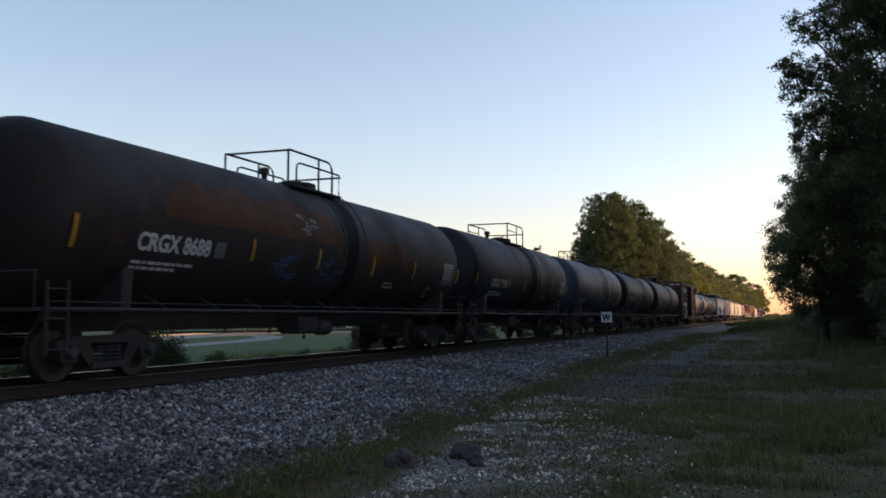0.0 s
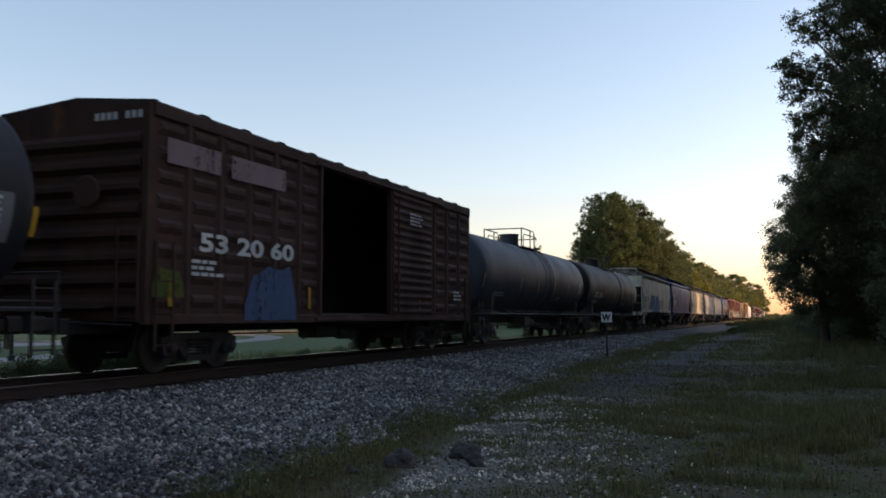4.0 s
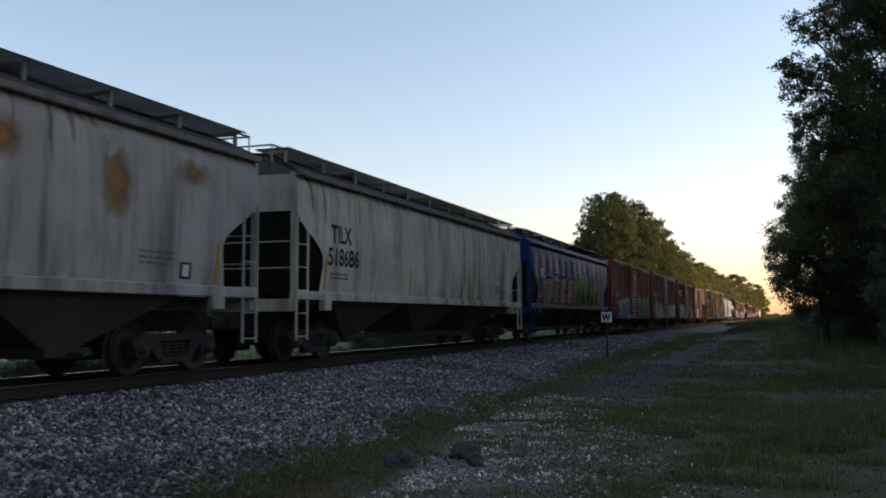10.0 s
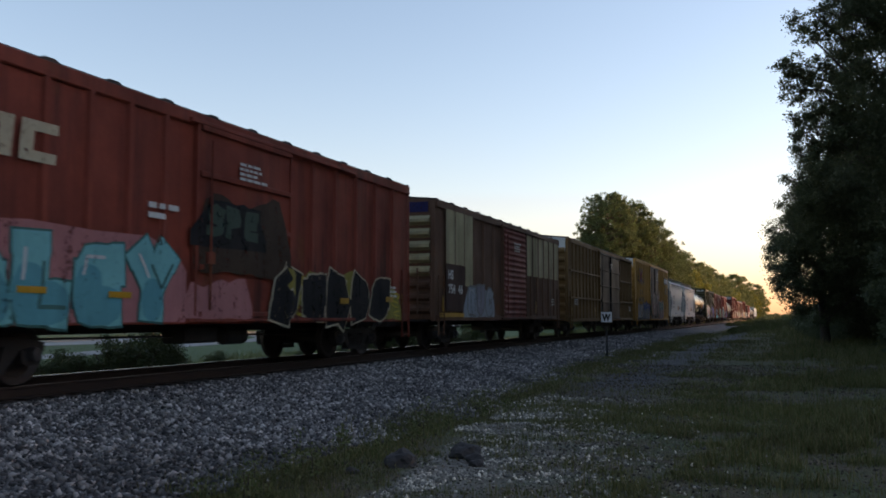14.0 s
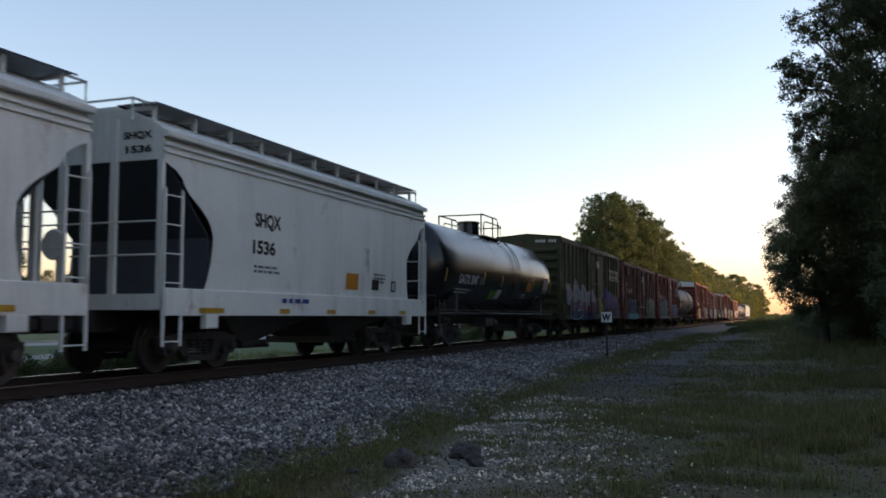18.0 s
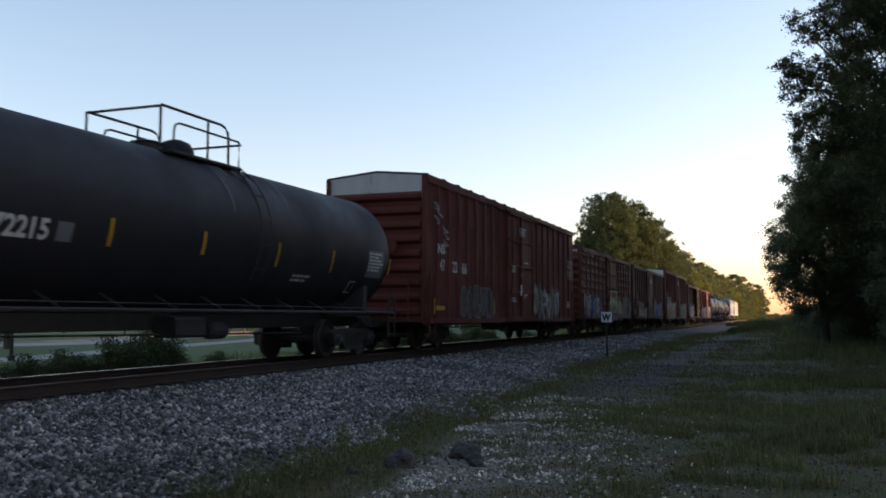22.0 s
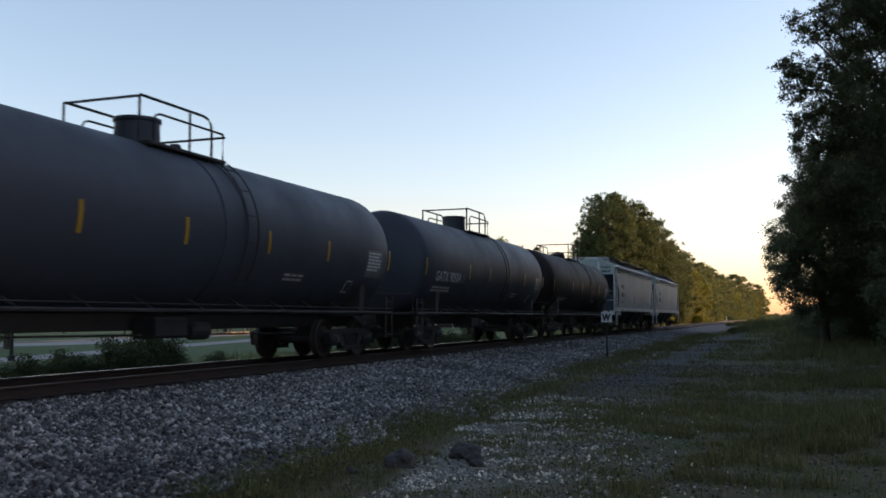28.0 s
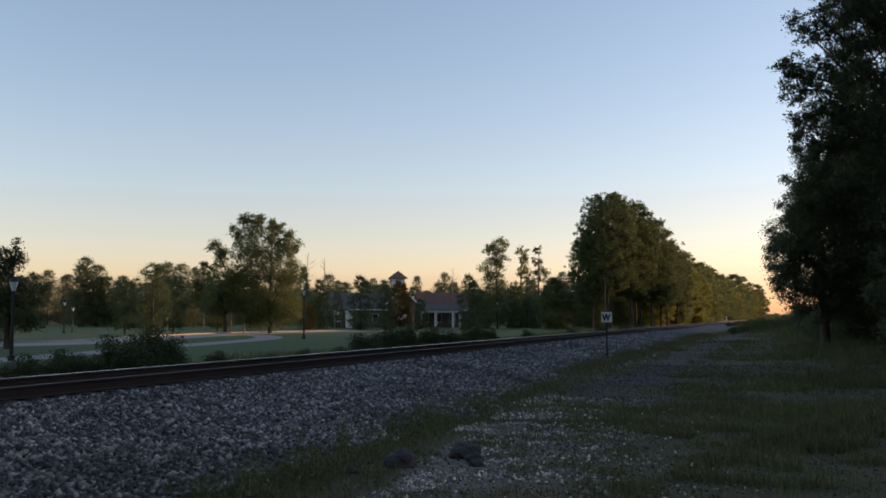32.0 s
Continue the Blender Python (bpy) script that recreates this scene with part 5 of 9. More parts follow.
    for k in range(bays):
        xc = -h + 1.8 + w * (k + 0.5)
        ch = Shape()
        top = [(xc - w * 0.5 + 0.02, -1.42, sill[0] + 0.1), (xc + w * 0.5 - 0.02, -1.42, sill[0] + 0.1), (xc + w * 0.5 - 0.02, 1.42, sill[0] + 0.1), (xc - w * 0.5 + 0.02, 1.42, sill[0] + 0.1)]
        bot = [(xc - 0.38, -0.78, 0.52), (xc + 0.38, -0.78, 0.52), (xc + 0.38, 0.78, 0.52), (xc - 0.38, 0.78, 0.52)]
        ch.add(top + bot, [(0, 1, 5, 4), (1, 2, 6, 5), (2, 3, 7, 6), (3, 0, 4, 7), (4, 5, 6, 7), (3, 2, 1, 0)])
        # Underbody shade is put into the bay colour, on the pale cars too.
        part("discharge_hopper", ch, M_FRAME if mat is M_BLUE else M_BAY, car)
        part("outlet_gate", Shape().cbox(xc - 0.48, xc + 0.48, -0.95, 0.95, 0.36, 0.52, 0.03).tube([(xc, -1.25, 0.42), (xc, -0.9, 0.42)], 0.04), M_FRAME, car)
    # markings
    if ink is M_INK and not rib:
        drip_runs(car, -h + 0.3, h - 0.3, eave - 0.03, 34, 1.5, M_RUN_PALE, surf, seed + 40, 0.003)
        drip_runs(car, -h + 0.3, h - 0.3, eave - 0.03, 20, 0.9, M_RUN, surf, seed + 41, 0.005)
    mx = -h + 1.5 if mark_x is None else mark_x
    for k, (txt, size) in enumerate(marks):
        lettering(car, txt, mx - (0.14 * k), 2.66 + mark_z - 0.52 * k, size, ink, surf, 0.014, label="stencilled reporting mark", width=mark_w * len(txt) * size / 0.55)
    bars(car, mx, 1.92, 2, 0.9, 0.05, M_GREYPLATE if ink is M_INK else ink, surf, seed)
    bars(car, h - 3.4, 2.0, 3, 0.7, 0.05, M_GREYPLATE if ink is M_INK else ink, surf, seed + 3)
    plate(car, h - 2.35, h - 2.05, 1.62, 1.9, ink, surf, "data_plate", lift=0.008)
    plate(car, h - 2.30, h - 2.12, 1.66, 1.86, M_INK if ink is not M_INK else M_LETTER, surf, "data_plate_mark", lift=0.014)
    if stripe_n:
        for k in range(stripe_n):
            x = -h + cut + 0.12 + (2 * h - 2 * cut - 0.3) * k / (stripe_n - 1)
            plate(car, x - 0.05, x + 0.05, z0 + 0.05, z0 + 0.75, M_STRIPE, surf, "reflector_strip", "faded yellow reflective strip", slant=0.06, rows=6, lift=0.008)
    if crest:
        x, z = -0.03, 3.26
        s = Shape()
        for e in (-1, 1):
            ribbon(s, [(x + e * 0.30, z), (x + e * 0.44, z + 0.12), (x + e * 0.50, z + 0.22), (x + e * 0.42, z + 0.28), (x + e * 0.32, z + 0.24), (x + e * 0.26, z + 0.10), (x + e * 0.22, z)], 0.045, surf, 0.008 + 0.003 * (e > 0))
            ribbon(s, [(x + e * 0.17, z), (x + e * 0.27, z + 0.16), (x + e * 0.24, z + 0.26), (x + e * 0.14, z + 0.25), (x + e * 0.07, z + 0.12), (x + e * 0.06, z)], 0.045, surf, 0.013 + 0.003 * (e > 0))
        ribbon(s, [(x, z), (x - 0.01, z + 0.16), (x, z + 0.32)], 0.055, surf, 0.020)
        ribbon(s, [(x - 0.05, z + 0.33), (x, z + 0.40), (x + 0.05, z + 0.33), (x, z + 0.28), (x - 0.05, z + 0.33)], 0.04, surf, 0.022)
        ribbon(s, [(x - 0.34, z - 0.03), (x, z - 0.05), (x + 0.34, z - 0.03)], 0.045, surf, 0.020)
        ribbon(s, [(x - 0.35, z - 0.11), (x, z - 0.13), (x + 0.35, z - 0.11)], 0.055, surf, 0.020)
        part("crown_emblem", s, G_LILAC, car, "pale crown-shaped emblem")
    return car, h, surf


def box_car(a, b, mat, label, eave=4.5, sill=0.86, posts=(7, 6), door=(-0.16, 0.18), door_style="ribbed", door_mat=None, end_top=None, open_door=False, waffle=False, roof_mat=None, marks=(), ink=M_LETTER, seed=0, post_style="hat", tag_strip=True, door_print=True, humps=True, small=True, rib_mat=None, end_strip=""):
    car, h = start_car("box_car", a, b, label)
    rs = random.Random(seed)
    door_mat, roof_mat = door_mat or mat, roof_mat or M_ROOF_SOOT
    d0, d1 = door[0] * 2 * h, door[1] * 2 * h
    zb, zt = sill + 0.14, eave - 0.14

    # walls (with the door opening), floor and roof
    for side in (-1, 1):
        y0, y1 = (side * HALF, side * (HALF - 0.07)) if side > 0 else (-HALF, -HALF + 0.07)
        ya, yb = min(y0, y1), max(y0, y1)
        if side < 0:
            part("side_wall", Shape().box(-h + 0.08, d0, ya, yb, zb, zt), mat, car)
            part("side_wall", Shape().box(d1, h - 0.08, ya, yb, zb, zt), mat, car)
        else:
            part("side_wall", Shape().box(-h + 0.08, h - 0.08, ya, yb, zb, zt), mat, car)
        part("side_sill", Shape().cbox(-h + 0.03, h - 0.03, side * (HALF + 0.005) - 0.06, side * (HALF + 0.005) + 0.06, sill, zb + 0.03, 0.015), mat, car)
        part("roof_rail", Shape().cbox(-h, h, side * (HALF - 0.01) - 0.07, side * (HALF - 0.01) + 0.07, zt - 0.09, eave, 0.02), mat, car)
    part("floor", Shape().box(-h + 0.05, h - 0.05, -1.48, 1.48, sill + 0.1, sill + 0.22), M_FRAME, car)
    part("roof", Shape().prism_x([(-1.635, eave - 0.07), (-1.60, eave + 0.02), (0, eave + 0.16), (1.60, eave + 0.02), (1.635, eave - 0.07), (1.57, eave - 0.02), (0, eave + 0.10), (-1.57, eave - 0.02)], -h, h), roof_mat, car, "sooty ridged steel roof")
    n = max(8, int(2 * h / 1.25))
    rr = Shape()
    for k in range(n + 1):
        x = -h + 0.05 + (2 * h - 0.1) * k / n
        rr.prism_x([(-1.615, eave - 0.02), (-1.615, eave + 0.035), (0, eave + 0.19), (1.615, eave + 0.035), (1.615, eave - 0.02), (0, eave + 0.12)], x - 0.05, x + 0.05)
        if humps and 0 < k < n:
            for e in (-1, 1):
                rr.prism_y([(x - 0.22, eave - 0.01), (x + 0.22, eave - 0.01), (x + 0.10, eave + 0.045), (x - 0.10, eave + 0.045)], min(e * 1.63, e * 1.05), max(e * 1.63, e * 1.05))
    part("roof_ribs", rr, M_ROOF_SOOT, car, "sooty dark roof seams")
    # ends: pressed horizontal ribs
    for e in (-1, 1):
        x = e * h
        part("end_wall", Shape().prism_x([(-HALF, sill + 0.05), (HALF, sill + 0.05), (HALF, eave - 0.02), (0, eave + 0.13), (-HALF, eave - 0.02)], min(x + e * 0.004, x - e * 0.08), max(x + e * 0.004, x - e * 0.08)), mat, car)
        s, top_ribs = Shape(), Shape()
        m = 8 if eave < 4.8 else 9
        for k in range(m):
            z = sill + 0.35 + (eave - sill - 0.95) * k / (m - 1)
            (top_ribs if rib_mat and k > 2 else s).prism_y([(x, z - 0.15), (x + e * 0.13, z - 0.06), (x + e * 0.13, z + 0.03), (x, z + 0.14)], -1.42, 1.42)
        part("end_ribs", s, mat, car)
        if rib_mat:
            part("end_ribs", top_ribs, rib_mat, car, "pale stained pressed end ribs")
        if e < 0 and not end_top and not end_strip:
            number = Shape()
            for k in range(8):
                if k != 3:
                    y = -1.38 + 0.125 * k
                    number.box(x - 0.012, x - 0.006, y, y + 0.085, eave - 0.24, eave - 0.12)
            part("end_number", number, M_LETTER, car, "white stencilled number bars")
        if end_strip and e < 0:
            sign = part("number_strip", Shape().box(x - 0.02, x - 0.004, -1.35, 0.8, eave - 0.36, eave - 0.06), G_NAVY, car, "dark painted strip with the car number")
            fv, ff = font_mesh(end_strip, 0.22, 0.008)
            q = 1.1 / max(p[0] for p in fv)
            part("lettering", Shape().add([(x - 0.03, 0.4 - p[0] * q, eave - 0.31 + p[1]) for p in fv], ff), ink, sign, "stencilled car number")
        if end_top and e < 0:
            part("end_panel", Shape().prism_x([(-1.5, eave - 0.66), (1.5, eave - 0.66), (1.5, eave - 0.02), (0, eave + 0.12), (-1.5, eave - 0.02)], x - 0.016, x - 0.006), end_top, car, "white painted end panel")
        for y in (-1.53, 1.53):
            part("corner_post", Shape().cbox(x - 0.09, x + 0.09, y - 0.06, y + 0.06, sill, eave - 0.03, 0.02), mat, car)
        ladder(car, x + e * 0.17, -1.50, 0.5 + 0.4, 2.2 if eave > 4.8 else 2.4, 0.42, mat, "y", name="end_ladder")
        ladder(car, x - e * 0.08, -HALF - 0.07, 0.45, 2.2, -e * 0.44, mat, name="side_ladder")
        part("crossover_platform", Shape().box(x + (0 if e > 0 else -0.3), x + (0.3 if e > 0 else 0), -0.8, 0.8, 1.12, 1.16), M_FRAME, car)
        truck(car, e * (h - 2.1))
        part("uncoupling_lever", Shape().tube([(x + e * 0.15, -1.4, 0.85), (x + e * 0.3, -0.3, 0.9)], 0.015), M_FRAME, car)
    part("brake_wheel", Shape().lathe([(-h - 0.27, 0.24), (-h - 0.24, 0.27), (-h - 0.21, 0.24)], 16, "x", (0, -0.5, 3.0)).box(-h - 0.22, -h - 0.05, -0.56, -0.44, 2.85, 3.15), mat, car)
    couplers(car, h + 0.15)
    part("centre_sill", Shape().cbox(-h - 0.45, h + 0.45, -0.25, 0.25, 0.70, sill + 0.1, 0.02), M_FRAME, car)
    part("brake_gear", Shape().cbox(-1.0, 0.0, -0.9, -0.4, 0.5, 0.82, 0.05).lathe([(0.3, 0.1), (0.35, 0.18), (1.0, 0.18), (1.05, 0.1)], 12, "x", (0.1, -0.7, 0.62)).tube([(-h * 0.7, -0.6, 0.66), (h * 0.7, -0.6, 0.6)], 0.02), M_FRAME, car)
    # posts on the near side, one shared mesh
    post = cached("side_post_%d_%d_%s" % (round(zb * 100), round(zt * 100), post_style), lambda: Shape().add(
        [(x, y, z) for z in (zb, zt) for x, y in ((-0.075, 0), (-0.045, -0.06), (0.045, -0.06), (0.075, 0))],
        [(0, 1, 5, 4), (1, 2, 6, 5), (2, 3, 7, 6), (0, 4, 7, 3), (0, 3, 2, 1), (4, 5, 6, 7)]))
    for x0, x1, m in ((-h, d0, posts[0]), (d1, h, posts[1])):
        for k in range(1, m):
            part("side_post", post, mat, car, at=(x0 + (x1 - x0) * k / m, -HALF, 0))
        if waffle:
            w = (x1 - x0) / m * 0.70
            rib_me = cached("pressed_rib_%d" % round(w * 1000), lambda: Shape().add(
                [(-w / 2, 0, -0.12), (w / 2, 0, -0.12), (w / 2, 0, 0.12), (-w / 2, 0, 0.12), (-w / 2 + 0.03, -0.05, -0.02), (w / 2 - 0.03, -0.05, -0.02), (w / 2 - 0.03, -0.05, 0.05), (-w / 2 + 0.03, -0.05, 0.05)],
                [(0, 1, 5, 4), (1, 2, 6, 5), (2, 3, 7, 6), (3, 0, 4, 7), (4, 5, 6, 7)]))
            for k in range(m):
                for j in range(8):
                    part("pressed_rib", rib_me, mat, car, at=(x0 + (x1 - x0) * (k + 0.5) / m, -HALF, zb + 0.25 + (zt - zb - 0.5) * j / 7))
    # near door
    if open_door:
        dd = (d1, d1 + (d1 - d0) * 0.75)
    else:
        dd = (d0, d1)
    yd = -HALF - 0.03
    dr = part("door", Shape().box(dd[0] - 0.03, dd[1] + 0.03, yd - 0.04, yd + 0.02, zb - 0.04, zt - 0.05), door_mat, car, "sliding steel door")
    s = Shape()
    if door_style == "ribbed":
        m = 16
        for j in range(m):
            z = zb + 0.12 + (zt - zb - 0.3) * j / (m - 1)
            s.prism_x([(yd - 0.04, z - 0.07), (yd - 0.085, z - 0.02), (yd - 0.085, z + 0.02), (yd - 0.04, z + 0.07)], dd[0] + 0.06, dd[1] - 0.06)
        part("door_corrugation", s, door_mat, dr)
    else:
        m = 4
        for j in range(m + 1):
            z = zb + 0.03 + (zt - zb - 0.14) * j / m
            part("door_bar", Shape().cbox(dd[0], dd[1], yd - 0.10, yd - 0.04, z - 0.05, z + 0.05, 0.015), door_mat, dr)
        if door_style == "double":
            xm = (dd[0] + dd[1]) / 2
            part("door_seam", Shape().cbox(xm - 0.06, xm + 0.06, yd - 0.12, yd - 0.04, zb, zt - 0.1, 0.02), door_mat, dr)
    for xa in (d0 - 0.10, d1 + 0.031):
        part("door_jamb", Shape().box(xa, xa + 0.069, yd - 0.07, yd + 0.03, zb, zt), mat, dr)
    part("door_latch", Shape().tube([(dd[0] + 0.25, yd - 0.13, zb + 0.1), (dd[0] + 0.25, yd - 0.13, zt - 0.3)], 0.02).box(dd[0] + 0.15, dd[0] + 0.35, yd - 0.15, yd - 0.08, zb + 0.9, zb + 1.1), door_mat, dr)
    for z in (zb - 0.07, zt - 0.02):
        part("door_track", Shape().cbox(d0 - 0.3, min(h - 0.2, d1 + (d1 - d0)), yd - 0.10, yd + 0.0, z - 0.04, z + 0.03, 0.01), mat, car)

    def surf(x, z):
        return -HALF - (0.13 if d0 - 0.1 < x < d1 + 0.1 else 0.065)

    for k, (txt, x, z, size) in enumerate(marks):
        lettering(car, txt, -h + x, z, size, ink, surf, 0.012, label="stencilled reporting mark")
    if small:
        bars(car, -h + 1.0, zb + 0.9, 3, 0.8, 0.06, ink, surf, seed)
    bars(car, h - 1.6, zb + 0.7, 3, 0.6, 0.06, ink, surf, seed + 1)
    if door_print:
        bars(car, (dd[0] + dd[1]) / 2 - 0.4, zt - 0.6, 4, 0.8, 0.05, ink, lambda x, z: yd - 0.125, seed + 2)
    if tag_strip:
        for x in (-h + 0.45, -h * 0.35, h * 0.45, h - 0.5):
            plate(car, x - 0.05, x + 0.05, zb + 0.15, zb + 0.6, M_STRIPE, surf, "reflector_strip", "yellow reflective strip")
    return car, h, surf


# ---------------------------------------------------------------- the train, in its order
def logo(car, surf, x, z, w, h, n, material, bars_left=0, split=False):
    """A company mark as plain shapes: slanted blocks, with stripes before them if asked."""
    for k in range(bars_left):
        zz = z + h * (k + 0.15) / bars_left
        plate(car, x, x + w * 0.38, zz, zz + h * 0.55 / bars_left, material, surf, "logo_stripe", lift=0.010, rows=1)
    x0 = x + (w * 0.42 if bars_left else 0)
    ww = (x + w - x0) / n
    for k in range(n):
        xa = x0 + ww * k
        strokes = ((0, 0.84, 0, 1),)
        if split:
            strokes = ((0, 0.84, 0.74, 1), (0.0, 0.30, 0.26, 0.74) if k % 2 else (0.54, 0.84, 0.26, 0.74), (0, 0.84, 0, 0.26))
        for lo, hi, za, zb in strokes:
            plate(car, xa + ww * lo + 0.08 * za * h, xa + ww * hi + 0.08 * za * h, z + h * za, z + h * zb, material, surf, "logo_shape", lift=0.010, slant=0.08, rows=1)


def build_train():
    c, h, s = tank_car(10.1, 26.2, M_BLACK_RUST, "rust-stained black tank car with white reporting mark", "CRGX 8688", r=1.475, dome="manway", rail_style=0, seed=1, mark_x=-0.82)
    spray_cloud(c, -6.1, 0.2, 2.62, 3.45, M_RUSTRUN, s, 13, 0.004, "rust_stain", "red-brown rust stain")
    spray_cloud(c, 1.6, 4.4, 2.3, 3.0, M_RUSTRUN, s, 14, 0.004, "rust_stain", "red-brown rust stain")
    scrawl(c, -2.8, 1.75, 1.6, 0.5, G_STEEL, s, 11)
    scrawl(c, -1.0, 1.75, 1.4, 0.5, G_STEEL, s, 16)
    scrawl(c, -1.9, 2.75, 1.0, 0.4, G_GREY, s, 12)
    tank_car(28.4, 41.5, M_BLACK, "black tank car with white reporting mark", "CRGX 7098", dome="manway", rail_style=1, seed=2, mark_x=-0.74)
    c, h, s = tank_car(44.3, 57.3, M_BLUEGREY, "blue-grey tank car with white graffiti low on its shell", "", dome="manway", rail_style=1, seed=3)
    piece(c, "STOKES", -0.65, 3.2, 1.38, 2.42, [G_LILAC], G_BLACK, s, 12, halo=G_LILAC, thick=0.42, z2=2.15)
    tank_car(59.9, 72.7, M_BLACK, "black tank car with white reporting mark", "CRGX 7139", dome="manway", seed=4)
    c, h, s = tank_car(75.6, 91.2, M_BLACK, "long black tank car with drum-shaped valve housing", "TILX 251515", dome="drum", seed=5, mark_x=-0.86)
    plate(c, 3.0, 3.5, 2.05, 2.4, M_ORANGE, s, "placard", "orange placard", lift=0.012)
    c, h, s = box_car(93.9, 109.5, M_DARK, "sooty dark brown boxcar with an open side door", eave=4.45, posts=(6, 6), door=(-0.14, 0.10), open_door=True, waffle=True, seed=6)
    spray_cloud(c, -5.05, -3.4, 0.92, 2.0, G_STEEL, s, 61, 0.005)
    spray_cloud(c, -7.7, -7.1, 1.3, 1.8, G_OLIVE, s, 63, 0.005)
    bars(c, -7.5, 3.5, 1, 4.7, 0.42, G_ROSE, s, 64)
    lettering(c, "53 20 60", -6.6, 2.12, 0.44, M_LETTER, s, 0.014, label="stencilled car number", lift=0.008, width=3.2)
    tank_car(111.4, 127.6, M_GREY_TANK, "dark grey tank car with a drum-shaped valve housing", "", dome="drum", seed=7)
    tank_car(129.5, 146.0, M_BLACK, "black tank car with yellow reflector strips", "GATX 220347", dome="drum", seed=8, mark_x=-0.80, band=False, side=False)
    c, h, s = hopper_car(148.7, 166.0, M_BEIGE, "weathered light grey covered hopper with blue graffiti", (("TILX", 0.55), ("518671", 0.55)), ink=M_INK, seed=9)
    spray_cloud(c, -5.4, -4.3, 1.53, 2.2, G_ROSE, s, 91, 0.004)
    spray_cloud(c, 0.45, 0.9, 1.53, 2.3, G_ROSE, s, 92, 0.004)
    tops = [(-4.54, 2.56), (-3.8, 2.60), (-3.25, 2.54), (-3.13, 2.66), (-2.5, 2.50), (-2.33, 2.63), (-1.97, 2.49), (-1.66, 2.30), (-1.55, 2.68), (-0.9, 2.44), (-0.59, 2.68), (-0.07, 2.61), (0.0, 2.40), (0.52, 2.26), (0.30, 1.53)]
    jagged_block(c, [(x - 0.05, z + 0.07) for x, z in tops[:-2]] + [(0.58, 2.30)], 1.53, G_BLACK, s, 0.008)
    jagged_block(c, tops[:-1], 1.53, G_BLUE, s, 0.014, "graffiti", "blue block-letter graffiti piece")
    plate(c, -4.5, 0.42, 1.35, 1.51, G_BLUE, lambda x, z: -1.62, "graffiti", "blue block-letter graffiti piece", lift=0.012, rows=1)
    sky, dark = Shape(), Shape()
    for k, (pts, w) in enumerate((
            ([(-4.38, 2.40), (-4.36, 1.62)], 0.20), ([(-4.0, 2.42), (-3.72, 1.9), (-3.62, 1.62)], 0.20), ([(-3.36, 2.42), (-3.28, 1.9), (-3.22, 1.6)], 0.22),
            ([(-2.72, 2.42), (-2.35, 2.40), (-1.95, 2.22), (-1.66, 1.92), (-1.55, 1.60)], 0.27), ([(-2.36, 1.60), (-2.38, 1.85), (-2.18, 1.93), (-2.08, 1.66)], 0.15),
            ([(-1.05, 2.40), (-1.0, 2.16)], 0.14), ([(-0.62, 2.44), (-0.36, 2.38), (-0.55, 2.1), (-0.85, 1.75)], 0.15), ([(0.34, 2.16), (0.16, 1.85), (0.0, 1.60)], 0.20))):
        ribbon(sky, pts, w, s, 0.020 + 0.001 * k)
    for k, pts in enumerate(([(-3.04, 2.5), (-3.02, 1.6)], [(-1.72, 2.34), (-1.48, 2.0), (-1.36, 1.6)], [(-1.3, 2.5), (-1.1, 2.0), (-1.08, 1.6)], [(-0.72, 1.6), (-0.48, 1.9)], [(-4.15, 1.62), (-4.1, 2.0)], [(-3.5, 2.5), (-3.55, 2.05)])):
        ribbon(dark, pts, 0.07, s, 0.032 + 0.001 * k)
    part("graffiti_fill", sky, G_SKY, c)["kind"] = "stuff"
    part("graffiti_outline", dark, G_NAVY, c)["kind"] = "stuff"
    scrawl(c, 1.6, 1.9, 1.1, 0.35, G_GREY, s, 93)
    bars(c, 1.7, 2.25, 3, 0.95, 0.10, G_BROWNISH, s, 94)
    plate(c, 1.36, 1.50, 1.56, 1.98, M_STRIPE, s, "reflector_strip", "faded yellow reflective strip", lift=0.010)
    hopper_car(167.4, 184.8, M_BLUE, "deep blue covered hopper with a pale crown emblem", (("TILX", 0.5), ("518733", 0.5)), seed=10, stripe_n=6, crest=True, scallop=0.055)
    c, h, s = hopper_car(186.3, 203.7, M_BEIGE_RUST, "rust-streaked light grey covered hopper", (("TILX", 0.55), ("518635", 0.55)), ink=M_INK, seed=11)
    for x, z, w, hh in ((6.6, 2.3, 1.6, 1.5), (5.2, 3.0, 1.5, 0.8), (-6.2, 3.2, 1.2, 0.6), (2.6, 3.3, 0.8, 0.5), (7.4, 2.6, 0.9, 0.8)):
        spray_cloud(c, x, x + w, z, z + hh, M_RUSTBLOOM, s, int(10 * x + 90), 0.004, "rust_stain", "orange-brown rust bloom")
    c, h, s = hopper_car(205.3, 223.0, M_BEIGE_DARK, "soot-streaked light grey covered hopper", (("TILX", 0.55), ("518665", 0.55)), ink=M_INK, seed=12)
    for x, z, w, hh in ((6.3, 3.2, 1.0, 0.55), (4.6, 2.4, 0.6, 1.3), (2.5, 3.0, 0.5, 0.8)):
        spray_cloud(c, x, x + w, z, z + hh, M_RUSTBLOOM, s, int(10 * x + 190), 0.004, "rust_stain", "orange-brown rust bloom")
    hopper_car(224.5, 241.7, M_BEIGE, "weathered light grey covered hopper", (("TILX", 0.55), ("518686", 0.55)), ink=M_INK, seed=13)
    c, h, s = hopper_car(243.1, 260.3, M_BLUE, "deep blue covered hopper with peach and green graffiti", (("TILX", 0.5),), seed=14, crest=True, scallop=0.055)
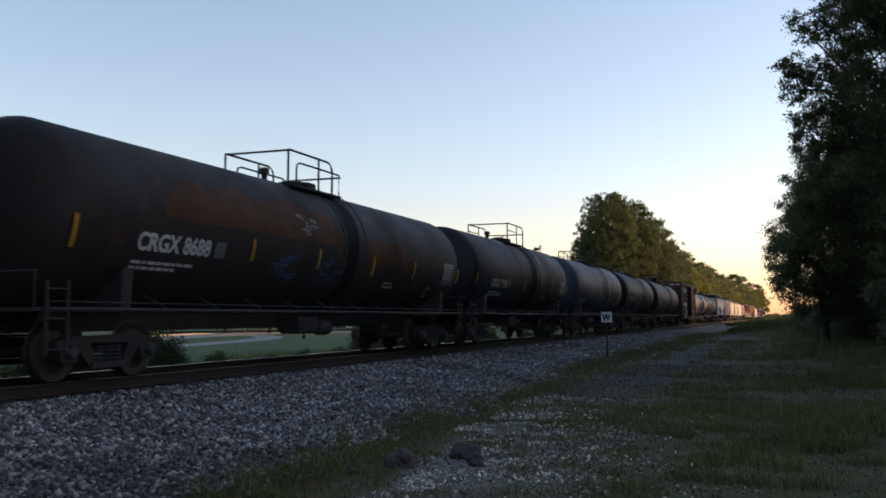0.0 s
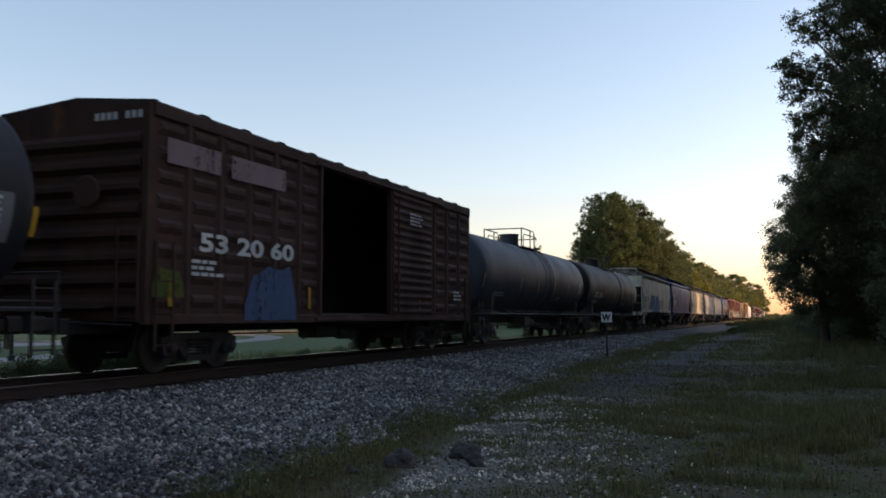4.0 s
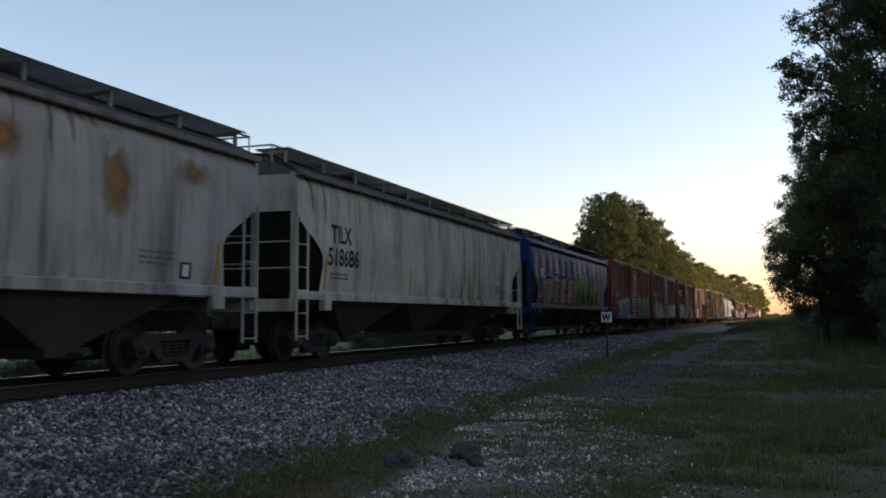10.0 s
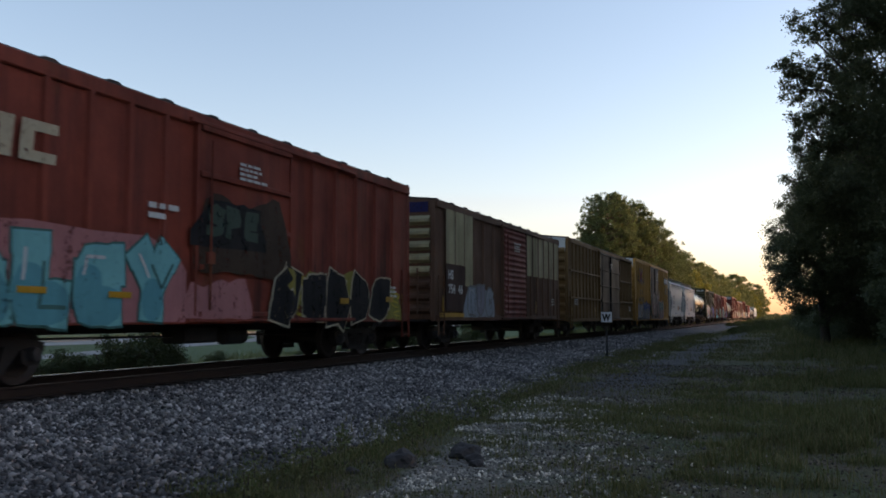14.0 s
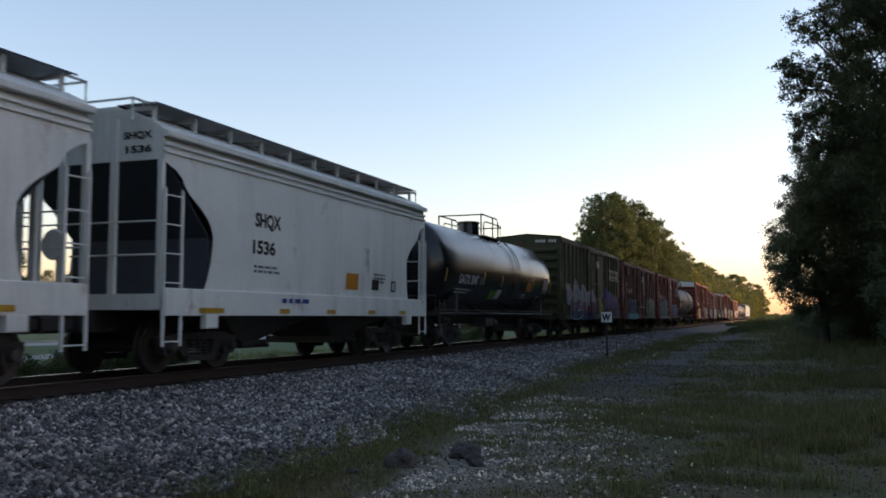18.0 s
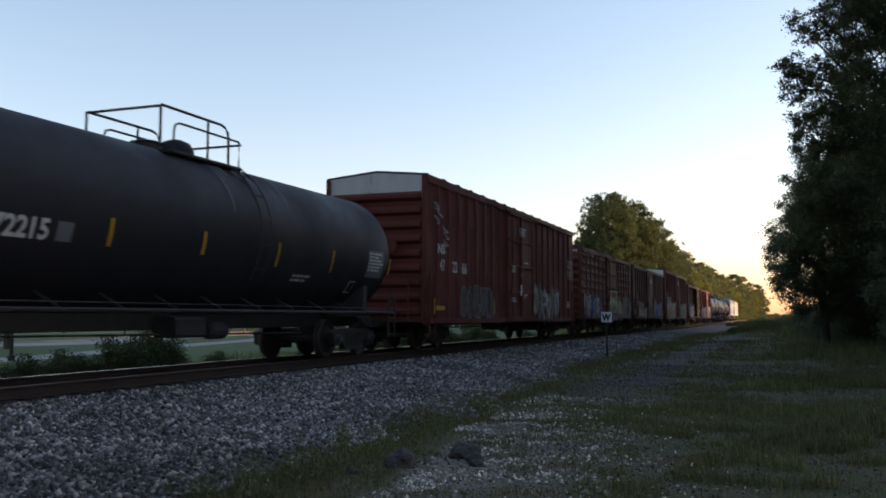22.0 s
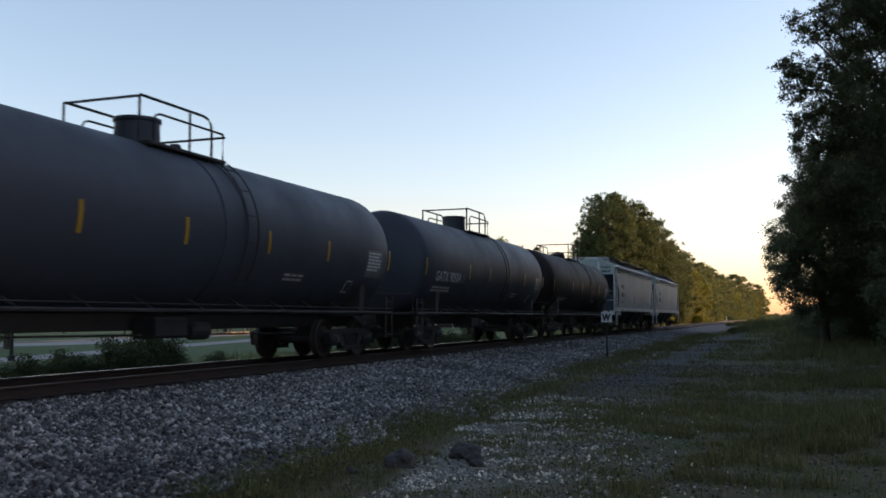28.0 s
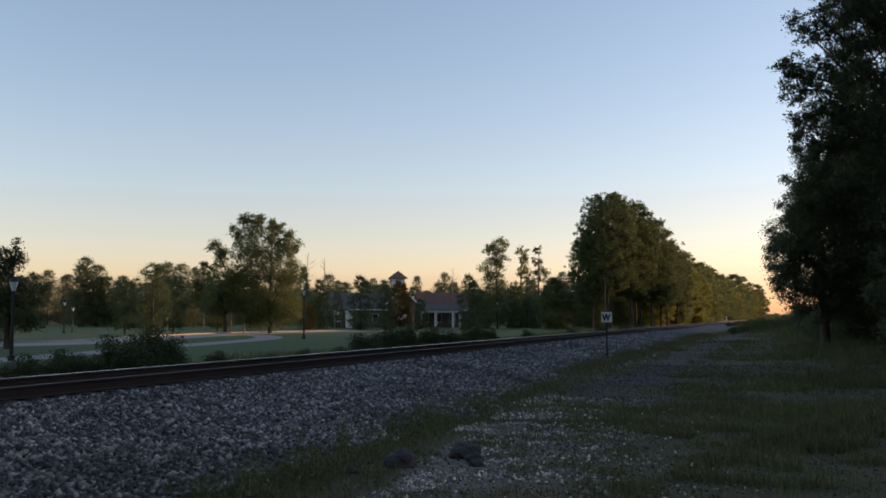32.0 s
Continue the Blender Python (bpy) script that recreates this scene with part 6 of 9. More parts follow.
    piece(c, "SZES", -6.5, -0.75, 1.50, 2.80, [G_SALMON], G_BLACK, s, 141, low=G_PEACH, halo=G_TEAL, edge=0.22, thick=0.40, slant=0.12)
    piece(c, "KRAZE", -0.25, 5.5, 1.50, 3.0, [G_LIME], G_BLACK, s, 142, low=G_OLIVE, halo=G_WHITE, thick=0.42, z2=2.72)
    plate(c, -6.5, 5.5, 1.36, 1.50, G_OCHRE, lambda x, z: -1.62, "graffiti", "dull sprayed band along the sill", lift=0.012, rows=1)
    spray_cloud(c, -0.85, -0.35, 1.53, 2.55, G_RED, s, 143, 0.0055)
    spray_cloud(c, -7.1, -6.5, 1.53, 2.1, G_RED, s, 144, 0.0055)
    c, h, s = box_car(261.7, 277.9, M_RED, "bright oxide red boxcar with white and green graffiti", eave=4.48, posts=(7, 6), door=(-0.105, 0.095), seed=15, humps=False, small=False)
    spray_cloud(c, -6.2, -1.75, 1.1, 2.42, G_BLUE, s, 154, 0.004, label="blue sprayed band")
    spray_cloud(c, -6.25, -1.75, 1.3, 2.24, G_OCHRE, s, 155, 0.0048)
    piece(c, "METER", -6.2, -1.72, 0.84, 2.12, [G_WHITE], G_BLACK, s, 150, low=G_LILAC, thick=0.36, z2=2.28)
    spray_cloud(c, -7.95, -6.5, 0.9, 1.3, G_MAGENTA, s, 156, 0.005)
    for txt, x, z in (("BK", -6.95, 2.22), ("154", -7.1, 1.78), ("TY", -6.2, 2.30)):
        lettering(c, txt, x, z, 0.30, M_LETTER, s, 0.012, label="stencilled reporting mark", lift=0.05)
    piece(c, "CLOS", 1.5, 7.0, 0.98, 2.34, [G_LIME, G_GREEN], G_BLACK, s, 151, low=G_GREEN, halo=G_SAGE, thick=0.46)
    piece(c, "I", 6.9, 7.75, 0.95, 2.4, [G_SAGE], G_BLACK, s, 157, low=G_GREEN, thick=0.4)
    plate(c, 1.5, 7.6, 0.88, 1.02, G_BLACK, s, "graffiti_background", lift=0.004, rows=1)
    scrawl(c, -7.8, 2.6, 0.5, 1.2, G_GREY, s, 152)
    scrawl(c, -7.2, 2.4, 0.7, 1.2, G_WHITE, s, 153)
    c, h, s = box_car(279.8, 295.6, M_FADED, "faded red-brown boxcar with cream graffiti along its base", eave=4.52, posts=(8, 7), door=(-0.095, 0.10), seed=16, small=False)
    plate(c, -7.2, -6.5, 1.55, 2.95, M_BROWN, s, "patched_paint", lift=0.003)
    plate(c, -6.35, -5.5, 1.55, 2.95, M_BROWN, s, "patched_paint", lift=0.003)
    for txt, x, z, w in (("BK", -7.08, 2.54, 0.46), ("TY", -6.12, 2.56, 0.43), ("152", -7.11, 2.08, 0.51), ("803", -6.24, 2.10, 0.58)):
        lettering(c, txt, x, z, 0.40, M_LETTER, s, 0.014, label="stencilled reporting mark", lift=0.008, width=w)
    spray_cloud(c, -6.7, -1.7, 0.95, 2.15, G_HAZE, s, 164, 0.0035)
    graffiti(c, -6.6, -2.1, 0.92, 2.08, 6, [G_CREAM, G_CREAM, G_WHITE], G_BLACK, s, 161, G_CREAM, 0.40)
    for x, z, w, hh in ((-5.55, 1.45, 0.75, 0.66), (-3.72, 1.52, 0.68, 0.38), (-4.65, 1.12, 0.5, 0.38)):
        plate(c, x, x + w, z, z + hh, M_BROWN_DEEP, s, "patched_paint", "square of brown paint over the graffiti", lift=0.045, rows=1)
    for x in (-5.4, -2.7):
        plate(c, x, x + 0.45, 0.9, 1.02, M_STRIPE, s, "reflector_plate", "orange reflector plate", lift=0.05, rows=1)
    spray_cloud(c, 1.3, 7.65, 1.0, 2.22, G_HAZE, s, 165, 0.004)
    piece(c, "BUNE", 1.75, 6.2, 0.92, 2.02, [G_CREAM, G_WHITE], G_BLACK, s, 162, thick=0.46, edge=0.2)
    for x in (2.4, 3.4, 4.35):
        jagged_block(c, [(x, 1.86), (x + 0.18, 1.9), (x + 0.36, 1.86)], 1.66, G_RED, s, 0.045, "graffiti_detail")
    graffiti(c, -7.8, -7.2, 1.1, 1.9, 1, [G_YELLOW], M_FADED, s, 163, None, 0.3)
    c, h, s = box_car(298.4, 313.8, M_WORN_RED, "dark red-brown boxcar with turquoise graffiti", eave=4.50, posts=(7, 6), door=(-0.11, 0.085), door_style="plain", seed=17, small=False)
    logo(c, s, -7.5, 3.06, 2.65, 0.56, 2, G_CREAM, 6, split=True)
    jagged_block(c, [(-7.5, 2.05), (-6.6, 2.2), (-5.4, 2.28), (-4.2, 2.24), (-3.0, 2.26), (-2.3, 2.05), (-2.0, 1.75)], 0.9, G_CORAL, s, 0.0035)
    spray_cloud(c, -1.7, 1.2, 1.75, 3.3, G_BROWNISH, s, 170, 0.004)
    piece(c, "ALEY", -6.9, -2.3, 0.84, 2.10, [G_AQUA], G_TEALDARK, s, 171, low=G_TEAL, thick=0.50, edge=0.07)
    for x, z in ((-5.6, 1.3), (-3.9, 1.27)):
        plate(c, x, x + 0.5, z, z + 0.09, M_STRIPE, s, "reflector_plate", "orange reflector plate", lift=0.05, rows=1)
    spray_cloud(c, 1.0, 2.6, 1.2, 2.02, G_MUSTARD, s, 178, 0.0045, label="mustard sprayed cloud")
    spray_cloud(c, 3.3, 4.6, 1.3, 2.08, G_MUSTARD, s, 180, 0.0045)
    spray_cloud(c, 5.6, 7.0, 0.92, 1.75, G_MUSTARD, s, 182, 0.0045)
    piece(c, "NERDS", 0.6, 6.4, 0.84, 1.98, [G_BLACK], G_CREAM, s, 172, thick=0.62, edge=0.09, slant=0.14, gleam=False)
    for x, z in ((3.55, 1.28), (6.05, 1.36)):
        plate(c, x, x + 0.42, z, z + 0.13, M_STRIPE, s, "reflector_plate", "orange reflector plate", lift=0.05, rows=1)
    scrawl(c, 1.5, 1.0, 1.3, 0.9, G_YELLOW, s, 176)
    scrawl(c, 5.8, 1.0, 1.2, 0.8, G_YELLOW, s, 177)
    spray_cloud(c, -2.0, -0.2, 0.95, 1.68, G_CORAL, s, 173, 0.006, label="pink sprayed area")
    plate(c, -7.5, -6.8, 0.95, 2.1, G_CORAL, s, "graffiti", "pink sprayed area", lift=0.006)
    spray_cloud(c, -1.8, 0.25, 2.2, 3.05, G_BLACK, s, 174, 0.006)
    piece(c, "SPE", -1.6, 0.1, 2.35, 2.95, [G_BOTTLE], G_BLACK, s, 175, thick=0.3, gleam=False)
    bars(c, -3.0, 2.72, 2, 0.6, 0.09, M_LETTER, s, 179)
    c, h, s = box_car(315.9, 331.3, M_CREAM, "stained brown boxcar with cream panels and peeling paint", eave=4.42, posts=(6, 6), door=(-0.067, 0.125), door_mat=M_FADED, seed=18, small=False, rib_mat=M_PANEL, end_strip="75446")
    for x in (-7.0, -6.15, -5.3):
        plate(c, x, x + 0.78, 2.58 if x < -5.5 else 1.95, 4.22, M_PANEL, s, "cream_panel", "cream painted side panel", lift=0.004)
    plate(c, -7.0, -5.25, 1.15, 2.56, M_DARK, s, "patched_paint", lift=0.005)
    for txt, x, z, w in (("HS", -6.83, 2.13, 0.46), ("754", -6.82, 1.70, 0.62), ("46", -5.95, 1.70, 0.44)):
        lettering(c, txt, x, z, 0.38, M_LETTER, s, 0.014, label="stencilled reporting mark", lift=0.010, width=w)
    spray_cloud(c, -5.3, -2.3, 0.98, 2.05, G_HAZE, s, 181, 0.006)
    piece(c, "EUC", -5.1, -2.4, 1.0, 1.95, [G_HAZE, G_LILAC], G_GREY, s, 183, thick=0.34)
    plate(c, -7.6, -5.4, 0.98, 1.1, M_STRIPE, s, "reflector_plate", "faded orange reflector plate", lift=0.012, rows=1)
    for k in range(6):
        plate(c, 2.2 + 0.9 * k, 2.9 + 0.9 * k, 2.6, 4.2, M_PANEL, s, "cream_panel", "cream painted side panel", lift=0.004)
    c, h, s = box_car(333.4, 352.6, M_TAN, "dirty yellow boxcar with dark double doors", eave=4.75, sill=0.75, posts=(9, 9), door=(-0.105, 0.23), door_style="double", door_mat=M_BLACKDOOR, end_top=M_WHITE_END, seed=19)
    for z in (1.9, 3.2):
        part("belt_rail", Shape().cbox(-h + 0.1, -2.1, -1.68, -1.58, z - 0.05, z + 0.05, 0.02), M_TAN, c)
        part("belt_rail", Shape().cbox(4.6, h - 0.1, -1.68, -1.58, z - 0.05, z + 0.05, 0.02), M_TAN, c)
    c, h, s = box_car(354.3, 373.4, M_YELLOW, "tall yellow boxcar with black doors and graffiti", eave=5.05, sill=0.72, posts=(9, 8), door=(-0.127, 0.137), door_style="double", door_mat=M_BLACKDOOR, end_top=M_WHITE_END, seed=20, ink=M_INK, door_print=False, humps=False, small=False)
    for k, txt in enumerate(("CLOSE AND LOCK", "BOTH DOORS", "BEFORE", "MOVING CAR")):
        lettering(c, txt, 0.85, 4.34 - 0.16 * k, 0.13, M_LETTER, s, 0.004, label="white stencilled door notice", lift=0.012)
    for txt, x, z, w in (("TB", -7.69, 2.56, 0.5), ("OX", -6.84, 2.60, 0.6), ("666260", -8.43, 2.08, 2.6)):
        lettering(c, txt, x, z, 0.46, M_INK, s, 0.014, label="black stencilled reporting mark", lift=0.008, width=w)
    x, z = -7.22, 3.87
    for pts, m, l in (([(x - 0.58, z + 0.50), (x, z + 0.10), (x + 0.58, z + 0.50)], G_BLUE, 0.012), ([(x - 0.58, z - 0.50), (x, z - 0.10), (x + 0.58, z - 0.50)], G_BLUE, 0.013),
                      ([(x - 0.66, z + 0.32), (x - 0.12, z), (x - 0.66, z - 0.32)], G_RED, 0.016), ([(x + 0.66, z + 0.32), (x + 0.12, z), (x + 0.66, z - 0.32)], G_RED, 0.017)):
        sh = Shape()
        ribbon(sh, pts, 0.17, s, l)
        part("crossed_emblem", sh, m, c, "red and blue crossed emblem")
    for txt, x, z in (("next", -8.75, 3.72), ("load", -8.75, 3.46), ("any", -6.2, 3.66), ("road", -6.28, 3.42)):
        lettering(c, txt, x, z, 0.33, M_INK, s, 0.014, label="black painted slogan", lift=0.008)
    piece(c, "NAPS", -8.8, -6.35, 0.84, 1.95, [G_WHITE], G_BLACK, s, 201, low=G_WHITE, thick=0.44)
    plate(c, -9.2, -2.7, 0.78, 0.98, G_GREY, s, "graffiti_background", lift=0.004, rows=1)
    piece(c, "RNEN", -6.25, -2.75, 0.80, 2.08, [G_BLUE], G_BLACK, s, 202, low=G_GREY, back=G_GREY, thick=0.46)
    graffiti(c, -2.5, 2.2, 1.05, 2.15, 6, [G_ROSE, G_LILAC, G_ROSE, G_MOSS], G_BLACK, s, 203, M_BLACKDOOR, 0.20)
    graffiti(c, -2.4, 2.2, 1.95, 2.85, 6, [G_ROSE, G_MOSS, G_LILAC], G_BLACK, s, 208, M_BLACKDOOR, 0.16)
    drip_runs(c, -2.4, 2.2, 2.1, 30, 1.0, G_ROSE, s, 209, 0.04, "pale paint runs on the door")
    plate(c, -2.1, -1.9, 1.1, 1.75, M_STRIPE, s, "reflector_strip", "yellow reflective strip", lift=0.05)
    piece(c, "TEMAD", 2.3, 5.75, 0.84, 2.22, [G_TEALDARK], G_BLACK, s, 204, low=G_ROSE, halo=G_HAZE, thick=0.46, edge=0.10)
    scrawl(c, 5.9, 1.2, 2.4, 0.9, G_BROWNISH, s, 210)
    scrawl(c, 8.3, 2.5, 0.8, 0.8, G_BROWNISH, s, 211)
    spray_cloud(c, 2.4, 3.0, 2.4, 3.2, G_CREAM, s, 206, 0.006)
    plate(c, 6.4, 8.6, 3.75, 4.3, M_INK, s, "logo_panel", "black panel with white logo shapes", lift=0.006)
    for k, x in enumerate((6.55, 7.25, 7.95)):
        plate(c, x, x + 0.55, 3.86, 4.2, M_LETTER, s, "logo_shape", lift=0.012)
    bars(c, 6.6, 3.45, 4, 1.6, 0.10, M_INK, s, 205)
    scrawl(c, -9.2, 3.3, 0.9, 0.9, G_BROWNISH, s, 207)
    for a, b, n in ((375.4, 386.5, "1535"), (388.2, 399.7, "1536")):
        c, h, s = hopper_car(a, b, M_PALE, "clean pale grey short covered hopper", (("SHQX", 0.37), (n, 0.35)), bays=2, sill=(1.0, 1.45), cut=1.35, ink=M_INK, scallop=0, rib=True, seed=int(n), mark_x=-3.05, stripe_n=0, mark_w=0.35, mark_z=0.06)
        plate(c, 0.85, 1.5, 1.62, 2.0, M_ORANGE, s, "placard", "orange placard", lift=0.008)
        plate(c, 2.25, 2.65, 1.64, 1.9, M_INK, s, "placard", "black placard", lift=0.008)
        for x in (-h + 0.9, -2.2, -0.2, 1.9, 3.8):
            plate(c, x, x + (0.75 if x < -4 else 0.4), 1.05, 1.14, M_STRIPE, lambda x, z: -1.63, "reflector_strip", "yellow reflective strip", rows=1)
        bars(c, -2.1, 1.26, 1, 1.4, 0.09, G_BLUE, lambda x, z: -1.63, 7)
    c, h, s = tank_car(401.6, 414.4, M_GLOSS, "glossy black tank car with coloured placards", "GATX 3047", dome="drum", seed=23, band=False, side=False)
    plate(c, 2.75, 3.5, 2.0, 2.36, M_ORANGE, s, "placard", "orange placard", lift=0.012)
    plate(c, -1.7, -1.1, 1.62, 1.92, M_LIME, s, "placard", "green placard", lift=0.012)
    plate(c, -1.0, -0.45, 1.64, 1.96, M_LETTER, s, "placard", "white placard", lift=0.012)
    c, h, s = box_car(416.4, 432.2, M_GREEN, "olive green boxcar with purple and turquoise graffiti", eave=4.65, posts=(7, 6), door=(-0.12, 0.15), door_style="double", seed=24, post_style="wide", humps=False, small=False)
    jagged_block(c, [(-6.97, 2.32), (-6.45, 2.48), (-6.0, 2.35), (-5.72, 2.1), (-5.5, 2.3), (-5.32, 2.72), (-4.95, 2.74), (-4.3, 2.4), (-3.8, 2.2), (-3.7, 2.58), (-3.14, 2.64), (-2.4, 2.3), (-1.7, 2.32), (-1.1, 2.44), (-0.5, 2.0)], 1.55, G_LILAC, s, 0.008, "graffiti", "lilac and magenta graffiti piece")
    jagged_block(c, [(-6.3, 1.78), (-5.2, 1.70), (-4.0, 1.84), (-2.6, 1.72), (-1.4, 1.80), (-0.45, 1.70)], 1.15, G_MAGENTA, s, 0.012, "graffiti")
    jagged_block(c, [(-6.2, 1.24), (-4.4, 1.32), (-2.4, 1.22), (-0.5, 1.28)], 0.86, G_NAVY, s, 0.016, "graffiti")
    jagged_block(c, [(-5.9, 1.9), (-5.7, 1.98), (-5.5, 1.9)], 1.35, M_GREEN, s, 0.019, "graffiti_gap")
    rim = Shape()
    for k, pts in enumerate(([(-6.97, 2.32), (-6.6, 1.85), (-6.42, 1.62), (-6.2, 1.62), (-6.05, 1.0), (-5.6, 0.9), (-4.6, 0.86)], [(-5.66, 1.3), (-5.3, 2.2), (-5.34, 2.7), (-5.1, 2.78), (-4.9, 2.74), (-4.2, 2.32), (-3.4, 2.06), (-3.55, 1.92)],
                             [(-5.3, 2.3), (-4.84, 2.28), (-4.9, 1.9), (-5.3, 1.3), (-5.62, 0.92)], [(-3.2, 1.74), (-3.35, 1.3), (-3.6, 1.0), (-4.6, 0.86)], [(-4.6, 1.28), (-3.9, 1.36), (-3.6, 1.6), (-4.2, 1.55), (-4.6, 1.28)], [(-4.2, 1.72), (-3.2, 1.74)])):
        ribbon(rim, pts, 0.055, s, 0.026 + 0.002 * k)
    part("graffiti_outline", rim, G_AQUA, c, "turquoise sprayed outline")
    plate(c, -2.6, -2.45, 1.35, 1.8, M_STRIPE, s, "reflector_strip", "yellow reflective strip", lift=0.03)
    jagged_block(c, [(2.4, 2.2), (2.6, 2.45), (2.95, 2.75), (3.2, 2.5), (3.35, 2.42), (3.5, 2.72), (3.7, 2.45), (4.0, 2.38), (4.15, 2.6), (4.4, 2.3), (4.9, 2.36), (5.2, 2.2), (5.6, 2.28), (6.1, 2.12), (6.6, 2.2), (7.0, 1.9), (7.4, 1.5)], 1.2, G_VIOLET, s, 0.005, "graffiti", "violet and navy splashed graffiti")
    spray_cloud(c, 2.3, 7.8, 0.9, 1.95, G_PURPLE, s, 244, 0.009)
    spray_cloud(c, 2.3, 7.7, 0.86, 1.62, G_NAVY, s, 245, 0.013)
    for k in range(9):
        spray_cloud(c, 2.7 + 0.52 * k, 2.85 + 0.52 * k, 1.5 + 0.3 * math.sin(k * 2.4), 1.72 + 0.3 * math.sin(k * 2.4), G_OCHRE, s, 246 + k, 0.017)
    graffiti(c, -0.1, 2.2, 0.95, 2.2, 3, [G_YELLOW, G_BLACK], G_BLACK, s, 243, None, 0.2)
    logo(c, s, 4.15, 3.22, 3.0, 0.50, 6, G_CREAM, split=True)
    plate(c, 4.1, 7.4, 3.10, 3.17, G_CREAM, s, "logo_line", lift=0.008, rows=1)
    for txt, x, w in (("BCO", -7.3, 0.95), ("100", -5.75, 0.65)):
        lettering(c, txt, x, 2.28, 0.36, G_CREAM, s, 0.014, label="stencilled reporting mark", lift=0.04, width=w)
    c, h, s = box_car(433.6, 449.2, M_BROWN, "red-brown boxcar with turquoise letters on a band", eave=4.5, posts=(7, 6), door=(-0.122, 0.118), door_style="double", seed=25, small=False)
    for txt, x, z, w in (("CN", -6.73, 2.95, 0.46), ("41", -6.66, 2.56, 0.35), ("36", -5.75, 2.56, 0.4), ("43", -4.98, 2.56, 0.4)):
        lettering(c, txt, x, z, 0.38, M_LETTER, s, 0.012, label="stencilled reporting mark", lift=0.008, width=w)
    for x in (-6.0, -2.9, 3.4, 5.9):
        part("upper_plate", Shape().cbox(x - 0.42, x + 0.42, -1.665, -1.57, 3.72, 4.2, 0.02), M_BROWN, c, "bolted plate below the eave")
    piece(c, "DIHE", -6.1, -2.25, 1.12, 2.06, [G_NAVY], G_TEAL, s, 251, thick=0.44, gleam=False)
    for x, z, w, hh in ((-2.2, 1.2, 0.1, 0.55), (-6.85, 1.3, 0.1, 0.75), (2.4, 1.45, 0.12, 0.5), (4.7, 1.45, 0.12, 0.5), (6.95, 1.6, 0.1, 0.7), (-0.95, 1.6, 0.55, 0.13), (0.25, 1.58, 0.5, 0.13)):
        plate(c, x, x + w, z, z + hh, M_STRIPE, s, "reflector_strip", "yellow reflective strip", lift=0.05)
    plate(c, -6.35, -2.0, 0.86, 1.2, G_TEAL, s, "graffiti", "turquoise sprayed band", lift=0.035)
    spray_cloud(c, 1.2, 7.1, 0.92, 2.3, G_FAINT, s, 253, 0.004)
    piece(c, "USM", 1.6, 6.9, 0.92, 2.35, [G_SAGE], G_BROWNISH, s, 252, low=G_SAGE, thick=0.40, slant=0.0)
    plate(c, 1.2, 7.1, 0.90, 1.04, G_SAGE, s, "graffiti", lift=0.045, rows=1)
    c, h, s = box_car(450.9, 466.8, M_DEEPRED, "red boxcar with black, white and blue graffiti", eave=4.52, posts=(7, 6), door=(-0.085, 0.11), door_style="plain", seed=26, small=False)
    for txt, x, z, w in (("CNIS", -6.92, 2.44, 0.69), ("413", -5.98, 2.45, 0.55), ("360", -5.07, 2.47, 0.6)):
        lettering(c, txt, x, z, 0.42, M_LETTER, s, 0.014, label="stencilled reporting mark", lift=0.008, width=w)
    for x in (-6.0, -2.9, 3.4, 5.9):
        part("upper_plate", Shape().cbox(x - 0.42, x + 0.42, -1.665, -1.57, 3.72, 4.2, 0.02), M_DEEPRED, c, "bolted plate below the eave")
    spray_cloud(c, -7.3, -1.3, 0.92, 2.45, G_BLACK, s, 264, 0.0045)
    piece(c, "ZKOBEEA", -7.25, -1.35, 0.95, 2.15, [G_BOTTLE, G_STEEL, G_BOTTLE], G_HAZE, s, 261, thick=0.42, z2=2.42, edge=0.10)
    plate(c, -7.3, -1.3, 0.88, 1.0, G_HAZE, s, "graffiti", lift=0.048, rows=1)
    spray_cloud(c, -3.6, -3.0, 2.3, 2.85, G_GREY, s, 265, 0.006)
    plate(c, 1.88, 6.05, 0.9, 2.14, G_STEEL, s, "graffiti_background", "slate blue sprayed block", lift=0.004)
    piece(c, "CHATE", 1.95, 6.0, 0.94, 2.12, [G_STEEL], G_HAZE, s, 262, low=G_BLUE, thick=0.44, slant=0.0, edge=0.09, gleam=False)
    for pts in ([(5.45, 3.62), (5.05, 3.5), (5.0, 3.15), (5.2, 2.95), (5.6, 2.98), (5.7, 3.2), (5.72, 3.5), (5.85, 3.62), (6.1, 3.3), (6.35, 2.92), (6.5, 3.2), (6.52, 3.62)],):
        sh = Shape()
        ribbon(sh, pts, 0.14, s, 0.012)
        part("railway_logo", sh, G_WHITE, c, "white painted line logo")
    scrawl(c, -7.75, 2.5, 0.7, 1.2, G_WHITE, s, 263)
    c, h, s = tank_car(469.0, 483.2, M_BLACK, "black tank car with round valve dome", "GATX 72215", dome="round", seed=27, mark_x=-0.88, band=False, side=False)
    drip_runs(c, 0.1, 0.7, 3.98, 7, 1.4, M_PALE_SPILL, s, 271, 0.035, label="pale spill stains under the dome")
    drip_runs(c, 0.9, 2.4, 3.95, 9, 0.9, M_PALE_SPILL, s, 272, 0.035, label="pale spill stains under the dome")
    c, h, s = box_car(486.0, 505.1, M_OXBLOOD, "tall deep red boxcar with a white upper end", eave=5.05, sill=0.78, posts=(9, 8), door=(-0.085, 0.09), door_style="double", end_top=M_WHITE_END, seed=28, small=False)
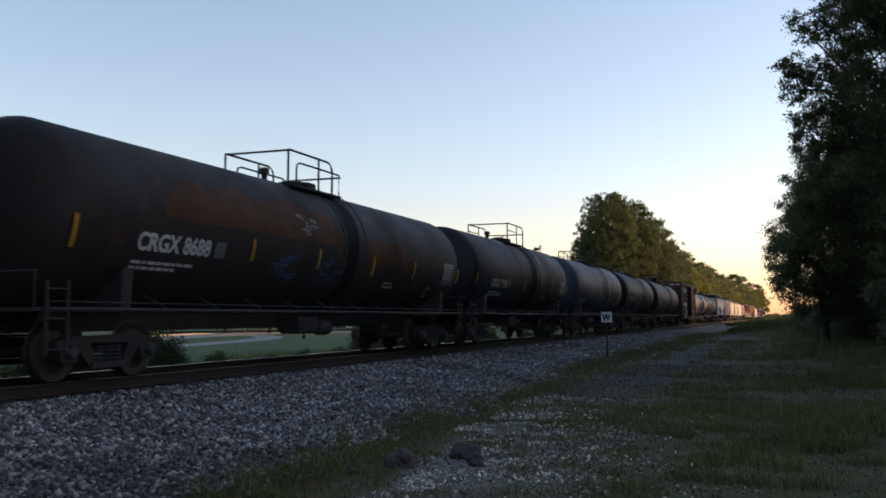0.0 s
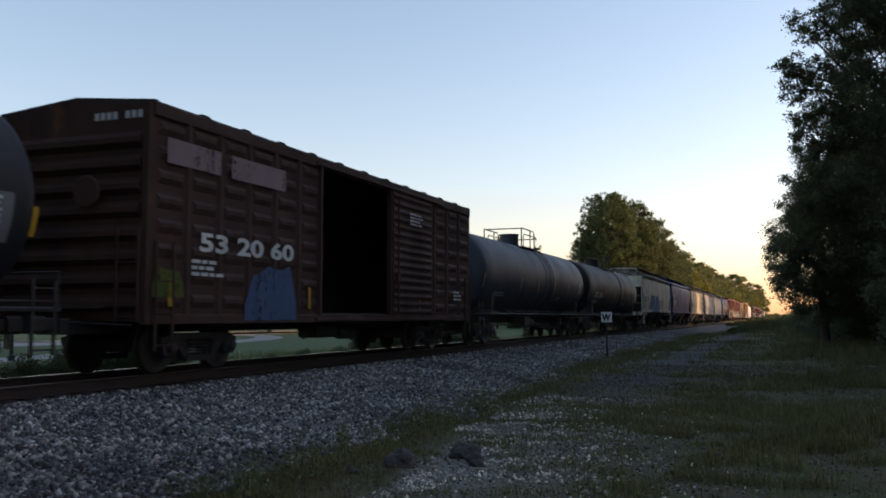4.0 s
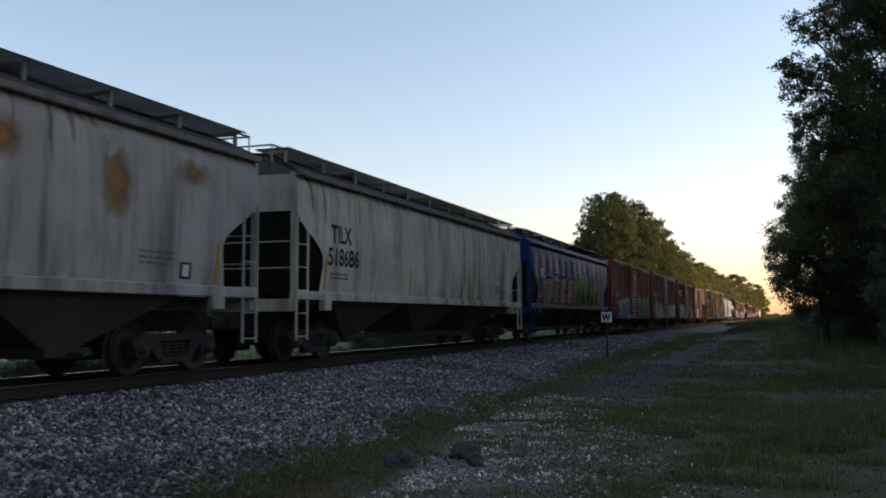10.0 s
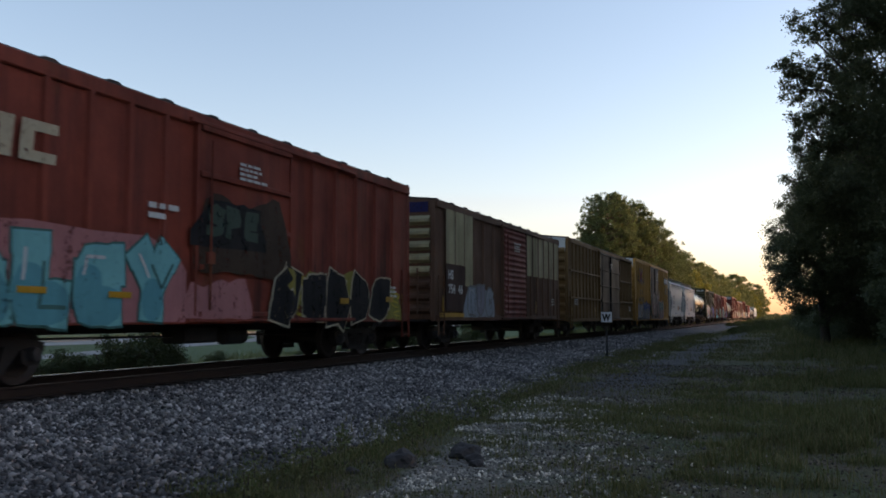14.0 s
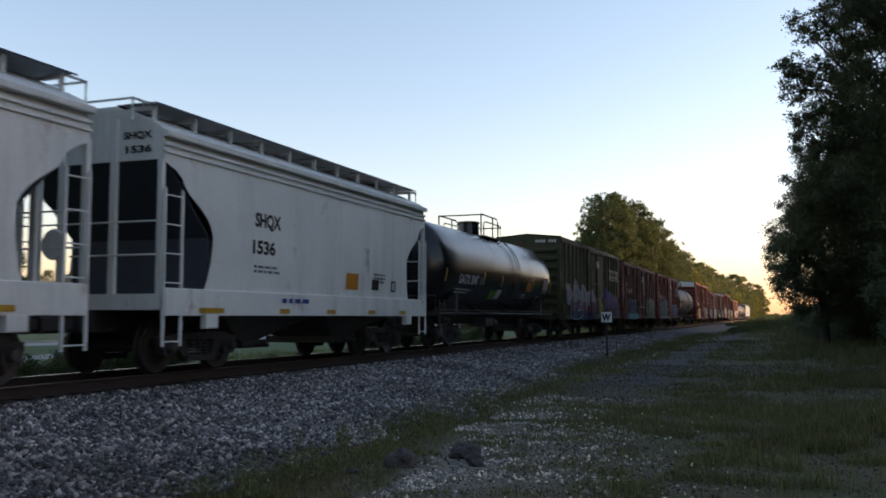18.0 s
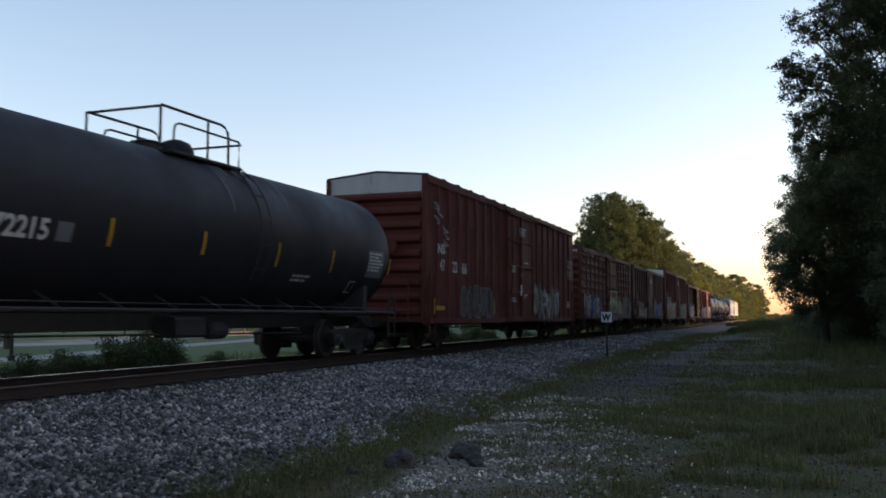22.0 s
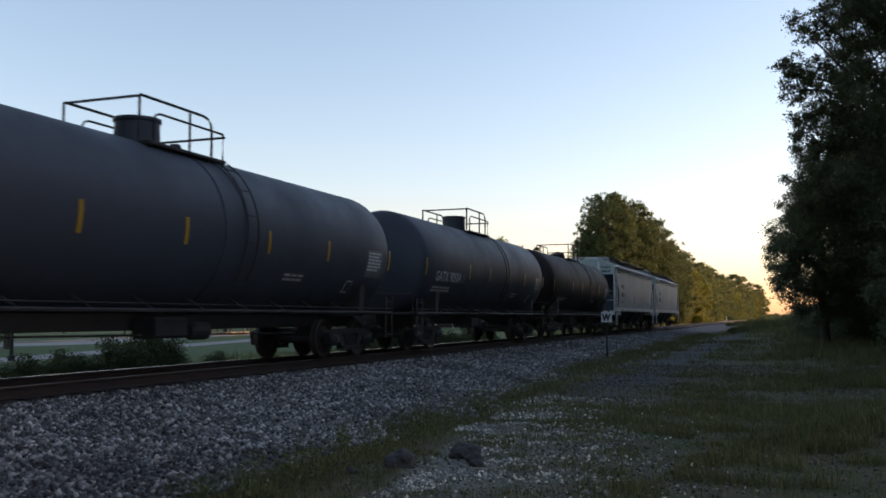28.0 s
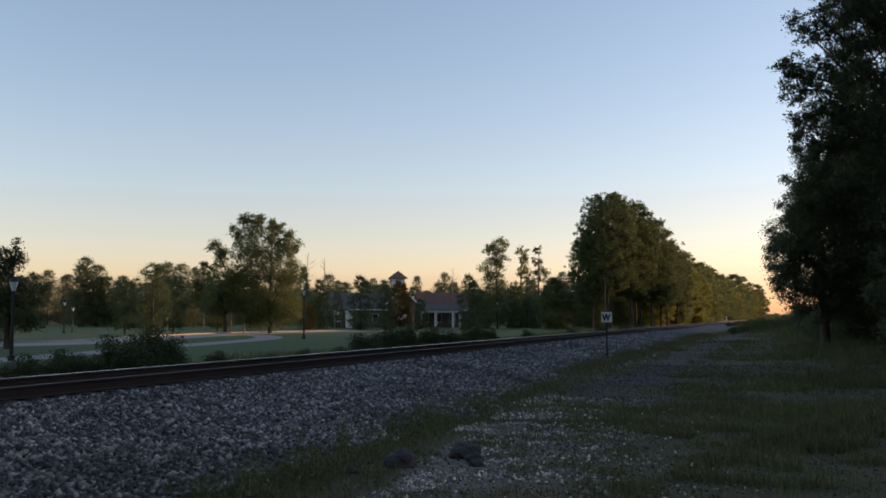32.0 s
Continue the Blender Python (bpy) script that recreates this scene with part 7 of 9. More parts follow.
    for txt, x, w in (("47", -8.67, 0.42), ("22", -7.6, 0.44), ("66", -6.75, 0.48)):
        lettering(c, txt, x, 2.34, 0.46, M_LETTER, s, 0.014, label="stencilled reporting mark", lift=0.008, width=w)
    spray_cloud(c, -6.95, -3.2, 0.92, 1.95, G_FAINT, s, 280, 0.005)
    piece(c, "COLUR", -6.9, -3.6, 0.95, 1.95, [G_FAINT], G_GREY, s, 284, thick=0.5, edge=0.06, gleam=False)
    lettering(c, "NS", -8.85, 2.84, 0.40, M_LETTER, s, 0.014, label="stencilled reporting mark", lift=0.008, width=0.6)
    piece(c, "GOOD", 8.05, 9.2, 3.2, 3.62, [G_WHITE], G_WHITE, s, 286, thick=0.12, edge=0.0, gleam=False)
    piece(c, "TIMES", 8.0, 9.3, 2.72, 3.16, [G_WHITE], G_WHITE, s, 287, thick=0.12, edge=0.0, gleam=False)
    graffiti(c, 1.9, 6.3, 0.85, 2.3, 6, [G_GREY, G_WHITE, G_CREAM], G_BLACK, s, 281, None, 0.26)
    plate(c, -0.23, 0.05, 1.78, 2.20, M_LETTER, s, "notice", "white paper notice on the door", lift=0.02)
    plate(c, -0.05, 0.09, 2.51, 2.65, M_LETTER, s, "round_mark", lift=0.02)
    bars(c, 0.21, 3.03, 1, 0.60, 0.05, M_LETTER, lambda x, z: -1.745, 281)
    bars(c, -1.46, 2.81, 3, 0.35, 0.05, M_LETTER, lambda x, z: -1.745, 283)
    bars(c, -1.52, 1.63, 2, 0.50, 0.05, M_LETTER, lambda x, z: -1.745, 282)
    bars(c, 0.18, 1.80, 2, 0.35, 0.05, M_LETTER, lambda x, z: -1.745, 282)
    plate(c, -9.0, -8.3, 1.18, 1.30, M_STRIPE, s, "reflector_plate", "yellow reflector plate", lift=0.02, rows=1)
    scrawl(c, -9.4, 2.9, 1.5, 1.4, G_WHITE, s, 283)
    c, h, s = box_car(507.2, 523.0, M_BROWN, "red-brown boxcar with pressed panels and pink and pale graffiti", eave=4.53, posts=(6, 6), door=(-0.068, 0.125), waffle=True, door_print=False, door_style="plain", seed=29, small=False)
    graffiti(c, -7.7, -2.8, 0.95, 2.2, 6, [G_GREY, G_WHITE, G_BLUE], G_BLACK, s, 291, G_GREY, 0.24)
    spray_cloud(c, -1.0, 3.9, 1.0, 2.42, G_CORAL, s, 294, 0.004)
    plate(c, -1.0, 1.9, 2.42, 2.5, G_CREAM, s, "graffiti_line", lift=0.006, rows=1)
    piece(c, "OWN", -1.0, 1.85, 1.12, 2.06, [G_PISTACHIO], G_BLACK, s, 292, low=G_MINT, thick=0.48, edge=0.09)
    plate(c, 2.2, 3.2, 1.75, 2.2, G_GREEN, s, "graffiti_background", lift=0.006)
    piece(c, "ASA", 2.05, 4.0, 1.08, 1.95, [G_PISTACHIO], G_BLACK, s, 295, thick=0.44, edge=0.09)
    graffiti(c, -1.0, 4.0, 0.78, 1.08, 10, [G_ROSE], G_BROWNISH, s, 296, G_FAINT, 0.5)
    graffiti(c, 4.2, 7.4, 0.95, 2.3, 4, [G_GREY, G_BROWNISH, G_GREY], G_BLACK, s, 293, G_GREY, 0.22)
    c, h, s = box_car(524.2, 540.4, M_BROWN_DEEP, "red-brown boxcar with faint graffiti", eave=4.53, posts=(7, 6), door=(-0.105, 0.092), door_style="plain", humps=False, seed=30, small=False)
    for txt, x, z, w in (("HS", -6.9, 2.25, 0.5), ("61 758", -6.9, 1.84, 1.4)):
        lettering(c, txt, x, z, 0.42, G_GREY, s, 0.014, label="stencilled reporting mark", lift=0.008, width=w)
    plate(c, -8.0, -7.5, 1.15, 1.4, M_STRIPE, s, "reflector_plate", "orange reflector plate", lift=0.012)
    piece(c, "WUE", -6.15, -3.7, 0.88, 1.95, [G_ROSE], G_BROWNISH, s, 301, low=G_CREAM, thick=0.34)
    piece(c, "MS", -3.6, -2.05, 0.88, 1.65, [G_GREY, G_CREAM], G_BLACK, s, 302, thick=0.36)
    for k, (x, w, hh, g) in enumerate(((1.4, 1.6, 1.2, G_SLATE), (2.2, 1.5, 1.45, G_GREY), (3.2, 1.7, 1.3, G_SLATE), (4.2, 1.3, 1.0, G_GREY), (4.7, 1.5, 1.35, G_SLATE), (5.7, 1.5, 1.2, G_SLATE), (2.8, 1.2, 0.6, G_VIOLET), (5.2, 1.6, 0.55, G_GREY), (4.0, 0.8, 0.7, G_VIOLET), (6.0, 0.7, 0.8, G_VIOLET))):
        spray_cloud(c, x, x + w, 0.98, 0.98 + hh, g, s, 320 + k, 0.005 + 0.002 * k)
    for x in (5.15, 6.95):
        plate(c, x, x + 0.45, 1.14, 1.26, M_STRIPE, s, "reflector_plate", "orange reflector plate", lift=0.05, rows=1)
    plate(c, 2.2, 7.0, 0.84, 1.12, G_TEALDARK, s, "graffiti", "turquoise sprayed band", lift=0.04)
    c, h, s = box_car(542.2, 561.1, M_OXBLOOD, "tall red boxcar with a white upper end and large pale graffiti", eave=5.05, sill=0.78, posts=(9, 8), door=(-0.083, 0.10), door_style="double", end_top=M_WHITE_END, seed=31, small=False)
    for txt, x, z, w in (("NS", -8.62, 2.82, 0.6), ("47 22 51 6", -8.62, 2.38, 3.3)):
        lettering(c, txt, x, z, 0.46, M_LETTER, s, 0.014, label="stencilled reporting mark", lift=0.008, width=w)
    spray_cloud(c, -8.9, -1.8, 0.86, 2.5, G_GREY, s, 313, 0.0045)
    piece(c, "YAOTCS", -8.85, -1.95, 0.86, 2.28, [G_WHITE, G_CREAM], G_BLACK, s, 311, low=G_PEACH, halo=G_GREY, thick=0.48, edge=0.09)
    piece(c, "HAGES", 2.15, 8.2, 0.92, 2.16, [G_SAGE], G_BLACK, s, 312, low=G_SAGE, halo=G_HAZE, thick=0.46)
    scrawl(c, 2.1, 2.4, 0.9, 1.0, G_GREY, s, 314)
    scrawl(c, -0.9, 2.5, 0.8, 1.0, G_GREY, s, 315)
    c, h, s = box_car(562.9, 577.6, M_DARK, "sooty brown boxcar with an open side door", eave=4.45, posts=(6, 6), door=(-0.075, 0.16), open_door=True, seed=32)
    graffiti(c, -7.0, -1.2, 0.95, 2.3, 6, [G_WHITE, G_SKY], G_BLACK, s, 321, None, 0.22)
    c, h, s = box_car(579.3, 596.5, M_FADED, "faded red-brown boxcar with grey bubble graffiti", eave=4.45, posts=(8, 7), door=(-0.06, 0.13), seed=33)
    piece(c, "SOUE", 2.4, 7.1, 0.92, 2.30, [G_GLEAM, G_WHITE], G_BLACK, s, 331, low=G_GREY, halo=G_HAZE, thick=0.46)
    for x in (-6.0, -2.9, 4.7, 7.35):
        part("upper_plate", Shape().cbox(x - 0.36, x + 0.36, -1.665, -1.57, 3.86, 4.16, 0.02), M_FADED, c, "bolted plate below the eave")
    bars(c, 6.2, 2.78, 1, 1.2, 0.13, M_LETTER, s, 333)
    graffiti(c, -7.0, -1.5, 0.95, 2.3, 5, [G_WHITE, G_GREY], G_BLACK, s, 332, None, 0.3)
    tank_car(599.0, 614.0, M_GREY_TANK, "dark grey tank car with drum-shaped valve housing", "", dome="drum", seed=34, r=1.55, strip_z=0.15)
    tank_car(617.0, 630.1, M_GREY_TANK, "dark grey tank car with white reporting mark", "GATX 90504", dome="drum", seed=35, r=1.53, mark_x=-0.86, band=False, strip_z=0.15)
    tank_car(632.6, 645.9, M_BROWN_TANK, "brown-black tank car with round valve dome", "", dome="round", rail_style=1, seed=36, side=False, band=False, strip_z=0.15)
    for a, b, n in ((648.2, 665.2, "30037"), (666.8, 683.9, "30002")):
        c, h, s = hopper_car(a, b, M_PALE_GREEN, "clean pale grey-green covered hopper", (("WWUX", 0.33), (n, 0.32)), bays=4, sill=(1.33, 1.53), cut=1.25, ink=M_INK, scallop=0, rib=True, seed=int(n), eave=4.05, trim=M_PALE, stripe_n=0, mark_x=-6.35, mark_w=0.45, mark_z=0.12)
        for k in range(5):
            x = -h + 1.6 + 3.0 * k
            plate(c, x, x + (0.9 if k == 0 else 0.4), 1.38, 1.46, M_STRIPE, lambda x, z: -1.63, "reflector_strip", "yellow reflective strip", rows=1)
        bars(c, -1.2, 2.25, 4, 0.6, 0.06, G_PINK, s, 371)


build_train()


# ---------------------------------------------------------------- trees
def quad_cloud(name, c, size, seed, flat=0.0):
    """Leaf-like quads of given sizes at the points c."""
    rs = np.random.RandomState(seed)
    n = len(c)
    u = rs.normal(size=(n, 3))
    u /= np.linalg.norm(u, axis=1)[:, None]
    w = rs.normal(size=(n, 3))
    w[:, 2] *= 1 - flat
    w -= u * (u * w).sum(1)[:, None]
    w /= np.linalg.norm(w, axis=1)[:, None] + 1e-9
    s = (size * rs.uniform(0.6, 1.3, n))[:, None] / 2
    v = np.stack([c - u * s, c - w * s * 0.55, c + u * s, c + w * s * 0.55], 1).reshape(-1, 3)
    return array_mesh(name, v, np.arange(4 * n).reshape(-1, 4))


def limb_shape(base, height, r, limbs, rs, crown0, spread):
    s = Shape()
    bend = rs.uniform(-0.05, 0.05, 2) * height
    tr = [(base[0] + bend[0] * t * t, base[1] + bend[1] * t * t, base[2] - 0.1 + height * t) for t in np.linspace(0, 1, 7)]
    s.tube(tr, r, 8, r * 0.25)
    for _ in range(limbs):
        t = rs.uniform(crown0, 0.92)
        p = np.array(tr[0]) + (np.array(tr[-1]) - np.array(tr[0])) * t
        a = rs.uniform(0, 6.28)
        ln = spread * rs.uniform(0.5, 0.9) * (1.15 - t * 0.6)
        q = p + np.array([math.cos(a) * ln, math.sin(a) * ln, ln * rs.uniform(0.3, 0.8)])
        m = (p + q) / 2 + np.array([0, 0, -0.08 * ln])
        s.tube([p, m, q], r * 0.32, 5, r * 0.06)
    return s


def leafy_tree(height, spread, seed, leaf, bark, leaves=9000, size=0.3, clumps=60, crown0=0.25, tall=1.0, label="", name="tree", loose=0.72, fine=1.0):
    """Trunk, limbs and a crown of leaf clumps with an uneven outline."""
    clumps = int(clumps * 1.7)
    rs = np.random.RandomState(seed)
    root = tagged(new(name), label or "broadleaved tree with an uneven green crown", "tree", "trees")
    part("trunk", limb_shape((0, 0, 0), height * 0.86, max(0.07, height * 0.016), 14, rs, crown0 + 0.08, spread), bark, root, smooth=60)
    k = rs.uniform(0, 1, clumps)
    zz = height * (crown0 + (1 - crown0) * k)
    env = spread * np.sqrt(np.clip(1 - (2 * np.clip(k, 0.05, 1) ** tall - 0.85) ** 2 / 1.35, 0.05, 1))
    a = rs.uniform(0, 6.28, clumps)
    rad = env * np.sqrt(rs.uniform(0.02, 1, clumps)) * rs.uniform(0.7, 1.1, clumps)
    cc = np.stack([rad * np.cos(a), rad * np.sin(a), zz], -1)
    cr = spread * rs.uniform(0.13, 0.27, clumps) * (1 - 0.35 * k) * fine
    pick = rs.choice(clumps, leaves, p=(cr ** 2) / (cr ** 2).sum())
    d = rs.normal(size=(leaves, 3))
    d /= np.linalg.norm(d, axis=1)[:, None]
    p = cc[pick] + d * (cr[pick] * np.minimum(np.abs(rs.normal(size=leaves)), 1.7) * loose)[:, None] * np.array([1, 1, 0.85])
    p[:, :2] += np.clip(rs.normal(size=(leaves, 2)), -1.5, 1.5) * 0.06 * loose * spread
    p[:, 2] = np.maximum(p[:, 2], 0.05)
    part("crown", quad_cloud("crown", p, np.full(leaves, size), seed + 1), leaf, root)
    return root


def pine_tree(height, spread, seed, leaves=14000, size=0.34, crown0=0.35):
    """A tall pine: bare lower trunk, whorls of limbs, upright needle tufts over a rounded crown."""
    rs = np.random.RandomState(seed)
    root = tagged(new("pine_tree"), "tall pine with a bare trunk and rounded needle crown", "tree", "pines beyond the track")
    s = Shape()
    s.tube([(0.25 * math.sin(3 * t + seed), 0.2 * math.sin(2 * t), -0.1 + height * t) for t in np.linspace(0, 0.97, 7)], height * 0.010 + 0.05, 8, 0.04)
    zm, zh = height * (crown0 + 1) / 2, height * (1 - crown0) / 2
    tufts = []
    for i in range(250):
        k = -0.92 + 1.9 * (i + rs.rand()) / 250
        ln = spread * max(0.1, 1 - abs(k) ** 2.4) ** 0.5 * rs.uniform(0.84, 1.0)
        a = rs.uniform(0, 6.28)
        q = np.array([math.cos(a) * ln, math.sin(a) * ln, zm + zh * k * rs.uniform(0.96, 1.0)])
        p = np.array([0, 0, min(max(q[2] - ln * rs.uniform(0.1, 0.45), 0.12 * height), 0.95 * height)])
        s.tube([p, (p + q) / 2 - np.array([0, 0, 0.06 * ln]), q], 0.06, 5, 0.02)
        tufts.append(np.append(q, rs.uniform(0.45, 0.7)))
        for _ in range(5):
            f = rs.uniform(0.55, 1.0)
            tufts.append(np.append(p + (q - p) * f + rs.normal(size=3) * 0.5 * np.array([1, 1, 0.6]), rs.uniform(0.35, 0.6)))
    tufts = np.array(tufts)
    pick = rs.randint(0, len(tufts), leaves)
    d = rs.normal(size=(leaves, 3))
    d /= np.linalg.norm(d, axis=1)[:, None]
    p = tufts[pick, :3] + d * (tufts[pick, 3] * rs.uniform(0.15, 1, leaves))[:, None] * np.array([0.8, 0.8, 0.9])
    part("trunk", s, M_BARK_PINE, root, smooth=60)
    part("crown", quad_cloud("needles", p, np.full(leaves, size), seed + 1), M_NEEDLE, root)
    return root


def bush(spread, height, seed, leaf, leaves=2500, size=0.14, label="low dense green bush", name="bush"):
    rs = np.random.RandomState(seed)
    root = tagged(new(name), label, "bush", "bushes")
    for _ in range(6):
        s = Shape()
        a = rs.uniform(0, 6.28)
        s.tube([(0, 0, -0.05), (math.cos(a) * spread * 0.3, math.sin(a) * spread * 0.3, height * 0.4), (math.cos(a) * spread * 0.6, math.sin(a) * spread * 0.6, height * 0.75)], 0.03, 5, 0.01)
        part("stem", s, M_BARK, root)
    n = 44
    a, k = rs.uniform(0, 6.28, n), rs.uniform(0, 1.15, n)
    rad = spread * np.sqrt(rs.uniform(0, 1, n)) * np.sqrt(1.05 - 0.85 * k)
    cc = np.stack([rad * np.cos(a), rad * np.sin(a), height * (0.12 + 0.75 * k)], -1)
    pick = rs.randint(0, n, leaves)
    d = rs.normal(size=(leaves, 3))
    p = cc[pick] + d * spread * rs.uniform(0.06, 0.17, n)[pick][:, None]
    p[:, 2] = np.maximum(p[:, 2], 0.02)
    part("foliage", quad_cloud("foliage", p, np.full(leaves, size), seed + 1), leaf, root)
    return root


def stand(ob, x, y, scale=1.0, turn=0.0, sz=None):
    """Put a tree on the ground."""
    ob.matrix_basis = Matrix.LocRotScale((x, y, float(ground_z(x, y))), Euler((0, 0, turn)), (scale, scale, sz or scale))
    return ob


def copy_tree(ob, x, y, scale=1.0, turn=0.0, sz=None):
    c = copy_thing(ob, Matrix.Identity(4))
    return stand(c, x, y, scale, turn, sz)


def lobed_tree(base, height, lobes, seed, leaf, size, density, label, boughs=()):
    """A tree whose crown is built of leafy lobes (x, y, z, radius), each fed by a limb, with loose boughs beyond them."""
    rs = np.random.RandomState(seed)
    root = tagged(new("tree"), label, "tree", "trees")
    bx, by = base
    bz = float(ground_z(bx, by))
    wd = Shape().tube([(bx + 0.3 * math.sin(2 * t), by + 0.2 * math.sin(3 * t), bz - 0.1 + height * t) for t in np.linspace(0, 1, 8)], 0.26, 8, 0.05)
    pts = []
    for x, y, z, r in lobes:
        foot = np.array([bx, by, max(bz + 0.8, min(z - 0.9 * r, height + bz - 0.5))])
        tip = np.array([x, y, z])
        wd.tube([tuple(foot), tuple((foot + tip) / 2 + np.array([0, 0, 0.1 * r])), tuple(tip)], 0.08, 5, 0.025)
        n = max(10, int(16 * r * r))
        d = rs.normal(size=(n, 3))
        d /= np.linalg.norm(d, axis=1)[:, None]
        twig = tip + d * (r * rs.uniform(0.25, 1.08, n) ** 0.5)[:, None]
        for k in range(0, n, 3):
            wd.tube([tuple(tip + (twig[k] - tip) * 0.2), tuple(twig[k])], 0.022, 4, 0.006)
        m = int(density * r * r * (1.0 if r > 1 else 1.25))
        pick = rs.randint(0, n, m)
        pts.append(twig[pick] + rs.normal(size=(m, 3)) * (0.10 + 0.09 * r) * np.array([1, 1, 0.8]))
    for q in boughs:
        q = np.array(q)
        wd.tube([tuple(v) for v in q], 0.05, 5, 0.008)
        t = np.sort(rs.uniform(0.1, 1.0, 46))
        seg = np.stack([np.interp(t, np.linspace(0, 1, len(q)), q[:, k]) for k in range(3)], -1)
        seg += rs.normal(size=seg.shape) * (0.34 - 0.20 * t)[:, None]
        m = int(2300 * (0.095 / size) ** 1.7)
        pick = rs.randint(0, len(seg), m)
        pts.append(seg[pick] + rs.normal(size=(m, 3)) * size * np.array([0.95, 0.95, 0.75]))
    p = np.concatenate(pts)
    p[:, 2] = np.maximum(p[:, 2], ground_z(p[:, 0], p[:, 1]) + 0.1)
    part("trunk", wd, M_BARK, root, smooth=60)
    part("crown", quad_cloud("crown", p, np.full(len(p), size), seed + 1), leaf, root)
    return root


# dark trees at the edge of the shoulder, beside the camera and on behind it
wood = "dark dense tree of the wood edge and of unseen added rows"
lobed_tree((51, -2.2), 8.5, [
    (50.0, -1.1, 3.4, 1.65), (49.0, -1.5, 5.7, 1.7), (48.0, -2.6, 7.6, 1.8), (52.0, -0.8, 5.1, 1.3), (51.0, -0.5, 2.7, 0.95), (51.0, -0.25, 4.2, 0.9),
    (50.0, -1.6, 2.0, 1.2), (50.0, -3.3, 5.0, 2.6), (52.0, -3.6, 2.4, 2.1), (49.0, -4.8, 6.6, 2.5), (48.0, -1.9, 6.9, 1.2), (50.0, -1.2, 6.7, 0.85), (47.0, -1.9, 8.4, 0.8), (49.0, -0.95, 8.0, 0.7), (50.0, -0.75, 6.7, 0.75), (48.0, -1.25, 9.0, 0.6),
    (51.0, -5.5, 3.0, 2.4), (53.0, -4.6, 8.0, 2.4)], 106, M_LEAF_DARK, 0.11, 3900, wood)
lobed_tree((33.5, -4.6), 14.0, [
    (33.0, -2.85, 11.0, 1.0), (34.0, -3.5, 9.6, 1.8), (33.0, -2.8, 7.9, 1.2), (33.0, -3.2, 12.3, 1.3), (32.0, -2.1, 11.1, 0.5), (33.0, -2.5, 6.4, 1.1), (34.0, -4.1, 7.6, 2.1),
    (33.0, -1.9, 7.3, 0.6), (33.0, -2.3, 9.5, 0.75), (34.0, -4.3, 11.9, 1.8), (33.0, -4.6, 5.4, 2.0), (34.0, -5.5, 13.2, 1.8), (34.0, -6.3, 9.0, 2.4), (33.0, -3.0, 13.8, 1.1), (34.5, -4.8, 3.6, 1.7), (34.0, -3.9, 2.0, 1.1), (34.0, -5.6, 1.9, 1.5), (33.6, -7.2, 2.2, 1.7), (34.5, -4.6, 0.8, 1.2), (34.5, -6.6, 0.8, 1.4)],
    107, M_LEAF_DARK, 0.095, 5200, wood,
    [[(33, -2.7, 8.4), (33, -1.5, 9.5), (33, -0.85, 9.75), (33, -0.15, 9.8)], [(33, -2.4, 8.4), (33, -1.3, 8.8), (33.1, -0.3, 8.75)], [(33, -2.4, 8.0), (33, -1.4, 8.1), (33, -0.45, 7.7)],
     [(33, -2.5, 7.5), (33, -1.4, 7.5), (33, -0.65, 7.15)], [(33, -2.3, 9.3), (33, -1.6, 10.2), (33, -1.1, 10.8), (32.9, -0.65, 11.3)], [(33, -2.2, 8.9), (33, -1.2, 9.2), (33, -0.55, 9.3)],
     [(33, -2.4, 7.0), (33, -1.6, 6.9), (33, -1.15, 6.7)], [(33, -2.4, 10.3), (32.8, -1.75, 11.0), (32.8, -1.5, 11.7)]])
near_oak = stand(leafy_tree(17, 5.6, 101, M_LEAF_DARK, M_BARK, 150000, 0.14, 190, 0.06, 1.0, label=wood, loose=0.55), 36, -11.5)
low_oak = stand(leafy_tree(12.5, 5.2, 102, M_LEAF_DARK, M_BARK, 150000, 0.15, 170, 0.03, 0.8, label=wood, loose=0.55), 58, -8.6, 1.1, 0.0, 0.86)
rw = random.Random(8)
# Copies far off to the side are unseen, added to shade the train.
for x, y, s in ((26, -11.5, 1.0), (66, -7.4, 0.85), (60, -5.4, 0.72), (65, -5.8, 0.75), (56, -6.4, 0.8), (78, -7.6, 0.8), (72, -6.4, 0.6), (44, -10.8, 1.0), (31, -13.5, 1.0), (74, -9.0, 0.85), (52, -12.5, 0.95), (84, -10.0, 0.85), (94, -10.5, 0.85), (107, -12, 0.8), (66, -14, 0.95), (46, -15, 1.0), (30, -17, 1.1), (46, -19, 1.1), (60, -17, 1.0), (76, -17, 1.0), (90, -18, 1.0), (38, -23, 1.1)):
    copy_tree(rw.choice((near_oak, low_oak)), x, y, s * rw.uniform(0.9, 1.05), rw.uniform(0, 6.28))
# Two hidden rows added to stop sun leaking through the crowns.
for k in range(6, 20):
    copy_tree(low_oak, 6 + 5.6 * k, -15 + math.sin(k * 1.3), rw.uniform(0.85, 1.0), rw.uniform(0, 6))
    copy_tree(low_oak, 9 + 5.6 * k, -21 + math.sin(k * 2.3), rw.uniform(0.9, 1.05), rw.uniform(0, 6))
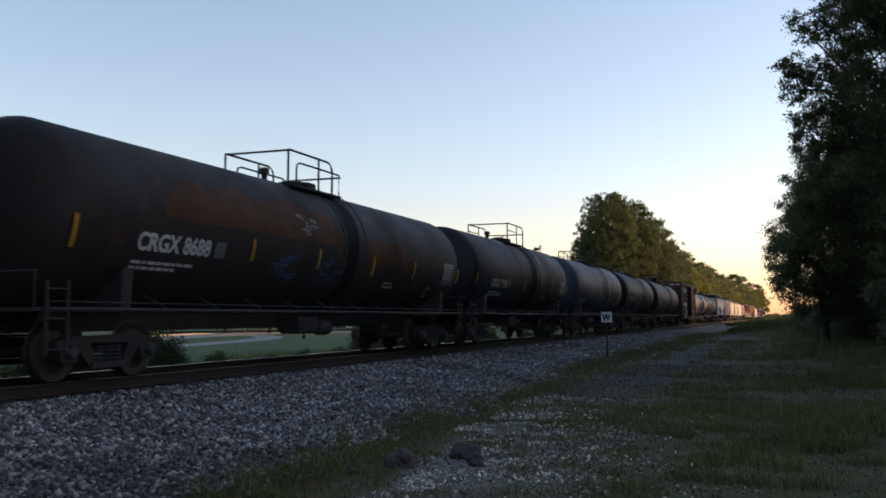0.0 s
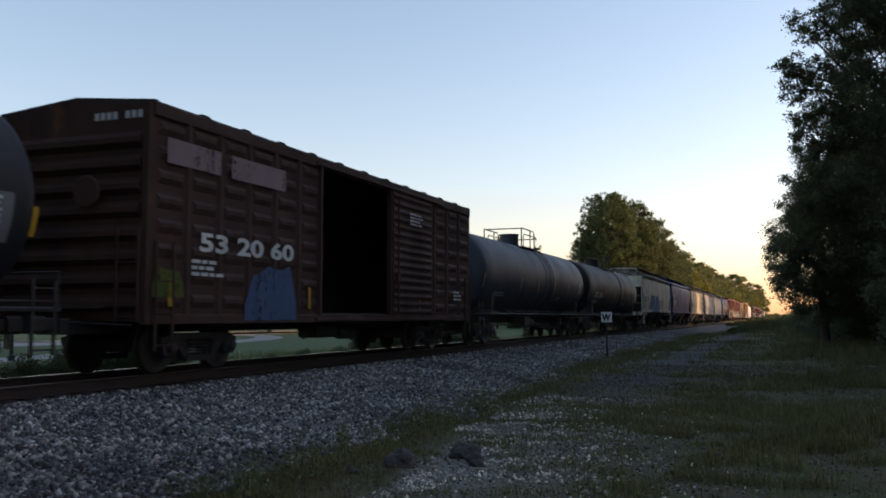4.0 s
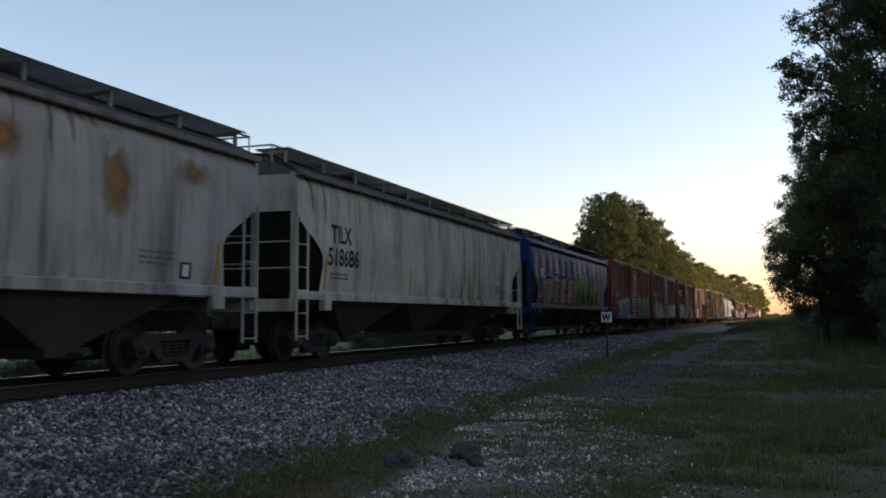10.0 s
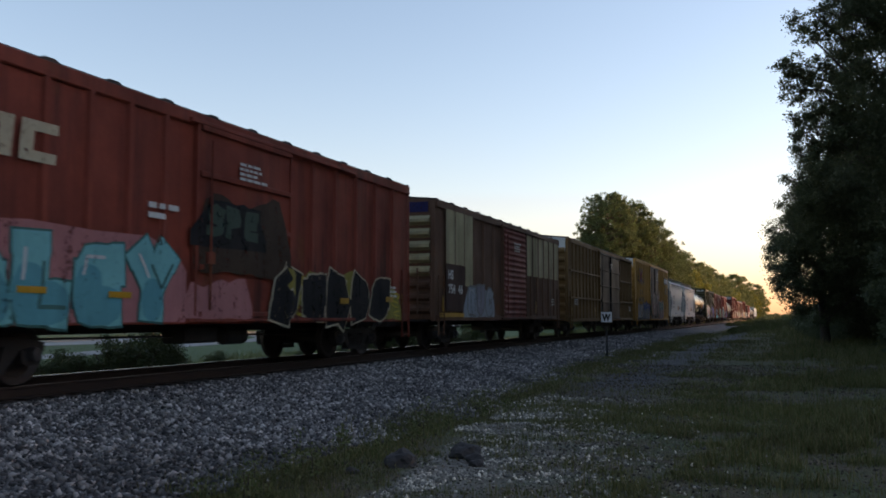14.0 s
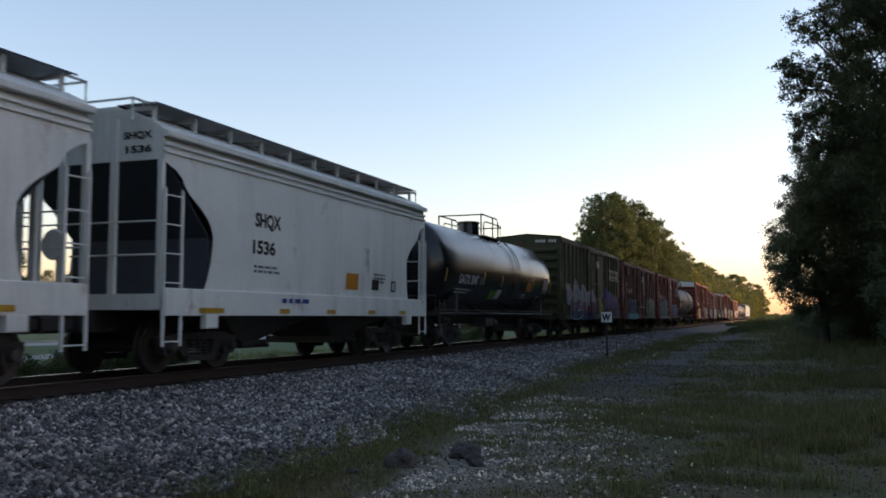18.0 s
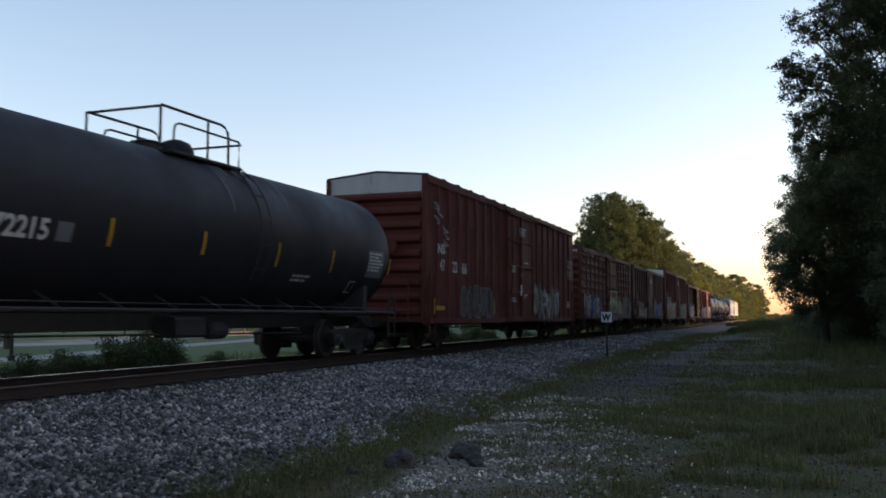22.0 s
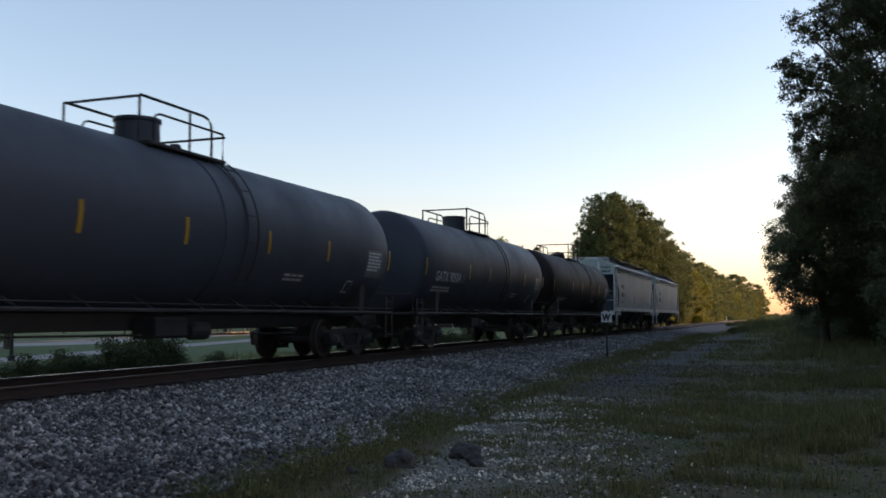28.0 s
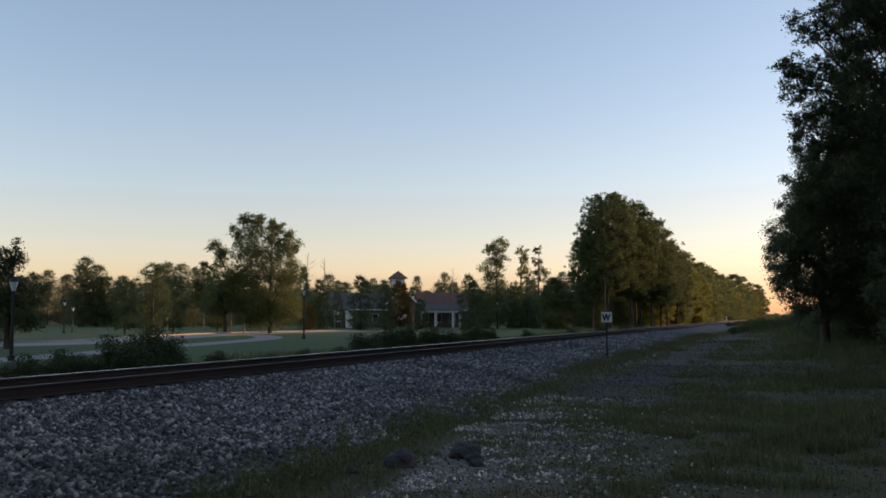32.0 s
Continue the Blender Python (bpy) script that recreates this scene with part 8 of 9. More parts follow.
# unseen woods added to block light: taller behind them, far across the right-hand field
for k in range(9):
    copy_tree(near_oak, 48 + 8.5 * k, -25 + 2 * math.sin(k * 1.9), rw.uniform(1.3, 1.5), rw.uniform(0, 6))
for k in range(11):
    copy_tree(near_oak, 25 + 7.5 * k, -15.5 + 0.6 * math.sin(k * 2.9), rw.uniform(1.5, 1.62), rw.uniform(0, 6))
for k in range(30):
    copy_tree(near_oak, -70 + 7.8 * k, -92 + 5 * math.sin(k * 1.9), rw.uniform(1.0, 1.2), rw.uniform(0, 6))
# trees added unseen behind the camera, beyond and across the track, darken car ends
for k in range(10):
    copy_tree(near_oak, 3 - 6.5 * k, 22.5 + 1.5 * math.sin(k * 2.1), rw.uniform(1.4, 1.6), rw.uniform(0, 6))
    copy_tree(low_oak, 0 - 6.5 * k, 19.5 + 0.8 * math.sin(k * 1.3), rw.uniform(0.9, 1.0), rw.uniform(0, 6))
for k in range(9):
    copy_tree(near_oak, -62 - 4 * math.sin(k * 2.3), -22 + 5.5 * k, rw.uniform(1.4, 1.6), rw.uniform(0, 6))
# a thinner belt of lower trees farther along, hidden, added to dapple the sun
for k in range(13):
    copy_tree(low_oak, 112 + 7.5 * k, -16 + 2.5 * math.sin(k * 2.7), rw.uniform(0.70, 0.95), rw.uniform(0, 6))
shade_bush = stand(bush(1.6, 1.5, 104, M_LEAF_DARK, 9000, 0.11, "dark shrub under the trees and in rows added for shade"), 66, -5.0, 1.1)
# The two long rows are added to keep low sun off the ground.
for x, y, s in ((62, -6.4, 1.3), (57, -6.8, 1.2), (51, -6.9, 1.3), (45, -6.9, 1.3), (40, -6.6, 1.2), (70, -3.9, 1.0), (76, -4.4, 1.2), (62, -3.6, 0.9), (66, -3.2, 1.0), (72, -3.0, 1.1), (78, -3.4, 1.3), (58, -4.6, 1.1), (64, -4.8, 1.3), (125, -3, 1.1), (150, -3.5, 1.3), (180, -4, 1.5), (230, -5, 2.2), (290, -6, 2.8), (380, -8, 3.6)) + tuple((8 + 2.6 * k, -8.2 + 0.6 * math.sin(k * 1.7), 2.0) for k in range(5, 22)) + tuple((80 + 3.6 * k, -4.6 + 0.6 * math.sin(k * 2.1), 1.7 if k < 7 else 1.1) for k in range(40)):
    copy_tree(shade_bush, x, y, s, rw.uniform(0, 6))


def polar(bearing, dist):
    """A spot by its bearing, in degrees left of the track's direction as seen from the camera, and its distance."""
    return dist * math.cos(radians(bearing)), dist * math.sin(radians(bearing))


# pines and broadleaved trees along the far side of the track
pines = [stand(pine_tree(21.4, 5.0, 110, 46000, 0.25, 0.26), 139, 24.9), stand(pine_tree(20.8, 4.8, 111, 44000, 0.25, 0.24), 147, 22.6), stand(pine_tree(18.6, 4.5, 112, 40000, 0.25, 0.22), 156, 20.5)]
for x, y, s in ((139, 27.2, 0.84), (148, 26.3, 0.97), (157, 23.6, 0.96), (163, 19.8, 0.84), (174, 20.0, 0.76), (168, 24, 0.9), (186, 19.5, 0.70)):
    copy_tree(rw.choice(pines), x, y, s, rw.uniform(0, 6))
edge_tree = stand(leafy_tree(16, 5.5, 120, M_LEAF_OLIVE, M_BARK, 26000, 0.42, 90, 0.05, label="olive green tree beside the track"), 198, 22)
gold_tree = stand(leafy_tree(12.5, 5.0, 121, M_LEAF_YEL, M_BARK, 22000, 0.42, 80, 0.05, label="yellow-green tree beside the track"), 216, 19.0)
for x, y, s in ((188, 25, 1.0), (208, 23, 1.0), (228, 22, 1.0), (243, 20, 0.95), (262, 21, 1.0), (285, 20, 1.0), (310, 21, 1.05), (340, 20, 1.1), (375, 20, 1.1), (415, 20, 1.2), (465, 21, 1.3), (525, 21, 1.4), (605, 22, 1.5), (705, 21, 1.6), (825, 20, 1.8), (960, 19, 2.0)):
    copy_tree(rw.choice((edge_tree, edge_tree, gold_tree)), x, y, s * rw.uniform(0.9, 1.1), rw.uniform(0, 6))

# shaded undergrowth behind the pines
for k in range(16):
    copy_tree(edge_tree, 138 + 7.5 * k, 33 + 2.5 * math.sin(k * 2.2) - 0.35 * k, rw.uniform(0.45, 0.62), rw.uniform(0, 6))
# tall light weeds and brambles along the foot of the bank
toe_weeds = stand(bush(0.9, 0.9, 141, M_WEED, 5000, 0.10, "light green weeds at the foot of the bank", "weed_clump"), 88, 4.2, 0.7)
for k in range(70):
    x_ = 96 + 3.6 * k + 0.02 * k * k
    copy_tree(toe_weeds, x_, 4.3 - rw.uniform(0, 0.9), rw.uniform(0.6, 1.0) * (0.3 + x_ / 170), rw.uniform(0, 6))
    if k % 2:
        copy_tree(toe_weeds, x_ + 2, rw.uniform(-2.5, 2.8), rw.uniform(0.7, 1.1) * (0.4 + x_ / 170), rw.uniform(0, 6))

for k in range(16, 60):
    x_ = 84 + 3.4 * k + 0.02 * k * k
    copy_tree(toe_weeds, x_, 7.6 + rw.uniform(-0.9, 0.7), rw.uniform(0.35, 0.5) * (0.5 + x_ / 260), rw.uniform(0, 6))
# park beyond the track
lobed_tree((93.8, 57.3), 11.5, [(92.2, 59.0, 12.8, 0.8), (92.2, 60.2, 12.5, 0.6), (92.0, 57.7, 12.5, 0.6), (92.0, 59.6, 11.4, 1.2), (93.2, 59.1, 11.3, 1.2), (93.0, 60.0, 9.9, 1.6), (91.0, 59.9, 8.9, 1.2), (91.9, 58.0, 9.1, 1.6), (92.1, 55.8, 11.8, 0.8), (93.3, 55.6, 11.5, 0.7), (92.0, 56.1, 10.9, 1.1), (93.3, 55.9, 10.1, 1.3), (94.1, 55.3, 10.3, 0.7), (93.3, 55.0, 8.7, 1.5), (93.5, 57.1, 9.2, 1.5), (94.3, 54.6, 8.6, 0.8), (91.3, 58.8, 7.4, 2.1), (93.2, 57.7, 7.1, 2.3), (93.2, 55.4, 6.7, 2.1), (91.7, 60.7, 6.3, 1.4), (93.7, 54.5, 5.7, 1.4), (92.7, 60.5, 4.8, 2.3), (92.9, 58.2, 4.1, 2.6), (93.1, 55.6, 4.1, 2.5), (94.3, 55.7, 2.1, 2.4), (94.1, 58.1, 1.7, 2.4), (92.1, 59.8, 2.1, 2.0), (93.9, 54.6, 1.6, 1.5), (92.8, 58.9, 0.6, 1.6)],
           130, M_LEAF_OLIVE, 0.22, 480, "tall open-crowned tree on the lawn", [[(92.0, 59.9, 9.1), (91.6, 60.6, 10.6), (91.4, 61.1, 11.3), (91.3, 61.3, 11.7)], [(93.6, 55.6, 9.1), (93.8, 54.8, 10.6), (93.9, 54.5, 11.2)], [(93.8, 55.3, 8.8), (94.1, 54.2, 9.4), (94.3, 53.6, 10.0)], [(93.9, 55.4, 7.1), (94.2, 54.4, 7.3), (94.5, 53.9, 6.6)], [(92.1, 59.4, 11.2), (91.8, 59.7, 12.4), (91.6, 60.1, 12.9)], [(92.4, 58.4, 11.2), (92.4, 58.1, 12.4), (92.5, 57.9, 13.1)], [(93.1, 56.5, 10.8), (93.0, 56.6, 12.0), (92.9, 56.9, 12.5)]])
lobed_tree((92.8, 62.9), 8.0, [(92.4, 63.8, 8.9, 0.6), (92.6, 63.6, 7.7, 0.9), (92.2, 63.7, 5.7, 1.6), (92.9, 63.3, 4.3, 2.0), (93.1, 62.7, 2.8, 2.0), (91.9, 63.9, 3.1, 1.6), (91.4, 64.1, 2.0, 1.2), (92.9, 62.1, 4.8, 1.4)],
           138, M_LEAF_OLIVE, 0.22, 480, "smaller tree with a leaning top on the lawn", [[(92.0, 63.1, 7.2), (91.9, 63.3, 8.5), (91.5, 63.9, 9.6), (91.3, 64.7, 9.2)], [(92.0, 63.1, 7.5), (91.9, 63.1, 8.9), (91.7, 63.5, 9.8), (91.4, 64.2, 9.9)], [(92.0, 63.1, 7.9), (92.0, 62.8, 8.7), (92.1, 62.6, 8.8)]])
lobed_tree((164.3, 50.6), 15.0, [(164.4, 50.2, 14.4, 1.9), (164.0, 51.6, 13.6, 1.5), (164.1, 51.4, 9.9, 2.4), (164.8, 49.4, 5.4, 2.6), (163.9, 52.1, 3.2, 2.3), (164.6, 50.0, 11.8, 1.6)], 131, M_LEAF_OLIVE, 0.34, 300, "tall slim tree with thin foliage")
lobed_tree((166.6, 46.4), 14.5, [(166.7, 46.3, 13.4, 1.2), (166.7, 46.1, 9.6, 1.5), (166.6, 46.7, 4.3, 1.8), (166.7, 46.0, 11.6, 1.0), (166.6, 46.9, 7.0, 1.2)], 139, M_LEAF_YEL, 0.34, 300, "tall slim yellowing tree with thin foliage")
lobed_tree((168.5, 43.4), 14.5, [(168.4, 43.6, 13.6, 0.9), (168.5, 43.1, 9.1, 1.7), (168.5, 43.4, 4.3, 1.7), (168.4, 43.8, 11.6, 1.0)], 142, M_LEAF_GREY, 0.34, 300, "tall slim tree with thin foliage")
lobed_tree((42.9, 44.9), 5.6, [(42.9, 44.8, 4.9, 0.8), (42.7, 45.0, 3.1, 1.6), (43.4, 44.3, 2.4, 1.2), (42.8, 44.8, 1.0, 1.6), (43.7, 43.9, 1.0, 0.9), (42.2, 45.6, 2.2, 1.8), (42.4, 45.2, 4.2, 1.0)], 132, M_LEAF_SHADE, 0.15, 1300, "dark green park tree beside a lamp post")
round_tree = stand(leafy_tree(8.4, 2.6, 132, M_LEAF_SOFT, M_BARK, 15000, 0.17, 70, 0.1, label="dark green park tree", loose=0.9), *polar(38.4, 100), 0.9, 2.0)
copy_tree(round_tree, *polar(37.2, 112), 0.8, 4.0)
copy_tree(round_tree, *polar(40.0, 108), 0.75, 1.4)
copy_tree(round_tree, *polar(34.6, 116), 0.8, 0.4)
orange_tree = stand(leafy_tree(7.6, 2.5, 133, M_LEAF_ORANGE, M_BARK, 12000, 0.30, 60, 0.08, label="small tree with orange-brown autumn leaves"), *polar(23.3, 148))
copy_tree(orange_tree, *polar(29.0, 128), 0.5, 1.0)
fir = stand(leafy_tree(8.0, 2.1, 135, M_LEAF_SOFT, M_BARK, 9000, 0.22, 70, 0.03, 0.62, fine=1.0, loose=1.1, label="dark evergreen tree before the house"), *polar(25.8, 135))
for b_, d_, s_, z_ in ((24.3, 140, 0.85, 0.95), (28.4, 150, 0.9, 1.0), (29.4, 140, 0.8, 1.2), (18.9, 140, 0.95, 1.05), (18.2, 150, 0.9, 0.8), (22.0, 145, 0.6, 0.6), (27.3, 158, 0.7, 0.8), (14.0, 165, 1.0, 0.8), (13.2, 168, 1.1, 0.85), (15.2, 160, 1.2, 0.7), (16.4, 158, 1.2, 0.65)):
    copy_tree(fir, *polar(b_, d_), s_, rw.uniform(0, 6), z_)
woods = stand(leafy_tree(11.5, 2.6, 134, M_LEAF_GREY, M_BARK, 9000, 0.26, 90, 0.06, fine=0.8, loose=1.7, label="tree of the wood behind the park"), *polar(36, 185))
woods_b = stand(leafy_tree(9.5, 2.4, 136, M_LEAF_SOFT, M_BARK, 9000, 0.25, 80, 0.05, 0.7, fine=0.8, loose=1.6, label="dark green tree of the wood behind the park"), *polar(30.5, 200))
for k in range(170):
    b_ = 9.5 + 0.24 * k + rw.uniform(-0.25, 0.25)
    d_ = rw.uniform(180, 215) if 34 < b_ < 43 else rw.uniform(215, 265)
    copy_tree(rw.choice((woods, woods, woods_b)), *polar(b_, d_), rw.uniform(0.8, 1.25), rw.uniform(0, 6), rw.uniform(0.55, 1.2))
sapling = stand(leafy_tree(7.0, 1.7, 137, M_LEAF_OLIVE, M_BARK_PALE, 9000, 0.22, 60, 0.34, fine=0.9, loose=0.8, label="young tree with a pale slender trunk"), *polar(37.6, 118))
copy_tree(sapling, *polar(33.8, 112), 1.05, 1.0)
copy_tree(sapling, *polar(33.0, 113), 1.1, 2.0)
copy_tree(sapling, *polar(35.4, 128), 1.1, 3.0, 1.35)
snag = limb_shape((0, 0, 0), 14, 0.16, 12, np.random.RandomState(9), 0.45, 3.0)
bare = thing("bare_tree", snag, M_BARK_PALE, "tall bare leafless tree behind the house", "tree", "trees", smooth=60)
stand(bare, *polar(28.0, 185))
copy_tree(bare, *polar(29.3, 180), 1.0, 2.0, 1.05)
copy_tree(bare, *polar(20.0, 190), 0.8, 1.0, 0.9)

# shrubs and rank grass along the far side of the bank
scrub = stand(bush(0.95, 1.25, 140, M_LEAF_SHADE, 6000, 0.075, "dark scrubby bush beside the far side of the track"), *polar(39.1, 27))
for b_, y_, s_ in ((38.2, 17.4, 0.95), (40.4, 16.8, 0.8), (37.2, 18.2, 0.6), (25.6, 17.4, 0.95), (24.9, 18, 0.7), (24.1, 17.2, 0.85), (22.9, 17.6, 0.9), (22.2, 18, 0.75), (21.4, 17.4, 0.9), (20.4, 17.8, 0.95), (19.6, 18.2, 0.8), (18.6, 17.8, 1.0), (17.6, 18.4, 0.7), (29.3, 18, 0.4), (42.5, 17, 0.55), (44.0, 17.4, 0.6), (45.5, 17, 0.6), (31.5, 18.5, 0.45), (34.6, 18.8, 0.5), (15.2, 18, 0.6), (12.5, 18.5, 0.7), (43.2, 18.4, 0.7), (41.6, 18, 0.6), (27.0, 18.6, 0.5), (10.6, 18.5, 0.8), (9.2, 18.5, 0.8)):
    copy_tree(scrub, *polar(b_, y_ / math.sin(radians(b_))), 1.3 * s_ * rw.uniform(0.9, 1.1), rw.uniform(0, 6), s_ * rw.uniform(0.8, 1.3))


def rank_grass():
    rs = np.random.RandomState(77)
    n = 170000
    x, y = rs.uniform(14, 150, n), 15.0 + 9.0 * rs.rand(n) ** 1.6
    m = np.clip(value_noise(x, y, 0.25, 31) * 1.8 - 0.5, 0.05, 1)
    keep = rs.rand(n) < m
    x, y = x[keep], y[keep]
    return blades("rank_grass", x, y, (0.10 + 0.42 * rs.rand(len(x)) ** 2) * (0.5 + value_noise(x, y, 0.3, 32)), 78, 0.0055, 0.9)


thing("rank_grass", rank_grass(), M_WEED, "rank weeds and tall grass beyond the track", "weeds", kind="stuff")


# ---------------------------------------------------------------- roads, lamps, house
def road_strip(name, pts, w, material, lift, label):
    s = Shape()
    p = [Vector(q) for q in pts]
    fine = []
    for i in range(len(p) - 1):
        a, b, c, d = p[max(i - 1, 0)], p[i], p[i + 1], p[min(i + 2, len(p) - 1)]
        for k in range(8):
            t = k / 8
            fine.append(0.5 * (2 * b + (c - a) * t + (2 * a - 5 * b + 4 * c - d) * t * t + (3 * b - a - 3 * c + d) * t ** 3))
    fine.append(p[-1])
    vs = []
    for i, q in enumerate(fine):
        t = (fine[min(i + 1, len(fine) - 1)] - fine[max(i - 1, 0)]).normalized()
        n = Vector((-t.y, t.x)) * (w / 2)
        for e in (q - n, q + n):
            for z in (-1.15, -1.0 + lift):
                vs.append((e.x, e.y, z))
    fs = []
    for i in range(len(fine) - 1):
        a, b = 4 * i, 4 * i + 4
        fs += [(a + 1, a + 3, b + 3, b + 1), (a, a + 1, b + 1, b), (a + 3, a + 2, b + 2, b + 3)]
    s.add(vs, fs)
    return thing(name, s, material, label, "road", kind="structure")


road_strip("road", [(34, 62), (44, 53), (52.1, 49.8), (60, 50.6), (76, 56.1), (95, 58.7), (116, 54)], 6.0, M_ROAD, 0.02, "pale concrete park road")
road_strip("path", [(30, 33), (40.6, 35.6), (49.8, 38.1), (57.4, 39.8), (67, 42.2), (76, 46.5), (84, 53)], 2.6, M_ROAD, 0.025, "pale concrete footpath over the lawn")
road_strip("kerb", [(36, 66.5), (46.5, 56.8), (53, 53.4), (60, 54), (75, 59.5), (95, 62.2), (117, 57.5)], 0.35, M_KERB, 0.15, "pale concrete kerb")


def lamp_post(x, y, h):
    root = tagged(new("street_lamp"), "black park lamp post with a lantern head", "street lamp", "park lamps")
    root.location = (x, y, float(ground_z(x, y)))
    part("pole", Shape().lathe([(0, 0.16), (0.25, 0.15), (0.3, 0.09), (0.8, 0.075), (h - 0.75, 0.055), (h - 0.72, 0.10), (h - 0.66, 0.06)], 12, "z"), M_LAMP, root, smooth=40)
    part("lantern", Shape().lathe([(h - 0.66, 0.08), (h - 0.25, 0.19), (h - 0.24, 0.19)], 8, "z"), M_LANTERN, root, "frosted glass lantern")
    part("cap", Shape().lathe([(h - 0.25, 0.23), (h - 0.20, 0.21), (h - 0.05, 0.06), (h, 0.02)], 8, "z"), M_LAMP, root)
    return root


M_LANTERN = stuff("frosted_lantern_glass", (0.62, 0.66, 0.72), (0.5, 0.54, 0.6), 0.3, 5, 30, 0.05)
lamp_post(31.0, 32.2, 3.8)
lamp_post(71.9, 40.4, 4.6)
lamp_post(86.4, 81.6, 4.0)
lamp_post(*polar(22.47, 104), 4.6)
lamp_post(*polar(17.1, 150), 4.6)
lamp_post(*polar(42.9, 125), 3.4)


def house():
    """A long low community building: two wings, a middle gable with a cupola, a white porch."""
    root = tagged(new("house"), "long low house with grey and red-brown roofs and a white porch", "house")
    root.matrix_world = Matrix.LocRotScale((*polar(23.4, 168), -1.0), Euler((0, 0, radians(23.4 - 90))), None)

    def wing(x0, x1, y0, y1, eave, ridge, wall, roof, over=0.5):
        part("wall", Shape().box(x0, x1, y0, y1, 0, eave), wall, root)
        ym = (y0 + y1) / 2
        part("roof", Shape().prism_x([(y0 - over, eave - 0.1), (y0 - over, eave + 0.08), (ym, ridge), (y1 + over, eave + 0.08), (y1 + over, eave - 0.1), (ym, ridge - 0.2)], x0 - over, x1 + over), roof, root)
        part("fascia", Shape().box(x0 - over, x1 + over, y0 - over - 0.04, y0 - over - 0.005, eave - 0.14, eave + 0.1), M_WHITEWALL, root)
        part("gable", Shape().prism_x([(y0, eave), (ym, ridge - 0.22), (y1, eave)], x0 + 0.02, x1 - 0.02), wall, root)

    wing(-12.5, -2.0, 0, 10, 3.3, 6.6, M_BRICK, M_ROOF_GREY)
    wing(3.9, 12.8, 1.5, 10.5, 3.3, 6.6, M_BRICK, M_ROOF_RED)
    part("wall", Shape().box(-2.0, 3.5, -1.0, 10, 0, 4.4), M_BRICK, root)
    part("middle_gable", Shape().prism_y([(-2.4, 4.3), (0.75, 7.2), (3.9, 4.3)], -1.2, 10), M_ROOF_RED, root)
    part("gable_trim", Shape().prism_y([(-2.5, 4.3), (0.75, 7.35), (4.0, 4.3), (3.6, 4.3), (0.75, 7.0), (-2.1, 4.3)], -1.28, -1.22), M_WHITEWALL, root)
    cup = part("cupola", Shape().box(-1.3, 1.2, 3.0, 5.6, 6.0, 9.3), M_WHITEWALL, root, "white cupola on the roof")
    part("cupola_roof", Shape().add([(-1.9, 2.4, 9.3), (1.8, 2.4, 9.3), (1.8, 6.2, 9.3), (-1.9, 6.2, 9.3), (-0.05, 4.3, 10.8)], [(0, 1, 4), (1, 2, 4), (2, 3, 4), (3, 0, 4), (3, 2, 1, 0)]), M_ROOF_RED, cup)
    part("cupola_window", Shape().box(-0.55, 0.45, 2.96, 2.99, 7.6, 8.9), M_PANE, cup)
    for x0, x1 in ((-11.8, -9.4), (4.0, 11.4)):
        part("porch_beam", Shape().box(x0 - 0.2, x1 + 0.2, -1.6, -1.2, 2.75, 3.2), M_WHITEWALL, root, "white porch beam")
        part("porch_roof", Shape().add([(x0 - 0.4, -1.9, 3.2), (x1 + 0.4, -1.9, 3.2), (x1 + 0.4, 1.5, 4.2), (x0 - 0.4, 1.5, 4.2), (x0 - 0.4, -1.9, 3.3), (x1 + 0.4, -1.9, 3.3), (x1 + 0.4, 1.5, 4.3), (x0 - 0.4, 1.5, 4.3)], [(0, 3, 2, 1), (4, 5, 6, 7), (0, 1, 5, 4), (1, 2, 6, 5), (2, 3, 7, 6), (3, 0, 4, 7)]), M_ROOF_GREY, root)
        for x in ((x0, x1 - 0.3) if x0 < 0 else (x0, 6.7, 9.9, x1 - 0.2)):
            part("column", Shape().box(x, x + (1.3 if x0 < 0 else 0.45), -1.6, -1.2, 0, 2.75), M_WHITEWALL, root, "white porch column")
    for x in (-8.2, -6.2, -4.2, 5.2, 7.6, 10.2):
        y = -0.02 if x < 0 else 1.48
        w = part("window", Shape().box(x - 0.55, x + 0.55, y - 0.03, y + 0.01, 0.9, 2.5), M_WHITEWALL, root)
        part("pane", Shape().box(x - 0.47, x + 0.47, y - 0.045, y - 0.032, 0.98, 2.42), M_PANE, w, "dark window pane")
    part("door", Shape().box(0.0, 1.6, -1.05, -1.01, 0, 2.4), M_WHITEWALL, root)
    return root


M_PANE = stuff("dark_window_glass", (0.02, 0.022, 0.025), (0.03, 0.03, 0.035), 0.1, 2, 20, 0.02)
house()

# ---------------------------------------------------------------- small things by the track
sign = tagged(new("whistle_post"), "white square whistle sign with a black letter on a steel post", "sign")
sign.location = (34.8, 6.3, float(ground_z(34.8, 6.3)))
part("post", Shape().box(-0.03, 0.03, -0.03, 0.03, -0.2, 1.73), M_LAMP, sign)
part("plate", Shape().box(-0.055, -0.035, -0.205, 0.205, 1.34, 1.73), M_WHITE, sign, "white sign plate")
vs_, fs_ = font_mesh("W", 0.34, 0.022)
mx_ = max(p[0] for p in vs_) / 2
part("letter", Shape().add([(-0.062, -(p[0] - mx_) * 0.80, 1.41 + p[1]) for p in vs_], fs_), M_INK, sign, "black letter W")
sign.rotation_euler = (0, radians(-1.5), radians(8))

